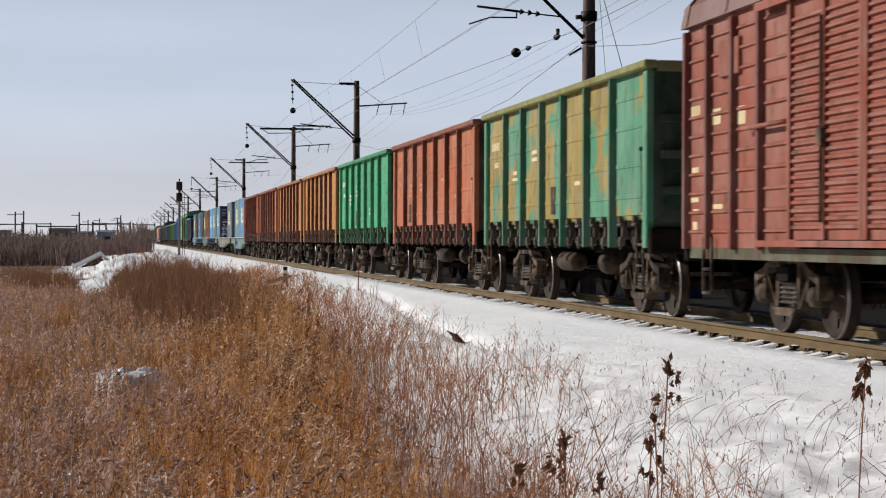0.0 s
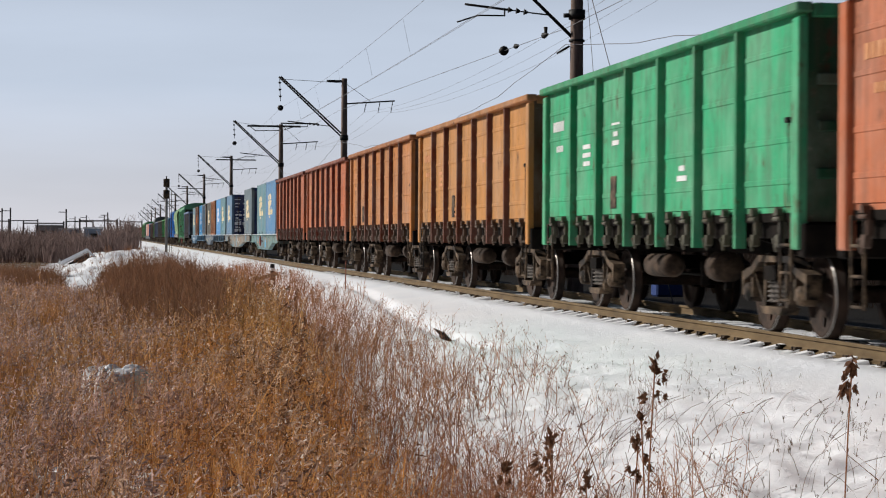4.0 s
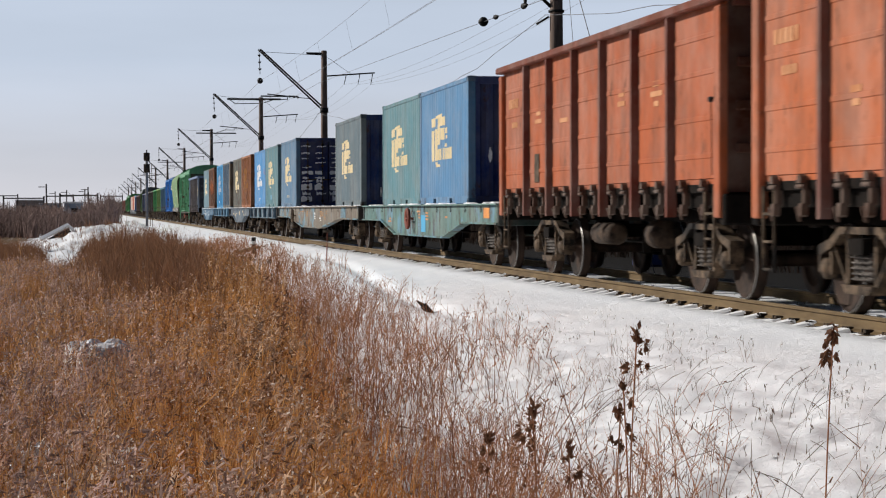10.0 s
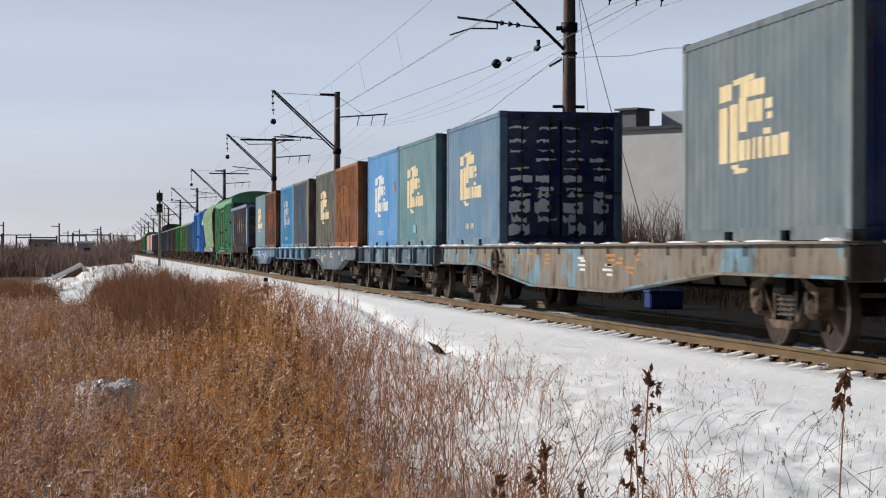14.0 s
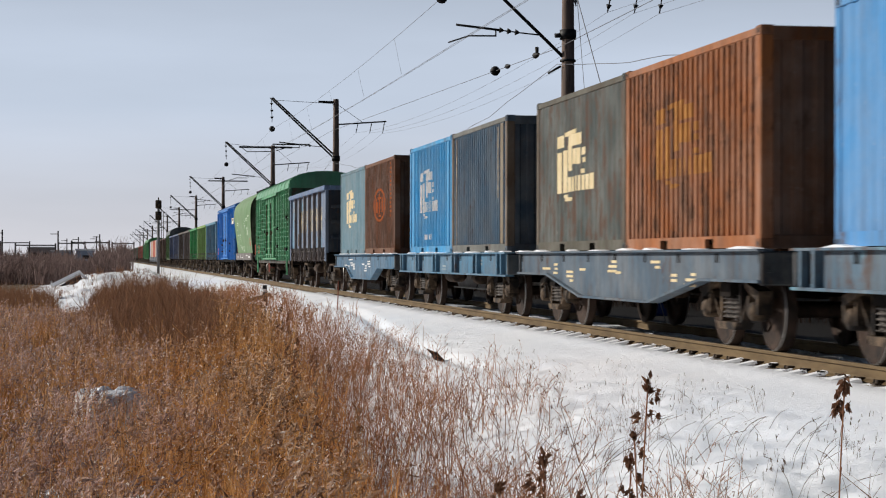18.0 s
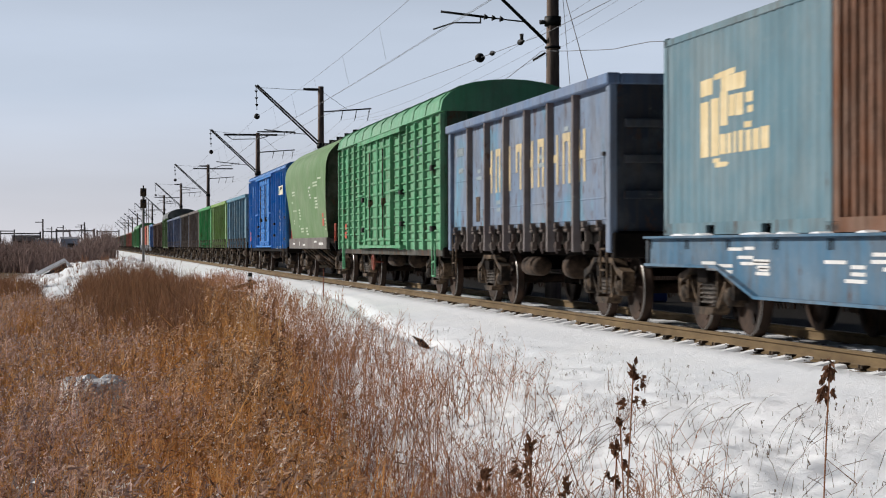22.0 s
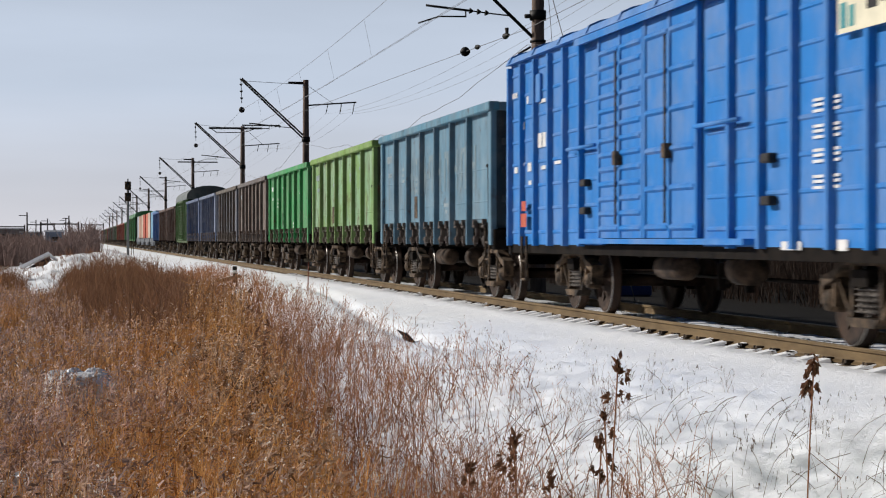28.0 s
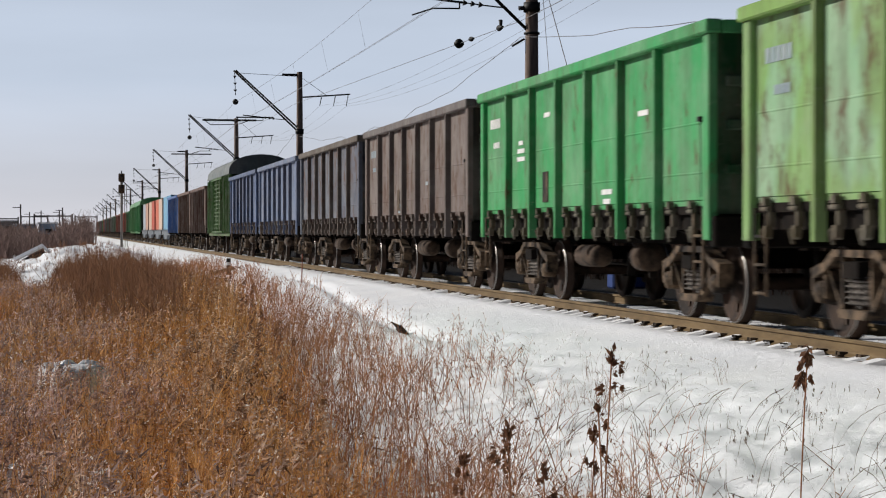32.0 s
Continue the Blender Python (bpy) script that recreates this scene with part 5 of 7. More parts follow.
hw.tube((-1.36, 2.3, 0.48), (-1.36, 2.3, 0.88), 0.018, 6).tube((-1.36, 2.1, 0.68), (-1.36, 2.5, 0.68), 0.018, 6).tube((-1.1, 2.3, 0.68), (-1.38, 2.3, 0.68), 0.025, 6)
part("hand_wheel", hw, bpy.data.materials["worn_red"], w15, "red brake hand wheel")
marks(w15, [(7.01, 7.45, 1.31, 1.5), (7.05, 7.4, 1.55, 1.72)], -1.46, M_RED, label="red warning placard")
rows = [(-6.0, -5.3, z + dz, z + dz + 0.03) for z in (2.36, 2.1, 1.86, 1.6) for dz in (0.0, 0.06, 0.11)]
rows += [(7.7 + 0.16 * k, 7.8 + 0.16 * k, 2.9, 3.02) for k in range(3)] + [(6.15 + 0.3 * k, 6.4 + 0.3 * k, 2.55, 2.78) for k in range(2)] + [(6.2, 6.6, 3.25, 3.31), (6.2, 6.5, 2.2, 2.26), (5.1, 5.6, 2.25, 2.3), (7.7, 8.0, 2.3, 2.36)]
rows += [(-7.76, -7.22, 2.35, 2.39), (-7.7, -7.25, 2.42, 2.45), (-4.97, -4.39, 0.99, 1.08), (-6.2, -5.95, 0.99, 1.1), (-7.7, -7.5, 1.5, 1.7)]
rows += [(8.25 + 0.13 * k, 8.34 + 0.13 * k, 3.45, 3.54) for k in range(3)] + [(7.25 + 0.16 * k, 7.36 + 0.16 * k, 3.3, 3.42) for k in range(2)] + [(8.2, 8.45, 2.2, 2.3), (7.2, 7.45, 2.2, 2.34), (7.2, 7.4, 1.98, 2.05)]
marks(w17, rows, -1.438, M_WHITE)
marks(w17, [(-7.83, -6.13, 3.05, 3.39)], -1.508, mat_noise("pale_panel", lin(226, 220, 196), lin(204, 200, 178), 4, 0.7, bump=0), label="pale cream lettered panel")
marks(w17, [(-6.35, -6.2, 3.1, 3.34), (-6.55, -6.42, 3.1, 3.3)], -1.513, mat_noise("teal_mark", lin(60, 130, 140), lin(80, 150, 150), 5, 0.7, bump=0))
marks(w17, [(-7.1, -6.85, 3.22, 3.34), (-7.55, -7.2, 3.25, 3.33)], -1.513, M_IRON)
marks(w17, [(-8.56, -8.13, 1.72, 1.94)], -1.424, mat_noise("orange_card", lin(214, 120, 70), lin(200, 150, 110), 6, 0.7, bump=0), label="small orange card")
for fy, fz in ((-4.1, 1.95), (-4.1, 1.5), (-8.5, 2.15), (-8.5, 1.35), (3.6, 1.9), (3.6, 1.5)):
    part("fitting", Shape().slab(-1.53, -1.42, fy - 0.14, fy + 0.14, fz - 0.04, fz + 0.06, 0.015), M_IRON, w17, "black iron fitting")
marks(w17, [(7.25, 7.65, 1.3, 1.52), (7.28, 7.6, 1.56, 1.72)], -1.508, M_RED, label="red warning placard")
# stencilled notes on the hopper: place, height, width and number of lines
for c, z, w, n, mat in ((-0.95, 2.98, 0.42, 1, M_WHITE), (-0.72, 2.86, 0.16, 1, M_WHITE), (-0.95, 2.74, 0.36, 1, M_WHITE), (-1.05, 2.64, 0.2, 1, M_WHITE), (4.3, 2.95, 0.9, 2, M_STENCIL), (4.9, 2.6, 0.4, 1, M_STENCIL),
                        (-2.6, 3.1, 1.3, 2, M_STENCIL), (-3.9, 3.2, 0.9, 1, M_STENCIL), (-2.6, 2.6, 0.8, 4, M_STENCIL), (2.7, 2.3, 0.5, 4, M_STENCIL), (4.6, 2.3, 0.5, 1, M_STENCIL), (3.9, 2.3, 0.3, 1, M_STENCIL),
                        (2.4, 1.66, 0.9, 2, M_STENCIL), (0.9, 1.66, 0.6, 3, M_STENCIL), (3.1, 1.75, 0.12, 1, M_WHITE), (-4.6, 1.9, 0.3, 4, M_STENCIL), (4.8, 1.95, 0.2, 2, M_STENCIL)):
    for k in range(n):
        zk = z - 0.10 * k
        marks(w16, [(c - w / 2 + 0.06 * (k % 2), c + w / 2 - 0.05 * (k % 3), zk, zk + 0.055)], hopper_x(zk + 0.055) - 0.001, mat)
for row in ((-4.4, -3.95, 1.72, 1.95), (-4.35, -4.0, 2.0, 2.12)):
    marks(w16, [row], hopper_x(row[3]) - 0.001, M_RED, label="red warning placard")
marks(w16, [(4.3, 5.0, 1.14, 1.2), (0.9, 1.6, 1.1, 1.16), (-2.6, -1.9, 1.2, 1.26), (-4.4, -3.3, 1.12, 1.2), (2.6, 2.75, 1.1, 1.24)], -1.531, M_WHITE)
for f, m, n in ((f1, M_CHALK, 4), (f2, mat_noise("ochre_patch", lin(176, 132, 84), lin(160, 112, 66), 3.0, 0.8, bump=0), 9), (f2, M_WHITE, 3), (f3, M_FADED, 9), (f4, M_CREAM, 9), (f5, M_FADED, 9), (f6, M_WHITE, 10)):
    r = random.Random(n + int(f.location.y))
    for k in range(n):
        c = r.uniform(-4.5, 4.5)
        z = r.uniform(0.84, 1.05)
        # stencilled notes of two or three short lines
        for q in range(r.randint(1, 3)):
            w = r.uniform(0.2, 0.6)
            marks(f, [(c, c + w, z - 0.07 * q, z - 0.07 * q + 0.038)], -1.301, m)

# the rest of the train, far down the line
far_y = K[24]
w25 = set_down(covered("covered_wagon", 15.2, 3.72, 4.62, far=True), far_y + 7.6, "dark green covered wagon with arched roof", G_COVERED)
recolour(w25, lin(54, 92, 40))
for o in w25.children:
    if o.name.startswith("roof"):
        o.color = (*lin(66, 78, 78), 1)
far_y += 15.2
BROWN, INDIGO, GREENS, REDS = lin(84, 58, 50), lin(52, 92, 150), lin(44, 118, 72), lin(150, 66, 50)
REST = [("g", BROWN, "brown"), ("g", lin(90, 66, 56), "brown"), ("g", INDIGO, "blue"), ("f", (lin(96, 150, 190), lin(110, 160, 190)), "pale blue"),
        ("f", (lin(196, 176, 160), lin(190, 96, 70)), "pale and red"), ("f", (lin(176, 72, 54), lin(196, 170, 150)), "red and pale"),
        ("f", (lin(190, 150, 130), lin(160, 170, 180)), "pale"), ("c", lin(52, 128, 72), "green"), ("c", lin(60, 120, 66), "green"), ("g", GREENS, "green"),
        ("g", REDS, "red-brown"), ("g", lin(140, 60, 48), "red-brown"), ("g", lin(120, 64, 48), "red-brown"), ("g", lin(132, 66, 50), "red-brown"),
        ("g", lin(66, 96, 70), "green"), ("g", lin(80, 96, 80), "grey-green"), ("g", lin(96, 92, 84), "grey"), ("g", BROWN, "brown"),
        ("g", lin(60, 84, 70), "dark green"), ("g", BROWN, "brown"), ("g", lin(74, 74, 80), "grey"), ("g", REDS, "red-brown"), ("g", GREENS, "green"),
        ("g", BROWN, "brown"), ("g", lin(84, 88, 92), "grey"), ("g", BROWN, "brown"), ("g", lin(70, 90, 74), "grey-green"), ("g", REDS, "red-brown"),
        ("g", BROWN, "brown"), ("g", lin(74, 74, 80), "grey")]
FAR_C = FAR_F = None
for kind, colour, word in REST:
    if kind == "g":
        gondola_at(FARG, far_y + 6.96, word + " open gondola wagon far down the train", colour, tuple(v * 0.7 for v in colour))
        far_y += 13.92
    elif kind == "c":
        if FAR_C is None:
            FAR_C = c = covered("covered_wagon", 18.0, 3.8, 4.6, far=True)
        else:
            c = copy_thing(FAR_C, pose(TRACK, 0, 0))
        set_down(c, far_y + 9.0, word + " covered wagon far down the train", G_COVERED)
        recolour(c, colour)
        far_y += 18.0
    else:
        if FAR_F is None:
            FAR_F = c = flat("flat_wagon", 14.6, True, far=True)
        else:
            c = copy_thing(FAR_F, pose(TRACK, 0, 0))
        set_down(c, far_y + 7.3, word + " loaded container flat far down the train", G_FLAT)
        recolour(c, lin(90, 100, 110))
        for i, cc in enumerate(colour):
            box_at(("pale", "coloured")[i] + " container far down the train", far_y + 1.2 + 6.1 * i, cc)
        far_y += 14.6


# ---- ground ----
def smooth(a, b, v):
    t = min(1.0, max(0.0, (v - a) / (b - a)))
    return t * t * (3 - 2 * t)


PROFILE = ((0.0, -0.105), (0.48, -0.115), (0.6, -0.145), (0.72, -0.17), (0.86, -0.195), (0.95, -0.195), (1.08, -0.185), (1.2, -0.168), (1.4, -0.17), (1.7, -0.225), (2.6, -0.33), (4.0, -0.58), (5.4, -0.95), (7.0, -1.35), (9.0, -1.5), (4000.0, -1.5))


def bank(u):
    for (a, za), (b, zb) in zip(PROFILE, PROFILE[1:]):
        if u <= b:
            return za + (zb - za) * (u - a) / (b - a)
    return -1.5


def ground_z(x, y):
    u = TRACK - x
    z = bank(abs(u)) if u > 0 else max(bank(-u), -0.9)
    if u > 2.2:
        n = noise.noise(Vector((x * 0.35, y * 0.22, 3.1)))
        fine = smooth(2.2, 3.4, u)
        z += 0.07 * n * smooth(2.2, 4.5, u) + 0.022 * noise.noise(Vector((x * 2.1, y * 1.6, 7.7))) + (0.018 + 0.016 * fine) * noise.noise(Vector((x * 4.6, y * 3.0, 2.2)))
        if y < 34:
            z += 0.03 * fine * abs(noise.noise(Vector((x * 2.6 + 0.4 * y, y * 1.3, 5.5)))) + 0.016 * fine * noise.noise(Vector((x * 9.0, y * 5.0, 3.3)))
        # broad bank beside the line further on, ending in a heap
        z += 0.95 * smooth(95, 175, y) * smooth(3.5, 5.5, u) * (1 - smooth(9.0, 13.5, u)) * (1 - 0.5 * smooth(200, 260, y))
        if 100 < y < 190 and x < 3.5:
            z += (0.34 * noise.noise(Vector((x * 0.9, y * 0.45, 4.0))) + 0.22 * noise.noise(Vector((x * 2.3, y * 1.1, 8.0)))) * smooth(100, 125, y) * (1 - smooth(165, 190, y)) * smooth(-7, -4, x)
        z += (0.5 + 0.35 * noise.noise(Vector((x * 0.5, y * 0.25, 0)))) * math.exp(-((x - 0.6) / 2.8) ** 2 - ((y - 150) / 22) ** 2)
    # a blown-out hollow in the snow
    if 3.2 < x < 7.2 and 8 < y < 18:
        z -= 0.055 * (1 - smooth(0.76, 1.0, math.hypot((x - 5.2) / 1.45, (y - 12.1) / 1.6)))
    # a trodden line across the verge
    if 28 < y < 62 and x < 8:
        z -= 0.085 * math.exp(-((x - 5.3 - 1.3 * smooth(30, 58, y)) / 0.16) ** 2)
    # where the camera is held
    z += 0.95 * math.exp(-(x * x + y * y) / 18.0)
    if u > 9:
        z += 0.25 * noise.noise(Vector((x * 0.06, y * 0.06, 1.5)))
    return z


def axis_lines(spans):
    out = []
    for a, b, st in spans:
        n = max(1, int(round((b - a) / st)))
        out += [a + (b - a) * i / n for i in range(n)]
    return out + [spans[-1][1]]


gx = axis_lines(((-2500, -400, 300), (-400, -60, 40), (-60, -12, 4), (-12, -6, 0.8), (-6, 1, 0.3), (1, 3.5, 0.13), (3.5, 6.3, 0.07), (6.3, 7.0, 0.12), (7.0, 9.6, 0.08), (9.6, 10, 0.2), (10, 16, 1.0), (16, 80, 8), (80, 600, 80), (600, 2500, 400)))
gy = axis_lines(((-300, -20, 40), (-20, 8, 4), (8, 11, 0.15), (11, 15, 0.09), (15, 24, 0.13), (24, 34, 0.2), (34, 70, 0.6), (70, 112, 2.0), (112, 175, 0.7), (175, 220, 2.5), (220, 700, 20), (700, 3000, 200)))
verts = [(x, y, ground_z(x, y)) for y in gy for x in gx]
nx = len(gx)
faces = [(j * nx + i, j * nx + i + 1, (j + 1) * nx + i + 1, (j + 1) * nx + i) for j in range(len(gy) - 1) for i in range(nx - 1)]
gm = bpy.data.meshes.new("ground")
gm.from_pydata(verts, [], faces)
gm.polygons.foreach_set("use_smooth", [True] * len(faces))


def bare(x, y):
    """How much straw and soil shows through the snow; by the rails it stands for shade."""
    if x > TRACK - 1.0:
        # shade under the near rail and past the far rail is put in here
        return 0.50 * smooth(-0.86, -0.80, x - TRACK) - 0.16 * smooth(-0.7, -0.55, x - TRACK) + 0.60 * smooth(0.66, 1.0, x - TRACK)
    e = 1.02 + 0.026 * y if y < 70 else 2.9
    b = 0.62 * (1 - smooth(e - 1.1, e + 0.15, x))
    if y > 95:
        b *= 1 - smooth(-6.5, -3.5, x)
    return b


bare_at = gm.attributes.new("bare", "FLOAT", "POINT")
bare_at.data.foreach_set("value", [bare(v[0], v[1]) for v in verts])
ground = tagged(new("ground", gm), "snow-covered bank and frozen reed marsh", "ground", kind="structure")

m_ground, nt, bs = mat_base("snow_and_marsh", 0.75)
tc = nt.nodes.new("ShaderNodeTexCoord")
gvec = tc.outputs["Object"]
sep = nt.nodes.new("ShaderNodeSeparateXYZ")
nt.links.new(gvec, sep.inputs[0])
grain = tex(nt, gvec, 30.0, 4)
patch = tex(nt, gvec, 0.5, 5)
fine = tex(nt, gvec, 3.0, 5, 0.7)
snow = mixed(nt, ranged(nt, patch, 0.35, 0.65), (0.85, 0.88, 0.93), (0.92, 0.94, 0.975))
# straw and soil show through where the marsh is
litter_and_shade = mixed(nt, fine, (0.07, 0.045, 0.022), (0.17, 0.11, 0.055))
at = nt.nodes.new("ShaderNodeAttribute")
at.attribute_name = "bare"
sumn = nt.nodes.new("ShaderNodeMath")
sumn.operation = "ADD"
nt.links.new(at.outputs["Fac"], sumn.inputs[0])
nt.links.new(fine, sumn.inputs[1])
edge = ranged(nt, sumn.outputs[0], 0.92, 1.08)
# near black past the far rail: the train's shade painted into the ground
litter_and_shade = mixed(nt, ranged(nt, at.outputs["Fac"], 0.66, 0.74), litter_and_shade, mixed(nt, fine, (0.006, 0.0055, 0.005), (0.022, 0.019, 0.016)))
c = mixed(nt, edge, snow, litter_and_shade)
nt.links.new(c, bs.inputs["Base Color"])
bs.inputs["Specular IOR Level"].default_value = 0.1
bumped(nt, bs, tex(nt, gvec, 4.5, 9, 0.74), 0.6, 0.06)
ground.data.materials.append(m_ground)


# ---- track ----
def rail_mesh():
    sec = [(-0.066, -0.18), (0.066, -0.18), (0.066, -0.17), (0.02, -0.15), (0.009, -0.13), (0.009, -0.05), (0.036, -0.035), (0.036, -0.008), (0.026, 0.0), (-0.026, 0.0),
           (-0.036, -0.008), (-0.036, -0.035), (-0.009, -0.05), (-0.009, -0.13), (-0.02, -0.15), (-0.066, -0.17)]
    s = Shape()
    ys = (-60, 10, 40, 100, 300, 900)
    k = len(sec)
    for y in ys:
        s.v += [(u, y, z) for u, z in sec]
    for a in range(len(ys) - 1):
        for i in range(k):
            j = (i + 1) % k
            s.mat = 1 if i in (7, 8, 9) else 0
            s.face([a * k + i, a * k + j, (a + 1) * k + j, (a + 1) * k + i])
    return s.mesh("rail", M_RAIL, M_RAILTOP)


track = thing("railway_track", "rusty rails on snowed-in concrete sleepers", "railway track", kind="structure", at=(TRACK, 0, 0))
ME_RAIL = rail_mesh()
for sx in (-0.797, 0.797):
    part("rail", ME_RAIL, None, track, at=(sx, 0, 0))
ME_SLEEPER = Shape().prism([(-1.35, -0.40), (1.35, -0.40), (1.35, -0.19), (1.2, -0.165), (0.6, -0.182), (0.3, -0.21), (-0.3, -0.21), (-0.6, -0.182), (-0.9, -0.187), (-1.35, -0.225)], -0.13, 0.13, "y").mesh("sleeper", M_SLEEPER)
ME_FASTENER = Shape().box(-0.13, 0.13, -0.08, 0.08, -0.182, -0.165).tube((-0.1, 0.03, -0.17), (-0.1, 0.03, -0.13), 0.014, 6).tube((0.1, 0.03, -0.17), (0.1, 0.03, -0.13), 0.014, 6).box(-0.10, 0.10, -0.06, 0.06, -0.165, -0.135).mesh("fastener", M_BOGIE)
for i in range(150):
    part("sleeper", ME_SLEEPER, None, track, at=(0, 14 + i * 0.545, 0))
for i in range(110):
    part("fastener", ME_FASTENER, None, track, at=(-0.797, 14 + i * 0.545, 0))
# snow lying on the sleepers' ends, tapering into the snow of the bank
pad = Shape()
pad.sheet([-0.885, -0.95, -1.05, -1.16, -1.30], (-0.165, -0.135, -0.10, 0.0, 0.10, 0.135, 0.165), lambda a, b: (a, b * (1.0 + 0.2 * (a + 0.9)), -0.122 + (a + 0.885) * 0.20 - (0.10 if abs(b) > 0.15 else 0.03 if abs(b) > 0.12 else 0.0)))
ME_PAD = pad.mesh("snow_pad", M_SNOW_LUMP)
rnd = random.Random(8)
for i in range(110):
    o = part("snow_pad", ME_PAD, None, track, at=(rnd.uniform(-0.04, 0.03), 14 + i * 0.545 + rnd.uniform(-0.02, 0.02), rnd.uniform(-0.04, 0.0)))
    o.rotation_euler.z = rnd.uniform(-0.14, 0.08)
    o.scale = (rnd.uniform(0.88, 1.0), rnd.uniform(0.95, 1.03), 1.0)
# low ridges of snow over the sleepers between the rails
ridge = Shape()
ridge.sheet([0.0, 0.2, 0.42, 0.56, 0.66], (-0.17, -0.12, -0.05, 0.06, 0.13, 0.17), lambda a, b: (a, b, -0.082 - 0.05 * smooth(0.4, 0.66, a) - (0.06 if abs(b) > 0.15 else 0.012 if abs(b) > 0.1 else 0.0)))
ME_RIDGE = ridge.mesh("snow_ridge", M_SNOW_LUMP)
for i in range(90):
    o = part("snow_ridge", ME_RIDGE, None, track, at=(rnd.uniform(-0.05, 0.0), 14 + i * 0.545 + rnd.uniform(-0.03, 0.03), rnd.uniform(-0.03, 0.004)))
    o.rotation_euler.z = rnd.uniform(-0.12, 0.12)
# frozen lumps and stones lying between the rails
for name, mat, n, seed in (("snow_lumps", mat_noise("gritty_snow", (0.55, 0.52, 0.47), (0.82, 0.80, 0.77), 14.0, 0.85), 3600, 21), ("ballast_stones", mat_noise("brown_ballast", (0.05, 0.04, 0.03), (0.17, 0.135, 0.10), 9.0, 0.9), 650, 22)):
    r = random.Random(seed)
    lumps = Shape()
    for k in range(n):
        lx, ly = r.uniform(-0.66, 0.68), 12 + 52 * r.random() ** 1.25
        h, w = r.uniform(0.01, 0.032), r.uniform(0.03, 0.07)
        a = r.uniform(0, 6.28)
        m = len(lumps.v)
        lumps.v += [(lx + w * math.cos(a + q * 1.5708) * r.uniform(0.7, 1.2), ly + w * 1.3 * math.sin(a + q * 1.5708) * r.uniform(0.7, 1.2), -0.17) for q in range(4)]
        lumps.v += [(lx + r.uniform(-0.02, 0.02), ly + r.uniform(-0.02, 0.02), -0.122 + h - 0.05 * smooth(0.45, 0.66, abs(lx)))]
        for q in range(4):
            lumps.face([m + q, m + (q + 1) % 4, m + 4])
    tagged(part(name, lumps, mat, track), kind="stuff")
rest = Shape()
for i in range(150, 700):
    y = 14 + i * 0.545
    rest.box(-1.35, 1.35, y - 0.13, y + 0.13, -0.4, -0.2)
tagged(part("sleeper_rows", rest, M_SLEEPER, track), kind="stuff")


# ---- overhead line ----
POLES = (52.53, 107.54, 148.92, 212.65, 276.9, 341.1, 406.9, 471.0, 536.0, 601.0, 666.0, 731.0)
PX = TRACK + 3.6


def insulator(s, p, q, n=3, r=0.09):
    """Rod with bell-shaped discs from p to q."""
    p, q = Vector(p), Vector(q)
    s.tube(p, q, 0.018, 6)
    for i in range(n):
        c = p.lerp(q, (i + 0.7) / (n + 0.4))
        d = (q - p).normalized() * 0.05
        s.tube(c - d, c + d, r, 10, r * 0.35)
    return s


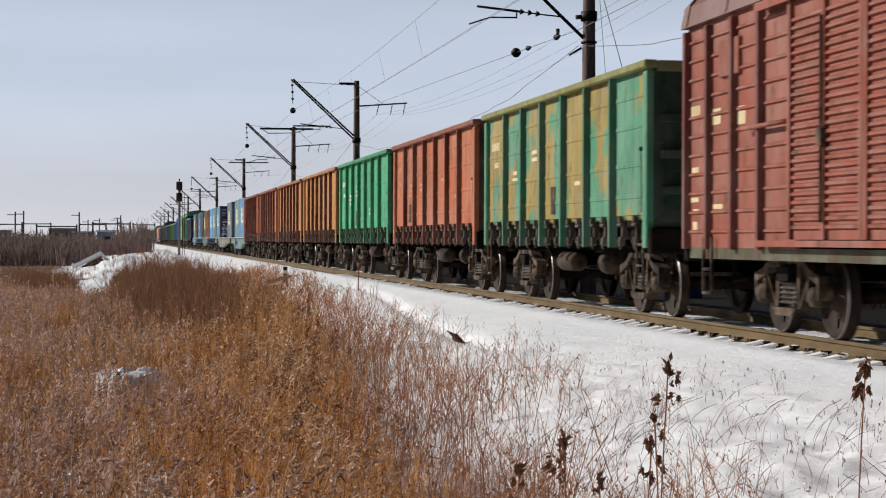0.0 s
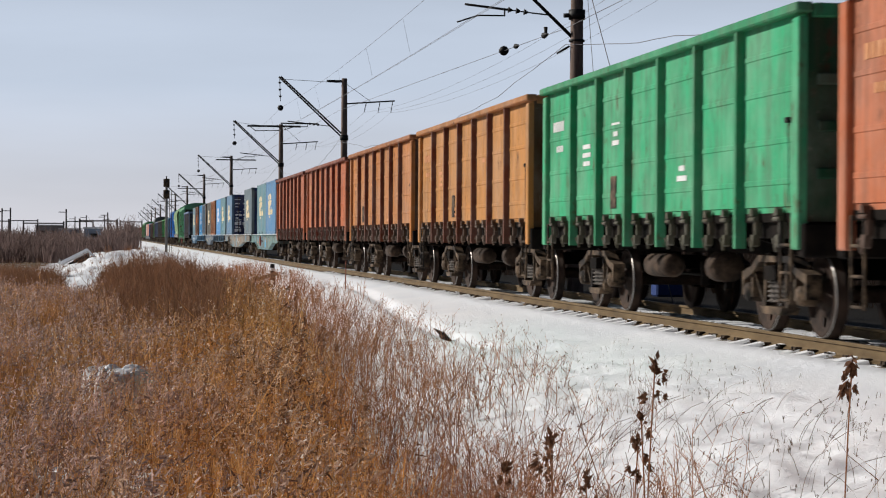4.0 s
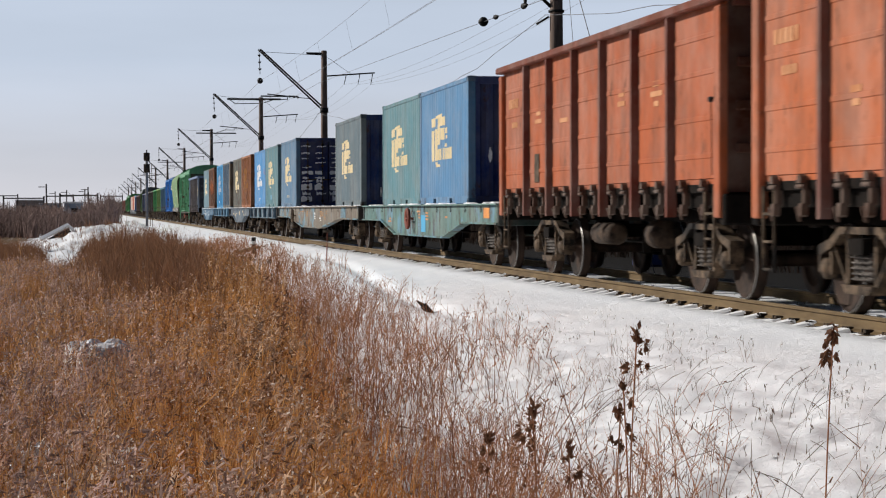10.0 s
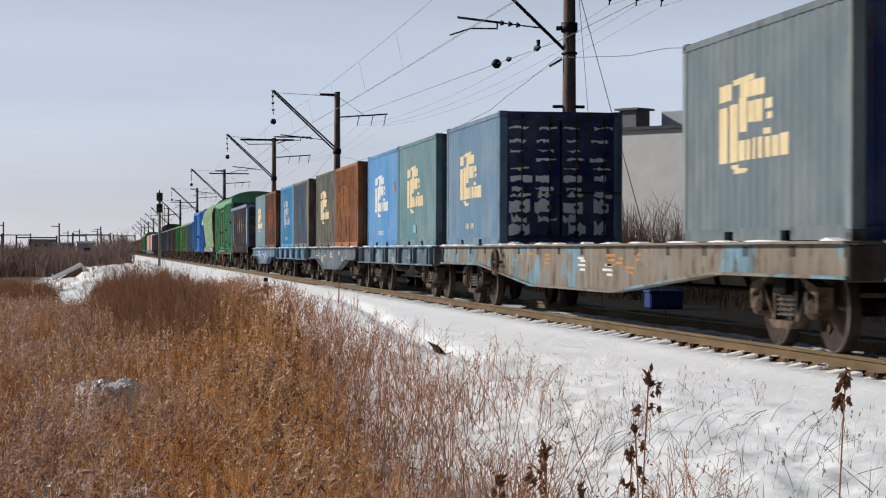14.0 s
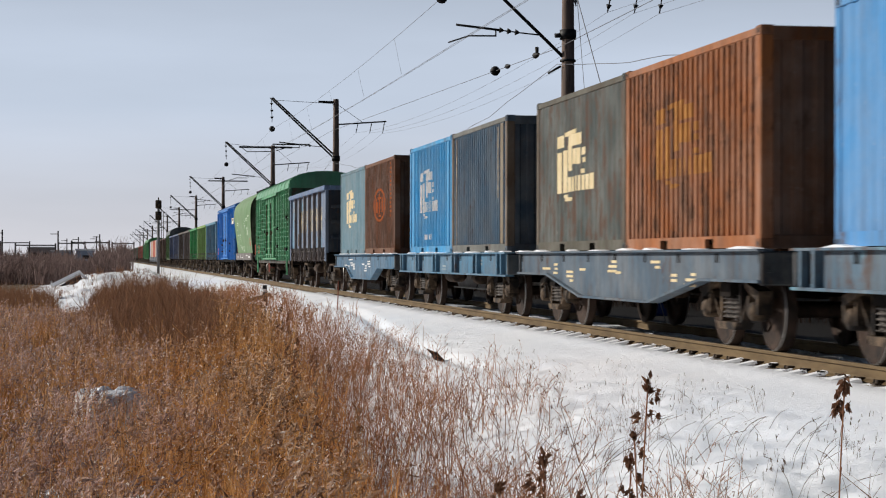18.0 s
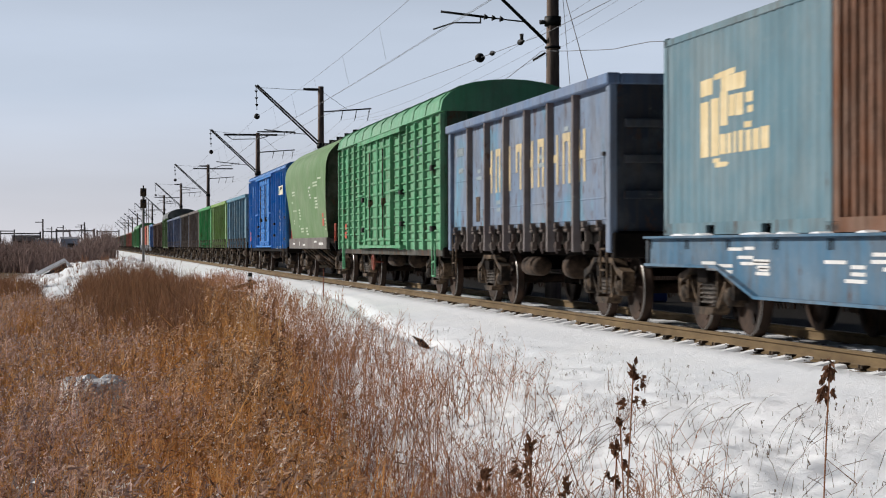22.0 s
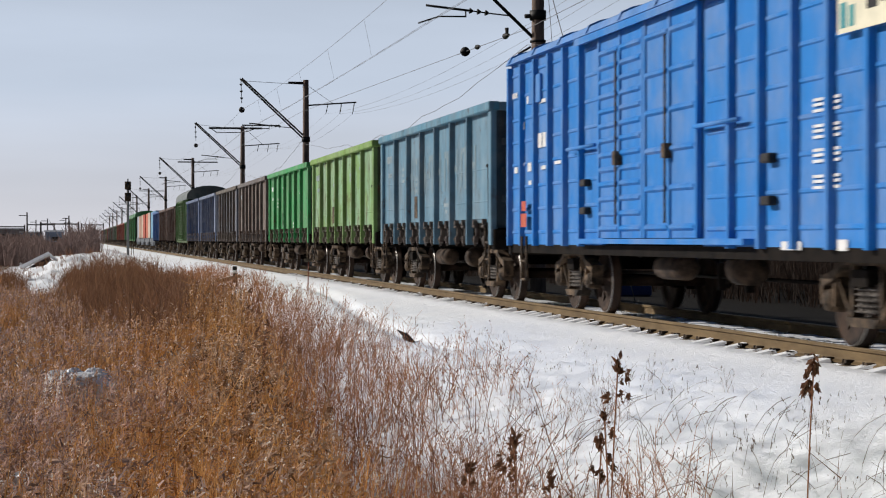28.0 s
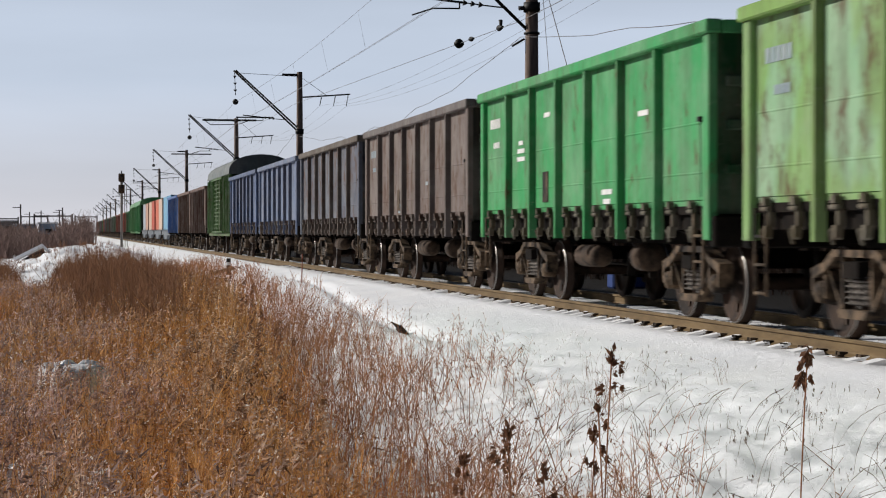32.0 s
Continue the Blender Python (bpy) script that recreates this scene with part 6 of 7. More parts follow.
def line_pole(y, kind):
    p = thing("line_pole", "dark round concrete pole of the railway overhead line", "pole", "overhead line poles", at=(PX, y, 0))
    top = 9.7 if kind != 2 else 9.5
    part("mast", Shape().turned([(-1.4, 0.24, 0), (-0.9, 0.23, 0), (top - 0.02, 0.15, 0), (top, 0.13, 0), (top, 0.0, 0)], (0, 0, 0), "z", 16), M_POLE, p)
    # raking bracket over the track
    for dx in (0.0, 0.22):
        if dx and kind == 0:
            continue
        part("bracket_tube", Shape().tube((-0.1 - dx * 0.2, 0, 6.5 + dx), (-3.55 + dx * 0.5, 0, 9.72 + dx * 0.1), 0.045, 8), M_IRON, p)
    if kind == 0:
        part("clamp", Shape().tube((0, 0, 7.0), (0, 0, 7.26), 0.225, 14).tube((-0.36, 0, 7.1), (-0.1, 0, 7.12), 0.06, 8), M_IRON, p)
        part("clamp", Shape().tube((0, 0, 6.40), (0, 0, 6.46), 0.215, 14), M_IRON, p)
    else:
        part("clamp", Shape().tube((0, 0, 6.35), (0, 0, 6.62), 0.225, 14), M_IRON, p)
    part("tie_rod", Shape().tube((-0.05, 0, top - 0.25), (-3.4, 0, 9.6), 0.012, 6), M_IRON, p)
    part("top_stub", Shape().box(-0.95, 0.0, -0.05, 0.05, top - 0.22, top - 0.10), M_IRON, p)
    s = insulator(Shape(), (-3.5, 0, 9.65), (-3.45, 0, 8.4), 3, 0.10)
    part("insulator_string", s, M_IRON, p)
    part("line_weight", Shape().turned([(8.05 + 0.16 * math.cos(a) * -1, 0.16 * math.sin(a), 0) for a in [math.pi * i / 8 for i in range(9)]], (-3.45, 0, 0), "z", 12), M_IRON, p)
    # registration arm for the contact wire
    ra = Shape().tube((-1.8, 0, 7.21), (-3.06, 0, 7.34), 0.032, 6)
    part("registration_arm", ra, M_IRON, p)
    part("steady_arm", Shape().tube((-1.98, 0, 7.2), (-1.98, 0, 7.04), 0.02, 6).tube((-1.98, 0, 7.06), (-2.7, 0, 7.05), 0.022, 6).tube((-2.7, 0, 7.05), (-3.27, 0, 6.86), 0.022, 6), M_IRON, p)
    part("arm_insulator", insulator(Shape(), (-1.98, 0, 7.23), (-1.25, 0, 7.15), 3, 0.085).tube((-1.25, 0, 7.15), (-0.8, 0, 7.11), 0.02, 6), M_IRON, p)
    # cross arm on the far side with three hanging insulators
    zc = (8.2, 8.33, 8.05, 8.2)[kind]
    part("cross_arm", Shape().tube((0.1, 0, zc), (2.75, 0, zc + 0.2), 0.04, 6), M_IRON, p)
    part("arm_stay", Shape().tube((0.1, 0, 9.4), (1.5, 0, zc + 0.1), 0.012, 6), M_IRON, p)
    for dx in (1.2, 1.95, 2.65):
        part("hanging_insulator", insulator(Shape(), (dx, 0, zc + 0.08 * dx - 0.02), (dx - 0.12, -0.05, zc - 0.45), 2, 0.08 if kind == 0 else 0.04), M_IRON, p)
    if kind == 2:
        part("top_beam", Shape().box(-2.5, 1.45, -0.06, 0.06, 9.28, 9.42), M_IRON, p)
        part("beam_strut", Shape().tube((-2.3, 0, 9.3), (-1.9, 0, 9.0), 0.03, 6).tube((-1.9, 0, 9.0), (0, 0, 9.05), 0.03, 6), M_IRON, p)
        part("side_beam", Shape().box(0.0, 2.8, 0.3, 0.38, 9.55, 9.65), M_IRON, p)
    elif kind == 3:
        part("top_beam", Shape().box(-1.6, 2.6, -0.06, 0.06, 9.2, 9.32), M_IRON, p)
    if kind == 0:
        part("sign_arm", Shape().slab(-0.45, 0.42, -0.05, 0.05, 4.96, 5.04, 0.01), M_IRON, p)
        part("guy_wire", Shape().tube((-0.05, 0, 9.2), (1.15, -6.0, -0.9), 0.012, 6), M_WIRE, p)
        gi = Shape()
        insulator(gi, (0.17, 0, 8.3), (0.22, 0, 7.9), 2, 0.06)
        gi.tube((0.18, 0, 9.0), (0.5, -2.0, -0.9), 0.008, 5)
        part("earth_wire", gi, M_WIRE, p)
        part("cable_hook", Shape().tube((-0.2, 0, 6.28), (-0.5, 0.2, 6.1), 0.03, 6), M_IRON, p)
    return p


for i, y in enumerate(POLES):
    line_pole(y, min(i, 3) if i < 4 else (3 if i % 2 else 1))


def wire(name, label, pts, sag, r=0.009, wave=0.0):
    """A hung wire through its points, sagging between them."""
    s = Shape()
    path = []
    for (a, b) in zip(pts, pts[1:]):
        a, b = Vector(a), Vector(b)
        n = 14 if wave == 0 else 40
        for i in range(n):
            t = i / n
            q = a.lerp(b, t)
            q.z -= sag * 4 * t * (1 - t) + wave * (math.sin(t * 31 + a.y) + 0.6 * math.sin(t * 71 + 2)) * math.sin(t * math.pi)
            path.append(q)
    path.append(Vector(pts[-1]))
    s.pipe(path, r)
    ob = new(name, s.mesh(name, M_WIRE))
    return tagged(ob, label, "wire")


PY = (-8.0,) + POLES
wire("contact_wire", "copper contact wire over the track", [(TRACK + (0.6 if i % 2 else 0.2), y, 6.86) for i, y in enumerate(PY)], 0.08, 0.006)
wire("contact_wire", "second copper contact wire beside the first", [(TRACK + (0.68 if i % 2 else 0.28), y, 6.95) for i, y in enumerate(PY)], 0.1, 0.006)
wire("messenger_wire", "carrying wire of the overhead line", [(TRACK + 0.15, y, 8.05) for y in PY], 0.25, 0.0065)
drop = Shape()
for a, b in zip(PY[:5], PY[1:6]):
    for k in range(1, 6):
        t = k / 6
        y = a + (b - a) * t
        drop.tube((TRACK + 0.2, y, 8.05 - t * (1 - t)), (TRACK + 0.42, y, 6.85), 0.004, 4)
tagged(new("dropper_wires", drop.mesh("dropper_wires", M_WIRE)), "thin dropper wires between carrying and contact wire", "wire", kind="stuff")
wire("feeder_wire", "feeder wire along the poles", [(PX - 0.3, y, 6.76 if i == 1 else 7.3 if i == 0 else 7.95) for i, y in enumerate(PY[:9])], 0.0, 0.009)
for dx in (1.08, 1.83, 2.53):
    wire("power_line", "thin power line on the cross arms", [(PX + dx, y, 7.75 if y < 60 else 7.88) for y in PY[:9]], 0.6, 0.0045)
wire("slack_cable", "slack grey cable strung from pole to pole", [(PX - 0.3, -8.0, 5.3)] + [(PX - 0.3, y, 6.33) for y in POLES[:4]], 1.2, 0.009, 0.08)
ball = Shape().turned([(0.15 * -math.cos(a), 0.15 * math.sin(a), 0) for a in [math.pi * i / 10 for i in range(11)]], (0, 0, 0), "z", 16).tube((0, 0, -0.04), (0, 0, 0.04), 0.16, 16)
lb = tagged(new("line_ball", ball.mesh("line_ball", M_IRON)), "black ball insulator on the feeder wire", "insulator")
lb.location = (PX - 0.3, 61.2, 6.95)
part("wire_insulator", Shape().tube((0, -2.3, -0.05), (0, -1.9, -0.04), 0.03, 8, 0.08).tube((0, -1.9, -0.04), (0, -1.6, -0.03), 0.07, 8, 0.03), M_IRON, lb)
part("wire_insulator", Shape().tube((0, -6.4, -0.12), (0, -5.9, -0.11), 0.03, 8, 0.09).tube((0, -6.15, -0.16), (0, -6.1, 0.1), 0.035, 8, 0.06), M_IRON, lb)


# ---- trackside things ----
def signal_post():
    p = thing("signal_post", "pale grey signal mast with two dark heads", "signal", at=(5.1, 197.8, 0))
    grey = mat_noise("pale_mast", (0.2, 0.19, 0.18), (0.32, 0.31, 0.3), 3.0, 0.8)
    p.location.z = ground_z(5.1, 197.8)
    h = 6.9 - p.location.z
    part("mast", Shape().tube((0, 0, -0.1), (0, 0, h - 0.7), 0.13, 10), grey, p)
    for z0, z1 in ((h - 0.95, h - 0.15), (h - 2.1, h - 1.25)):
        part("signal_head", Shape().slab(-0.3, 0.3, -0.2, 0.2, z0, z1, 0.05), M_BOGIE, p, "dark signal head")
        part("hood", Shape().tube((0, -0.2, z1 - 0.25), (0, -0.45, z1 - 0.25), 0.13, 10), M_IRON, p)
    part("finial", Shape().tube((0, 0, h - 0.15), (0, 0, h + 0.12), 0.06, 8), M_BOGIE, p)
    part("ladder", Shape().tube((0.35, 0.2, 0), (0.28, 0.15, h - 1.2), 0.03, 5).tube((0.55, 0.2, 0), (0.48, 0.15, h - 1.2), 0.03, 5), M_BOGIE, p)
    return p


signal_post()


def standing(name, label, cat, x, y):
    return thing(name, label, cat, at=(x, y, ground_z(x, y)))


mp = standing("marker_post", "short black and white marker post in the snow", "post", 5.57, 71.0)
part("shaft", Shape().slab(-0.075, 0.075, -0.07, 0.07, -0.1, 0.58, 0.02), M_IRON, mp)
part("white_band", Shape().slab(-0.08, 0.08, -0.075, 0.075, 0.32, 0.46, 0.02), M_WHITE, mp)
pl = standing("broken_plank", "snowy broken concrete plank lying in the grass", "debris", 5.25, 69.5)
pl.location.z += 0.16
m_wood = mat_noise("weathered_wood", (0.06, 0.045, 0.035), (0.15, 0.12, 0.09), 5.0, 0.9, stretch=(1, 4, 4))
part("plank", Shape().prism([(-0.45, 0.0), (0.38, 0.2), (0.42, 0.1), (-0.35, -0.12)], -0.15, 0.15, "y"), m_wood, pl)
rs = standing("survey_stake", "thin red-brown wooden stake", "stake", 6.27, 54.5)
part("stick", Shape().tube((0, 0, -0.1), (0.02, 0, 0.85), 0.018, 6, 0.012), mat_noise("red_stake", (0.2, 0.06, 0.04), (0.3, 0.1, 0.06), 6.0, 0.8), rs)
part("head", Shape().slab(-0.1, 0.1, -0.02, 0.02, 0.8, 0.88, 0.01), m_wood, rs)
lg = standing("charred_post", "leaning charred post stump among the weeds", "debris", 5.25, 31.5)
part("stump", Shape().tube((0.24, 0, -0.22), (-0.08, 0, 0.13), 0.05, 8, 0.058), M_IRON, lg)
part("broken_tip", Shape().tube((-0.08, 0, 0.13), (-0.19, 0.02, 0.21), 0.036, 7, 0.008), M_IRON, lg)
dh = thing("wooden_hut_wreck", "fallen pale wooden frame on the snow heap", "debris", at=(-2.3, 150, ground_z(-2.3, 150)))
part("board", Shape().prism([(-1.6, -0.1), (-1.4, -0.2), (0.5, 0.78), (0.4, 0.92)], -0.1, 0.1, "y"), M_WHITE, dh)
part("board", Shape().prism([(0.45, 0.9), (0.5, 0.7), (1.2, -0.1), (1.35, -0.05)], -0.15, 0.1, "y"), M_WHITE, dh)
# pale strips added before the boards to stand for their lit edges
part("snow_strip", Shape().prism([(-1.75, 0.0), (-1.55, -0.14), (0.44, 0.90), (0.38, 1.08)], -0.16, -0.11, "y"), M_SNOW_LUMP, dh)
part("snow_strip", Shape().prism([(0.38, 1.08), (0.46, 0.86), (1.3, 0.02), (1.45, 0.1)], -0.2, -0.16, "y"), M_SNOW_LUMP, dh)
part("dark_side", Shape().prism([(-1.1, -0.1), (1.1, -0.1), (0.45, 0.65)], 0.0, 0.6, "y"), M_IRON, dh)
def snowy_tussock(x, y, w, h, seed):
    """Snow caught in bent-over reeds."""
    p = thing("snowy_tussock", "snow caught in a tussock among the reeds", "tussock", at=(x, y, ground_z(x, y)))

    def at(a, r):
        bump = noise.noise(Vector((math.cos(a * 6.2832) * r * 4, math.sin(a * 6.2832) * r * 4, seed)))
        return (w * r * math.cos(a * 6.2832) * (1 + 0.2 * math.sin(a * 19)), w * 0.8 * r * math.sin(a * 6.2832), h * (1 - 0.12 * r * r) * (1 - r ** 12) + 0.10 * bump * (1 - r ** 8))
    part("snow_cap", Shape().sheet([i / 28 for i in range(29)], [i / 14 for i in range(15)], at), M_SNOW_LUMP, p)
    return p


snowy_tussock(0.06, 21.8, 0.46, 1.16, 1)
snowy_tussock(-0.36, 14.8, 0.3, 1.04, 2)


bt = thing("blue_tank", "low blue tank standing beyond the track", "tank", at=(19.3, 68.0, ground_z(19.3, 68.0)))
m_tank = mat_noise("blue_tank_paint", (0.02, 0.045, 0.16), (0.03, 0.06, 0.2), 3.0, 0.6)
part("shell", Shape().slab(-0.6, 0.6, -0.4, 0.4, 0.0, 0.62, 0.06), m_tank, bt)
part("rim", Shape().slab(-0.63, 0.63, -0.43, 0.43, 0.55, 0.66, 0.03), m_tank, bt)


# ---- dry plants ----
def islands(name, tris_v, mats, mat_ids=None, tones=None):
    """One mesh of loose triangles from an array of (n, 3, 3)."""
    v = np.ascontiguousarray(tris_v.reshape(-1, 3), dtype=np.float32)
    n = len(v) // 3
    me = bpy.data.meshes.new(name)
    me.vertices.add(len(v))
    me.vertices.foreach_set("co", v.ravel())
    me.loops.add(len(v))
    me.loops.foreach_set("vertex_index", np.arange(len(v), dtype=np.int32))
    me.polygons.add(n)
    me.polygons.foreach_set("loop_start", np.arange(0, 3 * n, 3, dtype=np.int32))
    me.polygons.foreach_set("loop_total", np.full(n, 3, dtype=np.int32))
    for m in mats:
        me.materials.append(m)
    if mat_ids is not None:
        me.polygons.foreach_set("material_index", np.asarray(mat_ids, dtype=np.int32))
    if tones is not None:
        me.attributes.new("tone", "FLOAT", "POINT").data.foreach_set("value", np.repeat(np.asarray(tones, dtype=np.float32), 3))
    me.update(calc_edges=True)
    return me


def mat_straw(name, a, b, c, rough=0.8, d=None, toned=False, grey=0.8):
    """Dry straw whose colour changes from stalk to stalk, from piece to piece and in broad drifts."""
    m, nt, bs = mat_base(name, rough)
    ge = nt.nodes.new("ShaderNodeNewGeometry")
    tcn = nt.nodes.new("ShaderNodeTexCoord")
    big = tex(nt, tcn.outputs["Object"], 0.55, 4)
    fac = ge.outputs["Random Per Island"]
    if toned:
        at = nt.nodes.new("ShaderNodeAttribute")
        at.attribute_name = "tone"
        mm = nt.nodes.new("ShaderNodeMath")
        mm.operation = "MULTIPLY_ADD"
        mm.inputs[1].default_value = 0.35
        nt.links.new(fac, mm.inputs[0])
        nt.links.new(ranged(nt, at.outputs["Fac"], 0.0, 1.0, -0.12, 0.82), mm.inputs[2])
        fac = ranged(nt, mm.outputs[0], 0.0, 1.0)
    col = mixed(nt, fac, a, b)
    col = mixed(nt, ranged(nt, big, 0.4, 0.62, 0.0, 0.8), col, c)
    if d:
        # a greyer kind grows away from the edge
        sx = nt.nodes.new("ShaderNodeSeparateXYZ")
        nt.links.new(tcn.outputs["Object"], sx.inputs[0])
        mx = nt.nodes.new("ShaderNodeMath")
        mx.operation = "MULTIPLY_ADD"
        mx.inputs[1].default_value = -0.16
        nt.links.new(sx.outputs["X"], mx.inputs[0])
        nt.links.new(tex(nt, tcn.outputs["Object"], 0.9, 3), mx.inputs[2])
        col = mixed(nt, ranged(nt, mx.outputs[0], 0.34, 0.56, 0.0, grey), col, mixed(nt, fac, tuple(0.35 * v for v in d), d))
    nt.links.new(col, bs.inputs["Base Color"])
    tr = nt.nodes.new("ShaderNodeBsdfTranslucent")
    nt.links.new(col, tr.inputs["Color"])
    mx = nt.nodes.new("ShaderNodeMixShader")
    mx.inputs[0].default_value = 0.4
    out = nt.nodes["Material Output"]
    nt.links.new(bs.outputs[0], mx.inputs[1])
    nt.links.new(tr.outputs[0], mx.inputs[2])
    nt.links.new(mx.outputs[0], out.inputs["Surface"])
    return m


M_STEM = mat_straw("reed_straw", (0.22, 0.10, 0.035), (0.88, 0.51, 0.21), (0.58, 0.27, 0.075), d=(0.70, 0.44, 0.28), toned=True, grey=0.4)
M_PLUME = mat_straw("reed_plume", (0.055, 0.026, 0.018), (0.95, 0.70, 0.50), (0.36, 0.17, 0.07), d=(0.74, 0.55, 0.53), toned=True)
M_FLUFF = mat_straw("seed_fluff", (0.7, 0.64, 0.58), (0.85, 0.82, 0.8), (0.7, 0.6, 0.5))
M_WEED = mat_straw("red_weed", (0.12, 0.052, 0.028), (0.62, 0.32, 0.17), (0.37, 0.155, 0.076))
M_SEED = mat_straw("dark_seed_head", (0.085, 0.042, 0.026), (0.32, 0.16, 0.09), (0.17, 0.083, 0.05))
M_BRUSH = mat_straw("brush_twigs", (0.115, 0.056, 0.033), (0.34, 0.18, 0.105), (0.22, 0.112, 0.062))
M_STUB = mat_straw("grey_stubble", (0.09, 0.065, 0.05), (0.24, 0.18, 0.14), (0.15, 0.11, 0.09))
M_TWIG = mat_straw("bare_twigs", (0.08, 0.045, 0.038), (0.17, 0.10, 0.075), (0.11, 0.07, 0.06))

ZG = np.vectorize(ground_z)
rng = np.random.default_rng(4)


def ribbons(base, tip, w0, w1, side=None):
    """Flat tapering strips (two triangles each) from base to tip, turned at random about their length."""
    d = tip - base
    if side is None:
        side = rng.normal(size=base.shape)
    side = np.cross(d, side)
    side /= np.linalg.norm(side, axis=1, keepdims=True) + 1e-9
    a0, a1 = base - side * w0[:, None] / 2, base + side * w0[:, None] / 2
    b0, b1 = tip - side * w1[:, None] / 2, tip + side * w1[:, None] / 2
    return np.concatenate([np.stack([a0, a1, b1], 1), np.stack([a0, b1, b0], 1)])


def reed_bed(x, y, h, plume, leaf, detail):
    """Stalks at x, y of height h; plume, leaf: pieces on each. Returns triangles and slots."""
    n = len(x)
    base = np.stack([x, y, ZG(x, y) - 0.05], 1)
    lean = rng.normal(0, 0.075, (n, 2)) + np.array([0.06, -0.04])
    tip = base + np.stack([lean[:, 0] * h, lean[:, 1] * h, h], 1)
    mid = base + (tip - base) * 0.55 + np.stack([rng.normal(0, .02, n), rng.normal(0, .02, n), 0 * h], 1)
    w = 0.006 * detail
    tri = [ribbons(base, mid, np.full(n, w), np.full(n, w * 0.8)), ribbons(mid, tip, np.full(n, w * 0.8), np.full(n, w * 0.4))]
    ids = [np.zeros(len(t)) for t in tri]
    tone = rng.uniform(size=n) ** 1.8
    tones = [np.tile(tone, 2), np.tile(tone, 2)]
    for k in range(leaf):
        t = rng.uniform(0.15, 0.9, n)[:, None]
        a = base + (tip - base) * t
        ang = rng.uniform(0, 2 * np.pi, n)
        ln = h * rng.uniform(0.12, 0.34, n)
        b = a + np.stack([np.cos(ang) * ln * 0.4, np.sin(ang) * ln * 0.4, ln * rng.uniform(0.1, 1.0, n)], 1)
        r = ribbons(a, b, np.full(n, 0.008 * detail), np.full(n, 0.0015))
        tri.append(r)
        ids.append(np.zeros(len(r)))
        tones.append(np.tile(tone, 2))
    headed = rng.uniform(size=n) < 0.72
    for k in range(plume):
        has = headed & (rng.uniform(size=n) < 0.9)
        s = rng.uniform(0.0, 0.13, n)[:, None]
        a = tip - np.array([0, 0, 1.0]) * s + rng.normal(0, 0.012, (n, 3))
        b = a + np.stack([rng.normal(0.012, 0.018, n), rng.normal(-0.01, 0.018, n), rng.normal(0.008, 0.022, n)], 1)
        r = ribbons(a[has], b[has], np.full(has.sum(), 0.0125 * detail), np.full(has.sum(), 0.006 * detail))
        tri.append(r)
        ids.append(np.ones(len(r)))
        tones.append(np.tile(tone[has], 2))
    # specks of white fluff
    for k in range(2 if detail < 2 else 0):
        a = tip[rng.uniform(size=n) < (0.5 if detail < 1.2 else 0.25)] + rng.normal(0, 1, 3) * 0
        a = a + rng.normal(0, 0.03, a.shape) - np.array([0, 0, 0.06])
        b = a + rng.normal(0, 0.008, a.shape) * detail
        r = ribbons(a, b, np.full(len(a), 0.011 * detail), np.full(len(a), 0.008 * detail))
        tri.append(r)
        ids.append(np.full(len(r), 2))
        tones.append(np.zeros(len(r)))
    return np.concatenate(tri), np.concatenate(ids), np.concatenate(tones)


def scatter(n, x0, x1, y0, y1, keep):
    x, y = rng.uniform(x0, x1, n), rng.uniform(y0, y1, n)
    k = keep(x, y)
    return x[k], y[k]


def marsh_edge(y):
    """The x at which the reeds end and the snow begins."""
    return np.interp(y, (0, 10, 14, 18, 24, 30, 36, 50, 80, 110, 140), (0.9, 1.2, 1.36, 1.55, 1.84, 2.2, 2.45, 2.6, 2.9, 3.3, 3.0))


def in_view(x, y, margin=0.6):
    return (x / np.maximum(y, 1) < np.tan(np.radians(25)) + margin / np.maximum(y, 1)) & (x / np.maximum(y, 1) > np.tan(np.radians(-5)) - margin / np.maximum(y, 1))


def drift(x, y, s=0.25, o=0.0):
    return np.array([noise.noise(Vector((a * s, b * s * 0.6, o))) for a, b in zip(x, y)])


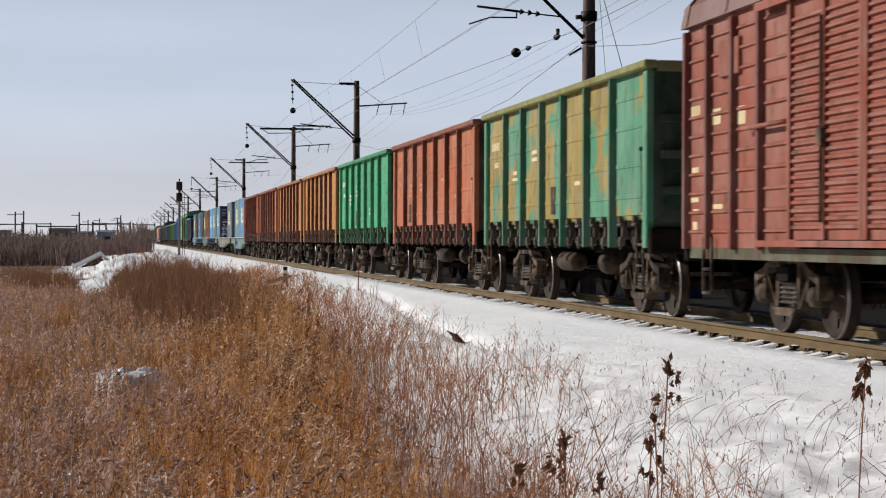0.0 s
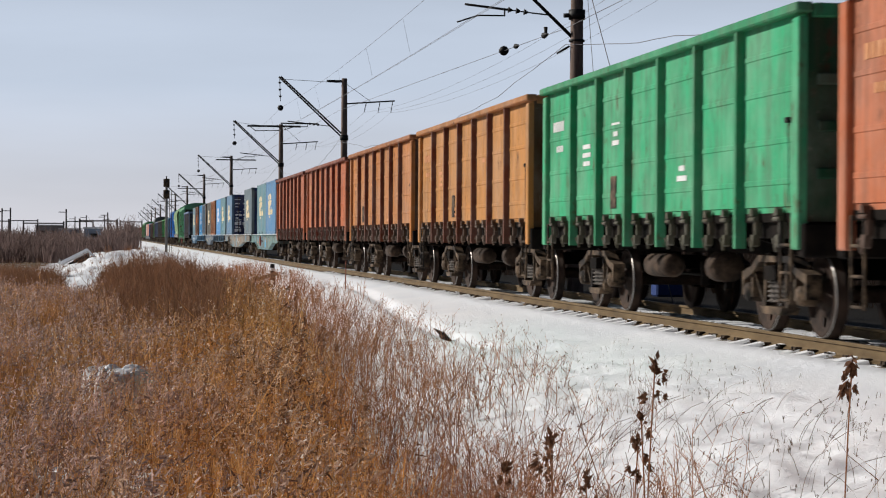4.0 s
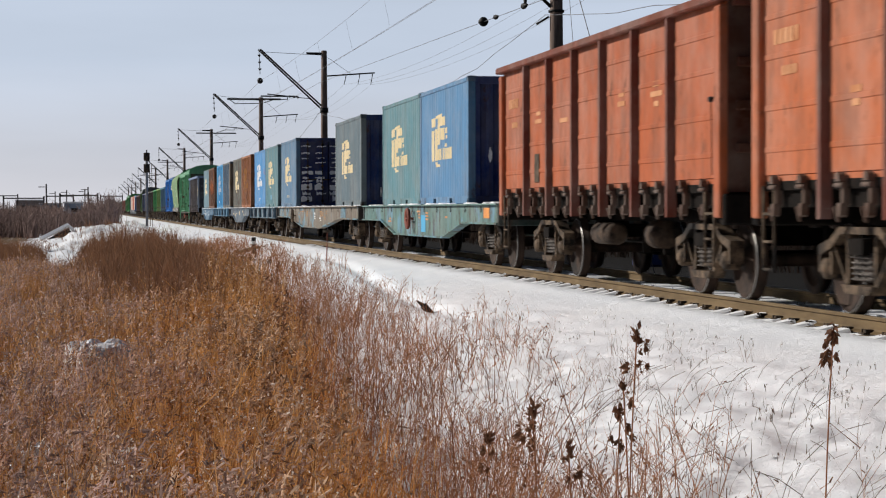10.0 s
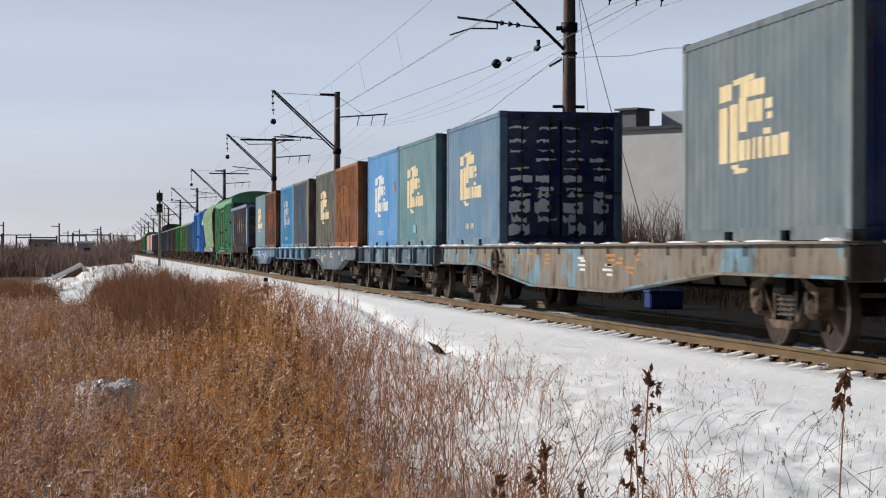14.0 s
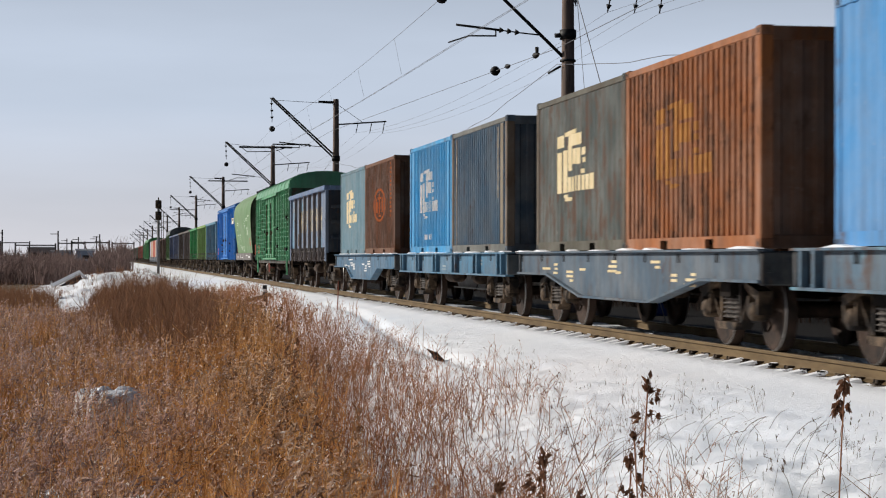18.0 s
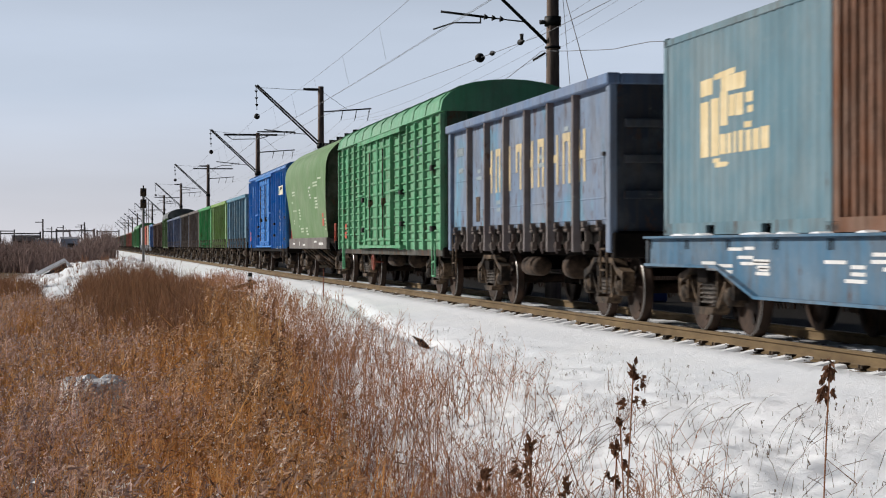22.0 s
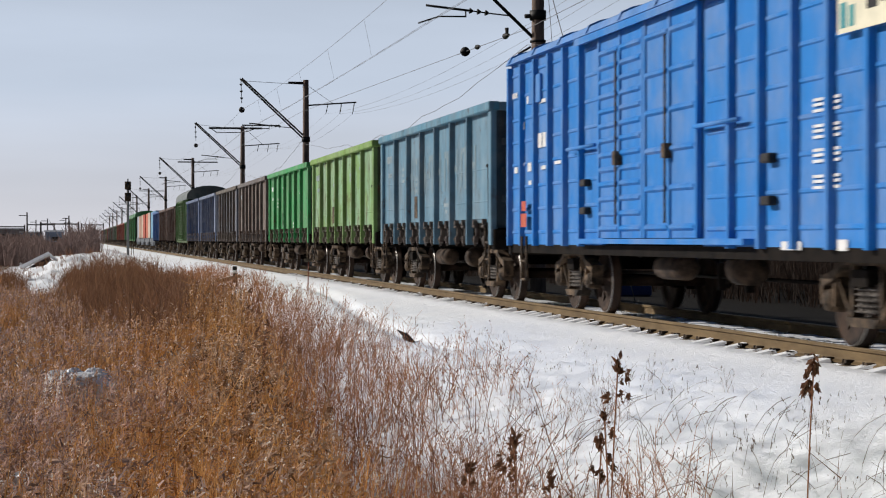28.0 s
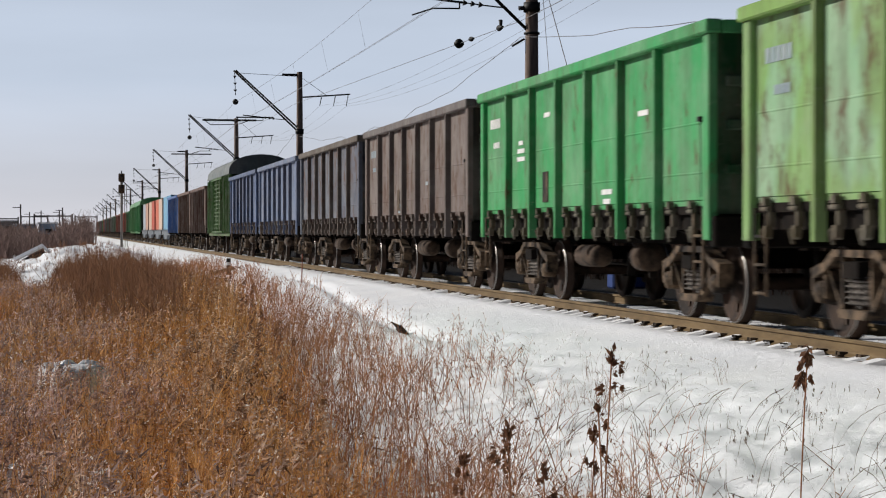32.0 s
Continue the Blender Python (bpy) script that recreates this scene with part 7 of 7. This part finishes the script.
tris, slots, shades = [], [], []
for n, y0, y1, plume, leaf, detail, fray in ((16000, 6.5, 20, 12, 4, 1.0, 0.5), (22000, 20, 45, 6, 3, 1.4, 0.7), (15000, 45, 78, 4, 2, 2.4, 1.0)):
    x, y = scatter(n * 3, -9, 5, y0, y1, lambda a, b: in_view(a, b) & (a < marsh_edge(b) + rng.normal(0, fray, len(a)) * 0.35) & (b < 62 + 6 * np.sin(a)) & ((b < 31 + rng.normal(0, 2.5, len(a))) | (a / b < -0.002) | ((a / b > 0.055) & (b < 38))))
    # clumps and gaps
    keep = drift(x, y, 1.3, 2.0) + rng.uniform(-0.3, 0.3, len(x)) > -0.06
    x, y = x[keep][:n], y[keep][:n]
    dr = drift(x, y)
    h = 1.30 + 0.24 * dr + 0.40 * drift(x, y, 1.2, 4.0) + rng.normal(0, 0.10, len(x))
    for tx, ty, dip in ((0.04, 20.0, 0.44), (-0.33, 13.4, 0.36)):
        h -= dip * np.exp(-((x - tx) / 0.42) ** 2 - ((y - ty) / 2.3) ** 2)
    h = h - 0.20 * np.clip((x - marsh_edge(y) + 1.2) / 2.0, 0, 1) - 0.25 * np.clip((y - 40) / 30, 0, 1) * (x < 0)
    # the tallest stand, by the snow
    h = h + 0.22 * np.exp(-((x - 2.0) / 0.6) ** 2 - ((y - 29) / 5.0) ** 2)
    t, s, q = reed_bed(x, y, np.clip(h, 0.35, 2), plume, leaf, detail)
    tris.append(t)
    slots.append(s)
    shades.append(q)
me = islands("reed_bed", np.concatenate(tris), (M_STEM, M_PLUME, M_FLUFF), np.concatenate(slots), np.concatenate(shades))
tagged(new("reed_bed", me), "dense golden brown dry reeds with fluffy plumes", "reeds", kind="stuff")


# stout plumed reeds that stand dark against the snow at the edge
x, y = scatter(20000, 0.5, 4.5, 13, 44, lambda a, b: in_view(a, b) & (np.abs(a - marsh_edge(b) - 0.1) < 0.55) & (drift(a, b, 0.7, 11.0) > 0.0))
x, y = x[:170], y[:170]
t, s, q = reed_bed(x, y, rng.uniform(0.95, 1.4, len(x)), 22, 3, 1.5)
me = islands("edge_reeds", t, (M_WEED, M_SEED, M_WEED), s, q)
tagged(new("edge_reeds", me), "dark plumed reeds standing at the edge of the snow", "reeds", kind="stuff")


# bright bare stems along the edge of the reeds
x, y = scatter(60000, 0.2, 5, 8, 34, lambda a, b: in_view(a, b) & (np.abs(a - marsh_edge(b) + 0.2) < 0.9) & (rng.uniform(size=len(a)) < 0.75 - 0.6 * np.abs(a - marsh_edge(b) + 0.2)))
x, y = x[:3600], y[:3600]
t, s, q = reed_bed(x, y, rng.uniform(0.55, 1.15, len(x)), 2, 3, 1.0)
me = islands("dry_grass_edge", t, (mat_straw("orange_straw", (0.55, 0.24, 0.07), (0.92, 0.55, 0.22), (0.76, 0.34, 0.09)), M_PLUME, M_FLUFF), s, q)
tagged(new("dry_grass_edge", me), "bright orange dry stems at the edge of the reeds", "grass", kind="stuff")


def weeds(x, y, h, twigs, w):
    """Thin branching dry weeds."""
    n = len(x)
    base = np.stack([x, y, ZG(x, y) - 0.04], 1)
    tip = base + np.stack([rng.normal(0.02, 0.2, n) * h, rng.normal(0, 0.2, n) * h, h * rng.uniform(0.8, 1.0, n)], 1)
    out = [ribbons(base, tip, np.full(n, w * 1.2), np.full(n, w * 0.5))]
    ids = [np.zeros(2 * n)]
    for k in range(twigs):
        t = rng.uniform(0.3, 0.98, n)[:, None]
        a = base + (tip - base) * t
        ang = rng.uniform(0, 2 * np.pi, n)
        ln = h * rng.uniform(0.1, 0.36, n)
        b = a + np.stack([np.cos(ang) * ln * 0.7, np.sin(ang) * ln * 0.7, ln * rng.uniform(0.3, 1.0, n)], 1)
        out.append(ribbons(a, b, np.full(n, w * 0.7), np.full(n, w * 0.35)))
        ids.append(np.zeros(2 * n))
        pod = rng.uniform(size=n) < 0.35
        c = b[pod]
        e = c + rng.normal(0, 0.012, c.shape) + np.array([0, 0, 0.015])
        out.append(ribbons(c, e, np.full(len(c), w * 1.8), np.full(len(c), w)))
        ids.append(np.ones(2 * len(c)))
    return np.concatenate(out), np.concatenate(ids)


def off_edge(x, y):
    """How far out on the snow a weed stands."""
    return x - np.interp(y, (0, 10, 14, 22, 32, 50, 80), (0.9, 1.2, 1.4, 1.7, 2.0, 2.4, 2.9))


tris, slots = [], []
for n, y0, y1, a0, a1, h0, h1, tw, w in ((900, 8, 20, 0.2, 3.5, 0.5, 1.05, 7, 0.006), (2900, 20, 45, 0.1, 3.5, 0.45, 1.0, 6, 0.0075), (3600, 45, 90, -0.5, 3.8, 0.45, 0.95, 5, 0.013)):
    x, y = scatter(n * 14, 0.5, 7, y0, y1, lambda a, b: in_view(a, b) & (off_edge(a, b) > a0) & (off_edge(a, b) < a1))
    f = np.clip((off_edge(x, y) - a0) / (a1 - a0), 0, 1)
    keep = (drift(x, y, 0.9, 5.0) + rng.uniform(-0.25, 0.25, len(x)) > (-0.05 if y0 < 15 else -0.2) + 0.35 * f) & (rng.uniform(size=len(x)) < (1 - f) ** 0.9 + 0.03) & (x < 6.3)
    x, y, f = x[keep][:n], y[keep][:n], f[keep][:n]
    h = rng.uniform(h0, h1, len(x)) * (1.05 - 0.5 * f)
    t, s = weeds(x, y, h, tw, w)
    tris.append(t)
    slots.append(s)
# stouter dark stalks among them
x, y = scatter(9000, 0.5, 6, 9, 46, lambda a, b: in_view(a, b) & (off_edge(a, b) > -0.3) & (off_edge(a, b) < 2.4) & (drift(a, b, 0.8, 6.0) > 0.02))
x, y = x[:480], y[:480]
t, s = weeds(x, y, rng.uniform(0.4, 0.95, len(x)), 4, 0.0085)
tris.append(t)
slots.append(np.ones(len(s)))
# clumps of low stubble on the open verge
x, y = scatter(260, 4.4, 6.7, 12.5, 25, lambda a, b: in_view(a, b) & (drift(a, b, 0.9, 13.0) > -0.1))
x, y = np.repeat(x, 2) + rng.normal(0, 0.06, 2 * len(x)), np.repeat(y, 2) + rng.normal(0, 0.12, 2 * len(y))
t, s = weeds(x, y, rng.uniform(0.04, 0.13, len(x)), 1, 0.007)
tris.append(t)
slots.append(np.full(len(s), 2))
# short stubble pricking through the snow
x, y = scatter(9000, 3.0, 6.6, 9, 34, lambda a, b: in_view(a, b) & (off_edge(a, b) > 0.6) & (drift(a, b, 1.1, 9.0) > 0.22))
x, y = x[:500], y[:500]
t, s = weeds(x, y, rng.uniform(0.05, 0.15, len(x)), 1, 0.006)
tris.append(t)
slots.append(np.full(len(s), 2))
me = islands("dry_weeds", np.concatenate(tris), (M_WEED, M_SEED, M_STUB), np.concatenate(slots))
tagged(new("dry_weeds", me), "thin reddish dry weeds standing in the snow", "weeds", kind="stuff")


# long thin stems that arch over the snow
n = 240
x, y = scatter(6000, 1.6, 5.4, 8.4, 17, lambda a, b: in_view(a, b, 0.2) & (a > 0.17 * b) & (off_edge(a, b) > 0.2))
x, y = x[:n], y[:n]
p0 = np.stack([x, y, ZG(x, y) - 0.03], 1)
ang = rng.uniform(-2.4, 2.4, len(x))
ln = rng.uniform(0.35, 0.8, len(x))
way = np.stack([np.cos(ang), np.sin(ang) * 0.5, 0 * ang], 1) * ln[:, None]
tris = []
last = p0
for k in range(1, 6):
    q = k / 5
    nxt = p0 + way * (q ** 1.5) * 0.7 + np.stack([0 * ln, 0 * ln, ln * (1.25 * q - 0.55 * q * q)], 1)
    tris.append(ribbons(last, nxt, np.full(len(x), 0.0045), np.full(len(x), 0.004)))
    last = nxt
me = islands("arching_grass", np.concatenate(tris), (M_STUB,))
tagged(new("arching_grass", me), "thin dry grass stems arching over the snow", "grass", kind="stuff")


def seed_head(x, y, top, size, droop=0.0, seed=0, lean=(0.05, 0.0)):
    """One tall stalk with a ragged dark head."""
    r = np.random.default_rng(seed)
    gz = ground_z(x, y)
    p = thing("dry_stalk", "tall dry stalk with a ragged dark brown seed head", "plant", "tall dry stalks", at=(x, y, gz))
    h = top - gz
    st = Shape()
    pts = [Vector((lean[0] * h * (k / 6) ** 2, lean[1] * h * (k / 6) ** 2, h * k / 6)) for k in range(7)]
    st.pipe(pts, 0.0038)
    part("stem", st, M_WEED, p)
    # a tight spike, then loose tufts that hang out to both sides below it
    tufts = [(0.0, 0.0, 0.34 * size, 40)] + [(r.uniform(-0.3, 0.3) * size, -r.uniform(0.2, 1.0) * size, r.uniform(0.14, 0.26) * size, 14) for _ in range(5)]
    for dx, dz, ln, cnt in tufts:
        c = np.array(pts[-1]) + np.array([dx, r.normal(0, 0.1) * size, dz])
        root = c[None, :] + r.normal(0, 1, (cnt, 3)) * np.array([0.12, 0.12, 0.4]) * ln
        d = r.normal(0, 1, (cnt, 3)) * np.array([0.26, 0.26, 0.24]) * ln + np.array([dx * 0.5, 0, ((0.5 if droop < 1.5 else -0.5) if dz == 0.0 else -0.5 * droop) * ln])
        sd = np.cross(d, r.normal(size=d.shape))
        sd /= np.linalg.norm(sd, axis=1, keepdims=True) + 1e-9
        w = (0.006 + 0.007 * r.uniform(size=cnt))[:, None]
        tri = [np.stack([root, root + d * 0.5 - sd * w, root + d * 0.5 + sd * w], 1), np.stack([root + d * 0.5 - sd * w, root + d * 1.1, root + d * 0.5 + sd * w], 1)]
        kind = "seed_head" if dz == 0.0 else "seed_tuft"
        ob = tagged(new(kind, islands(kind, np.concatenate(tri), (M_SEED,))), kind="stuff")
        ob.parent = p
    return p


def at_dir(deg, dist):
    return dist * math.sin(radians(deg)), dist * math.cos(radians(deg))


for k, (deg, dist, top, size, droop) in enumerate(((15.13, 9.2, 0.51, 0.15, 0.3), (15.3, 9.3, 0.27, 0.11, 1.2), (20.66, 8.9, 0.56, 0.15, 1.8), (12.7, 9.4, 0.14, 0.2, 0.5), (14.75, 9.6, 0.11, 0.15, 0.9),
                                                     (13.7, 9.1, 0.0, 0.13, 0.5), (11.0, 9.9, -0.05, 0.13, 0.6))):
    sx, sy = at_dir(deg, dist)
    seed_head(sx, sy, top, size, droop, k, (0.03 * (-1) ** k, 0.0))


def thicket(name, label, x, y, h, w, twigs, mat=None, category="bushes"):
    """Bare bushes: bundles of thin twigs."""
    n = len(x)
    base = np.stack([x, y, ZG(x, y) - 0.1], 1)
    out = []
    for k in range(twigs):
        sp = h * 0.32
        a = base + np.stack([rng.normal(0, 0.25, n) * h * 0.3, rng.normal(0, 0.25, n) * h * 0.3, 0 * h], 1)
        b = a + np.stack([rng.normal(0, 1, n) * sp * 0.5, rng.normal(0, 1, n) * sp * 0.5, h * rng.uniform(0.45, 1.0, n)], 1)
        out.append(ribbons(a, b, np.full(n, w), np.full(n, w * 0.25)))
        for q in range(2):
            t = rng.uniform(0.4, 0.9, n)[:, None]
            c = a + (b - a) * t
            e = c + np.stack([rng.normal(0, 1, n) * sp * 0.4, rng.normal(0, 1, n) * sp * 0.4, h * rng.uniform(0.1, 0.3, n)], 1)
            out.append(ribbons(c, e, np.full(n, w * 0.6), np.full(n, w * 0.2)))
    ob = new(name, islands(name, np.concatenate(out), (mat or M_TWIG,)))
    return tagged(ob, label, category, kind="stuff")


x, y = scatter(5200, -75, 6, 190, 330, lambda a, b: (a / b > -0.2) & (a < 0.0105 * b))
th = rng.uniform(2.3, 3.7, len(x)) * np.where((x / y > -0.016) & (x / y < -0.003), 0.66, 1.0) + 0.9 * drift(x, y, 0.12, 3.0)
# these twigs are lightened; distance haze is painted into them
thicket("far_thicket", "hazy brown leafless thicket beyond the marsh", x, y, np.clip(th, 1.2, 5), 0.11, 9, mat_straw("hazy_twigs", (0.12, 0.084, 0.078), (0.27, 0.195, 0.175), (0.18, 0.128, 0.118)))
x, y = scatter(900, -9, 5.0, 66, 112, lambda a, b: (a > -0.6) & (a < 3.6) | ((a < -3.3) & (b > 95)))
hx, hy = scatter(6400, -0.3, 3.8, 28, 70, lambda a, b: (a < marsh_edge(b) + 0.7) & (a > -0.004 * b + 0.25 * np.sin(b * 0.4)) & (a < 0.062 * b))
hx, hy = hx[:1500], hy[:1500]
thicket("brush_clump", "reddish brown brush at the edge of the snow", x, y, np.where(x > -1, (1.4 + 0.62 * np.exp(-((x - 1.2) / 1.0) ** 2)) * rng.uniform(0.65, 1.0, len(x)) + 0.7 * drift(x, y, 0.4, 8.0), rng.uniform(0.9, 1.5, len(x))), 0.022, 16, M_BRUSH)
thicket("reddish_brush", "dark reddish brown brush among the reeds", hx, hy, np.clip(rng.uniform(0.95, 1.7, len(hx)) - 0.35 * np.clip(hx - 2.2, 0, 1.5) + 0.8 * drift(hx, hy, 0.45, 7.0), 0.5, 2.1), 0.02, 14, M_BRUSH)
x, y = scatter(240, -5.0, -2.3, 84, 98, lambda a, b: a < -2.3)
thicket("marsh_brush", "low reddish brush in the marsh before the snow heap", x, y, rng.uniform(1.0, 1.5, len(x)), 0.02, 16, M_BRUSH)
x, y = scatter(130, -4.5, 3.5, 116, 168, lambda a, b: a < 3.5)
thicket("heap_brush", "thin brush sticking out of the snow heap", x, y, rng.uniform(0.3, 0.9, len(x)), 0.03, 5, M_BRUSH)
x, y = rng.normal(4.5, 0.42, 30), rng.normal(19.0, 1.1, 30)
thicket("fine_shrub", "low shrub of fine pale grey twigs in the snow", x, y, rng.uniform(0.25, 0.6, len(x)), 0.006, 5, mat_straw("pale_twigs", (0.16, 0.11, 0.09), (0.36, 0.27, 0.23), (0.26, 0.19, 0.16)), "shrub")
x, y = scatter(1500, 21, 34, 40, 170, lambda a, b: a > 0.12 * b)
thicket("far_side_brush", "bare brown bushes beyond the track", x, y, rng.uniform(1.2, 3.4, len(x)), 0.035, 9, mat_straw("dark_twigs", (0.020, 0.014, 0.011), (0.055, 0.036, 0.028), (0.03, 0.02, 0.016)))
x, y = scatter(520, 24, 60, 88, 118, lambda a, b: a > 20)
thicket("yard_bushes", "tall bare bushes before the white building", x, y, rng.uniform(2.5, 5.5, len(x)), 0.055, 11)


# ---- far buildings ----
def white_building():
    b = thing("industrial_building", "low white panel building with a roof vent", "building", at=(30.4, 122, 0))
    wallm = mat_noise("white_panels", (0.66, 0.66, 0.66), (0.76, 0.76, 0.76), 0.7, 0.85, bump=0.05)
    roofm = mat_noise("roof_felt", (0.08, 0.08, 0.09), (0.13, 0.13, 0.13), 1.0, 0.9)
    glass = mat_noise("dull_glass", (0.05, 0.06, 0.07), (0.09, 0.10, 0.11), 0.8, 0.2, bump=0)
    part("wall", Shape().box(0.0, 34, 0.0, 32, -1.0, 8.6), wallm, b)
    part("roof", Shape().box(-0.2, 34.3, -0.2, 32.3, 8.6, 8.8), roofm, b)
    part("chimney", Shape().slab(0.8, 2.2, 1, 2.4, 8.8, 9.95, 0.05).box(0.6, 2.4, 0.8, 2.6, 9.95, 10.08), mat_noise("grey_vent", (0.16, 0.16, 0.17), (0.24, 0.24, 0.25), 1.0, 0.8, bump=0), b, "square grey roof vent with a cap")
    tank = part("roof_house", Shape().slab(2.9, 6.3, 2.6, 5.0, 8.8, 9.9, 0.05), mat_noise("pale_roof_house", (0.42, 0.46, 0.52), (0.5, 0.54, 0.6), 1.0, 0.5, bump=0), b, "pale blue-grey roof house")
    part("annex", Shape().box(13.8, 20.0, -1.2, 0.0, -1.0, 7.4), wallm, b)
    part("annex_canopy", Shape().box(10.4, 13.8, -0.7, 0.0, 7.6, 7.9), roofm, b)
    for x0 in (11.6, 22.0, 27.0):
        wdw = part("window", Shape().box(x0, x0 + 1.2, -0.06, 0.05, 5.6, 7.4), wallm, b)
        part("pane", Shape().box(x0 + 0.1, x0 + 1.1, -0.08, -0.05, 5.7, 6.45), glass, wdw)
        part("pane", Shape().box(x0 + 0.1, x0 + 1.1, -0.08, -0.05, 6.55, 7.3), glass, wdw)
    b.rotation_euler.z = radians(-52)
    return b


white_building()


# steel made paler, so that the haze of distance is in its colour
M_HAZY = mat_noise("hazed_steel", (0.11, 0.10, 0.10), (0.17, 0.155, 0.155), 1.0, 0.9, bump=0)


def far_portal(x, y, w, h):
    p = thing("line_portal", "far steel portal over the other lines", "portal", "far portals", at=(x, y, -1.5))
    for dx in (0, w):
        part("leg", Shape().box(dx - 0.24, dx + 0.24, -0.2, 0.2, 0, h), M_HAZY, p)
    part("beam", Shape().box(0, w, -0.2, 0.2, h - 0.8, h - 0.42), M_HAZY, p)
    return p


for px, py, pw, ph in ((-9.2, 560, 10.2, 7.4), (-27, 620, 12, 7), (-48, 680, 14, 8), (-16, 700, 9, 8.2), (2.5, 760, 8, 8.6), (-40, 790, 11, 9)):
    far_portal(px, py, pw, ph)
mast = thing("far_mast", "far thin line mast", "mast", "far masts", at=(-28, 520, -1.5))
part("shaft", Shape().tube((0, 0, 0), (0, 0, 9.5), 0.2, 6), M_HAZY, mast)
part("arm", Shape().box(-2.0, 0.2, -0.1, 0.1, 8.6, 8.8), M_HAZY, mast)
for k in range(14):
    mk = random.uniform(-0.15, 0.012)
    dd = random.uniform(420, 760)
    copy_thing(mast, pose(mk * dd, dd, -1.5))


def far_block(x, y, w, d, h, mat, label):
    b = thing("far_building", label, "building", "far buildings", at=(x, y, -1.5))
    part("wall", Shape().box(0, w, 0, d, 0, h), mat, b)
    part("roof", Shape().box(-0.3, w + 0.3, -0.3, d + 0.3, h, h + 0.5), M_SNOW_LUMP, b, "snowy roof")
    dark = M_IRON
    n = int(w / 5)
    for i in range(n):
        part("window", Shape().box(2 + i * 5, 4.2 + i * 5, -0.15, 0.1, h * 0.45, h * 0.7), dark, b)
    return b


m_bluewall = mat_noise("pale_blue_wall", (0.22, 0.27, 0.36), (0.3, 0.36, 0.45), 0.2, 0.9, bump=0)
m_greywall = mat_noise("pale_grey_wall", (0.28, 0.27, 0.28), (0.38, 0.37, 0.38), 0.2, 0.9, bump=0)
for fx, fy, fw, fd, fh, fm, fl in ((-8.8, 610, 5.5, 8, 4.8, m_bluewall, "far pale blue building"), (-92, 820, 22, 14, 6, m_greywall, "far low grey building"), (-60, 780, 16, 12, 5.5, m_greywall, "far low grey shed"),
                                   (-34, 900, 12, 12, 7, m_greywall, "far pale square block"), (-20, 760, 8, 10, 5, m_bluewall, "far small blue shed")):
    far_block(fx, fy, fw, fd, fh, fm, fl)


# ---- what moves ----
def motions():
    times = [i * 2.0 for i in range(17)]
    for ob in TRAIN + BOXES:
        x, y, z = ob.location
        walk(ob, [(t, pose(x, y - run(t), z)) for t in times])
    # the wheels roll; each place in a bogie has one turning, shared by all wheels there
    turns = {}
    steps = [i / 15 for i in range(481)]
    for w, dy in WHEELSETS:
        key = round(dy, 3)
        if key not in turns:
            walk(w, [(t, pose(0, dy, 0.4785, math.degrees(run(t) / 0.4785))) for t in steps])
            turns[key] = (w.animation_data.action, w.animation_data.action_slot)
        else:
            w.rotation_mode = "QUATERNION"
            a = w.animation_data_create()
            a.action, a.action_slot = turns[key]


motions()
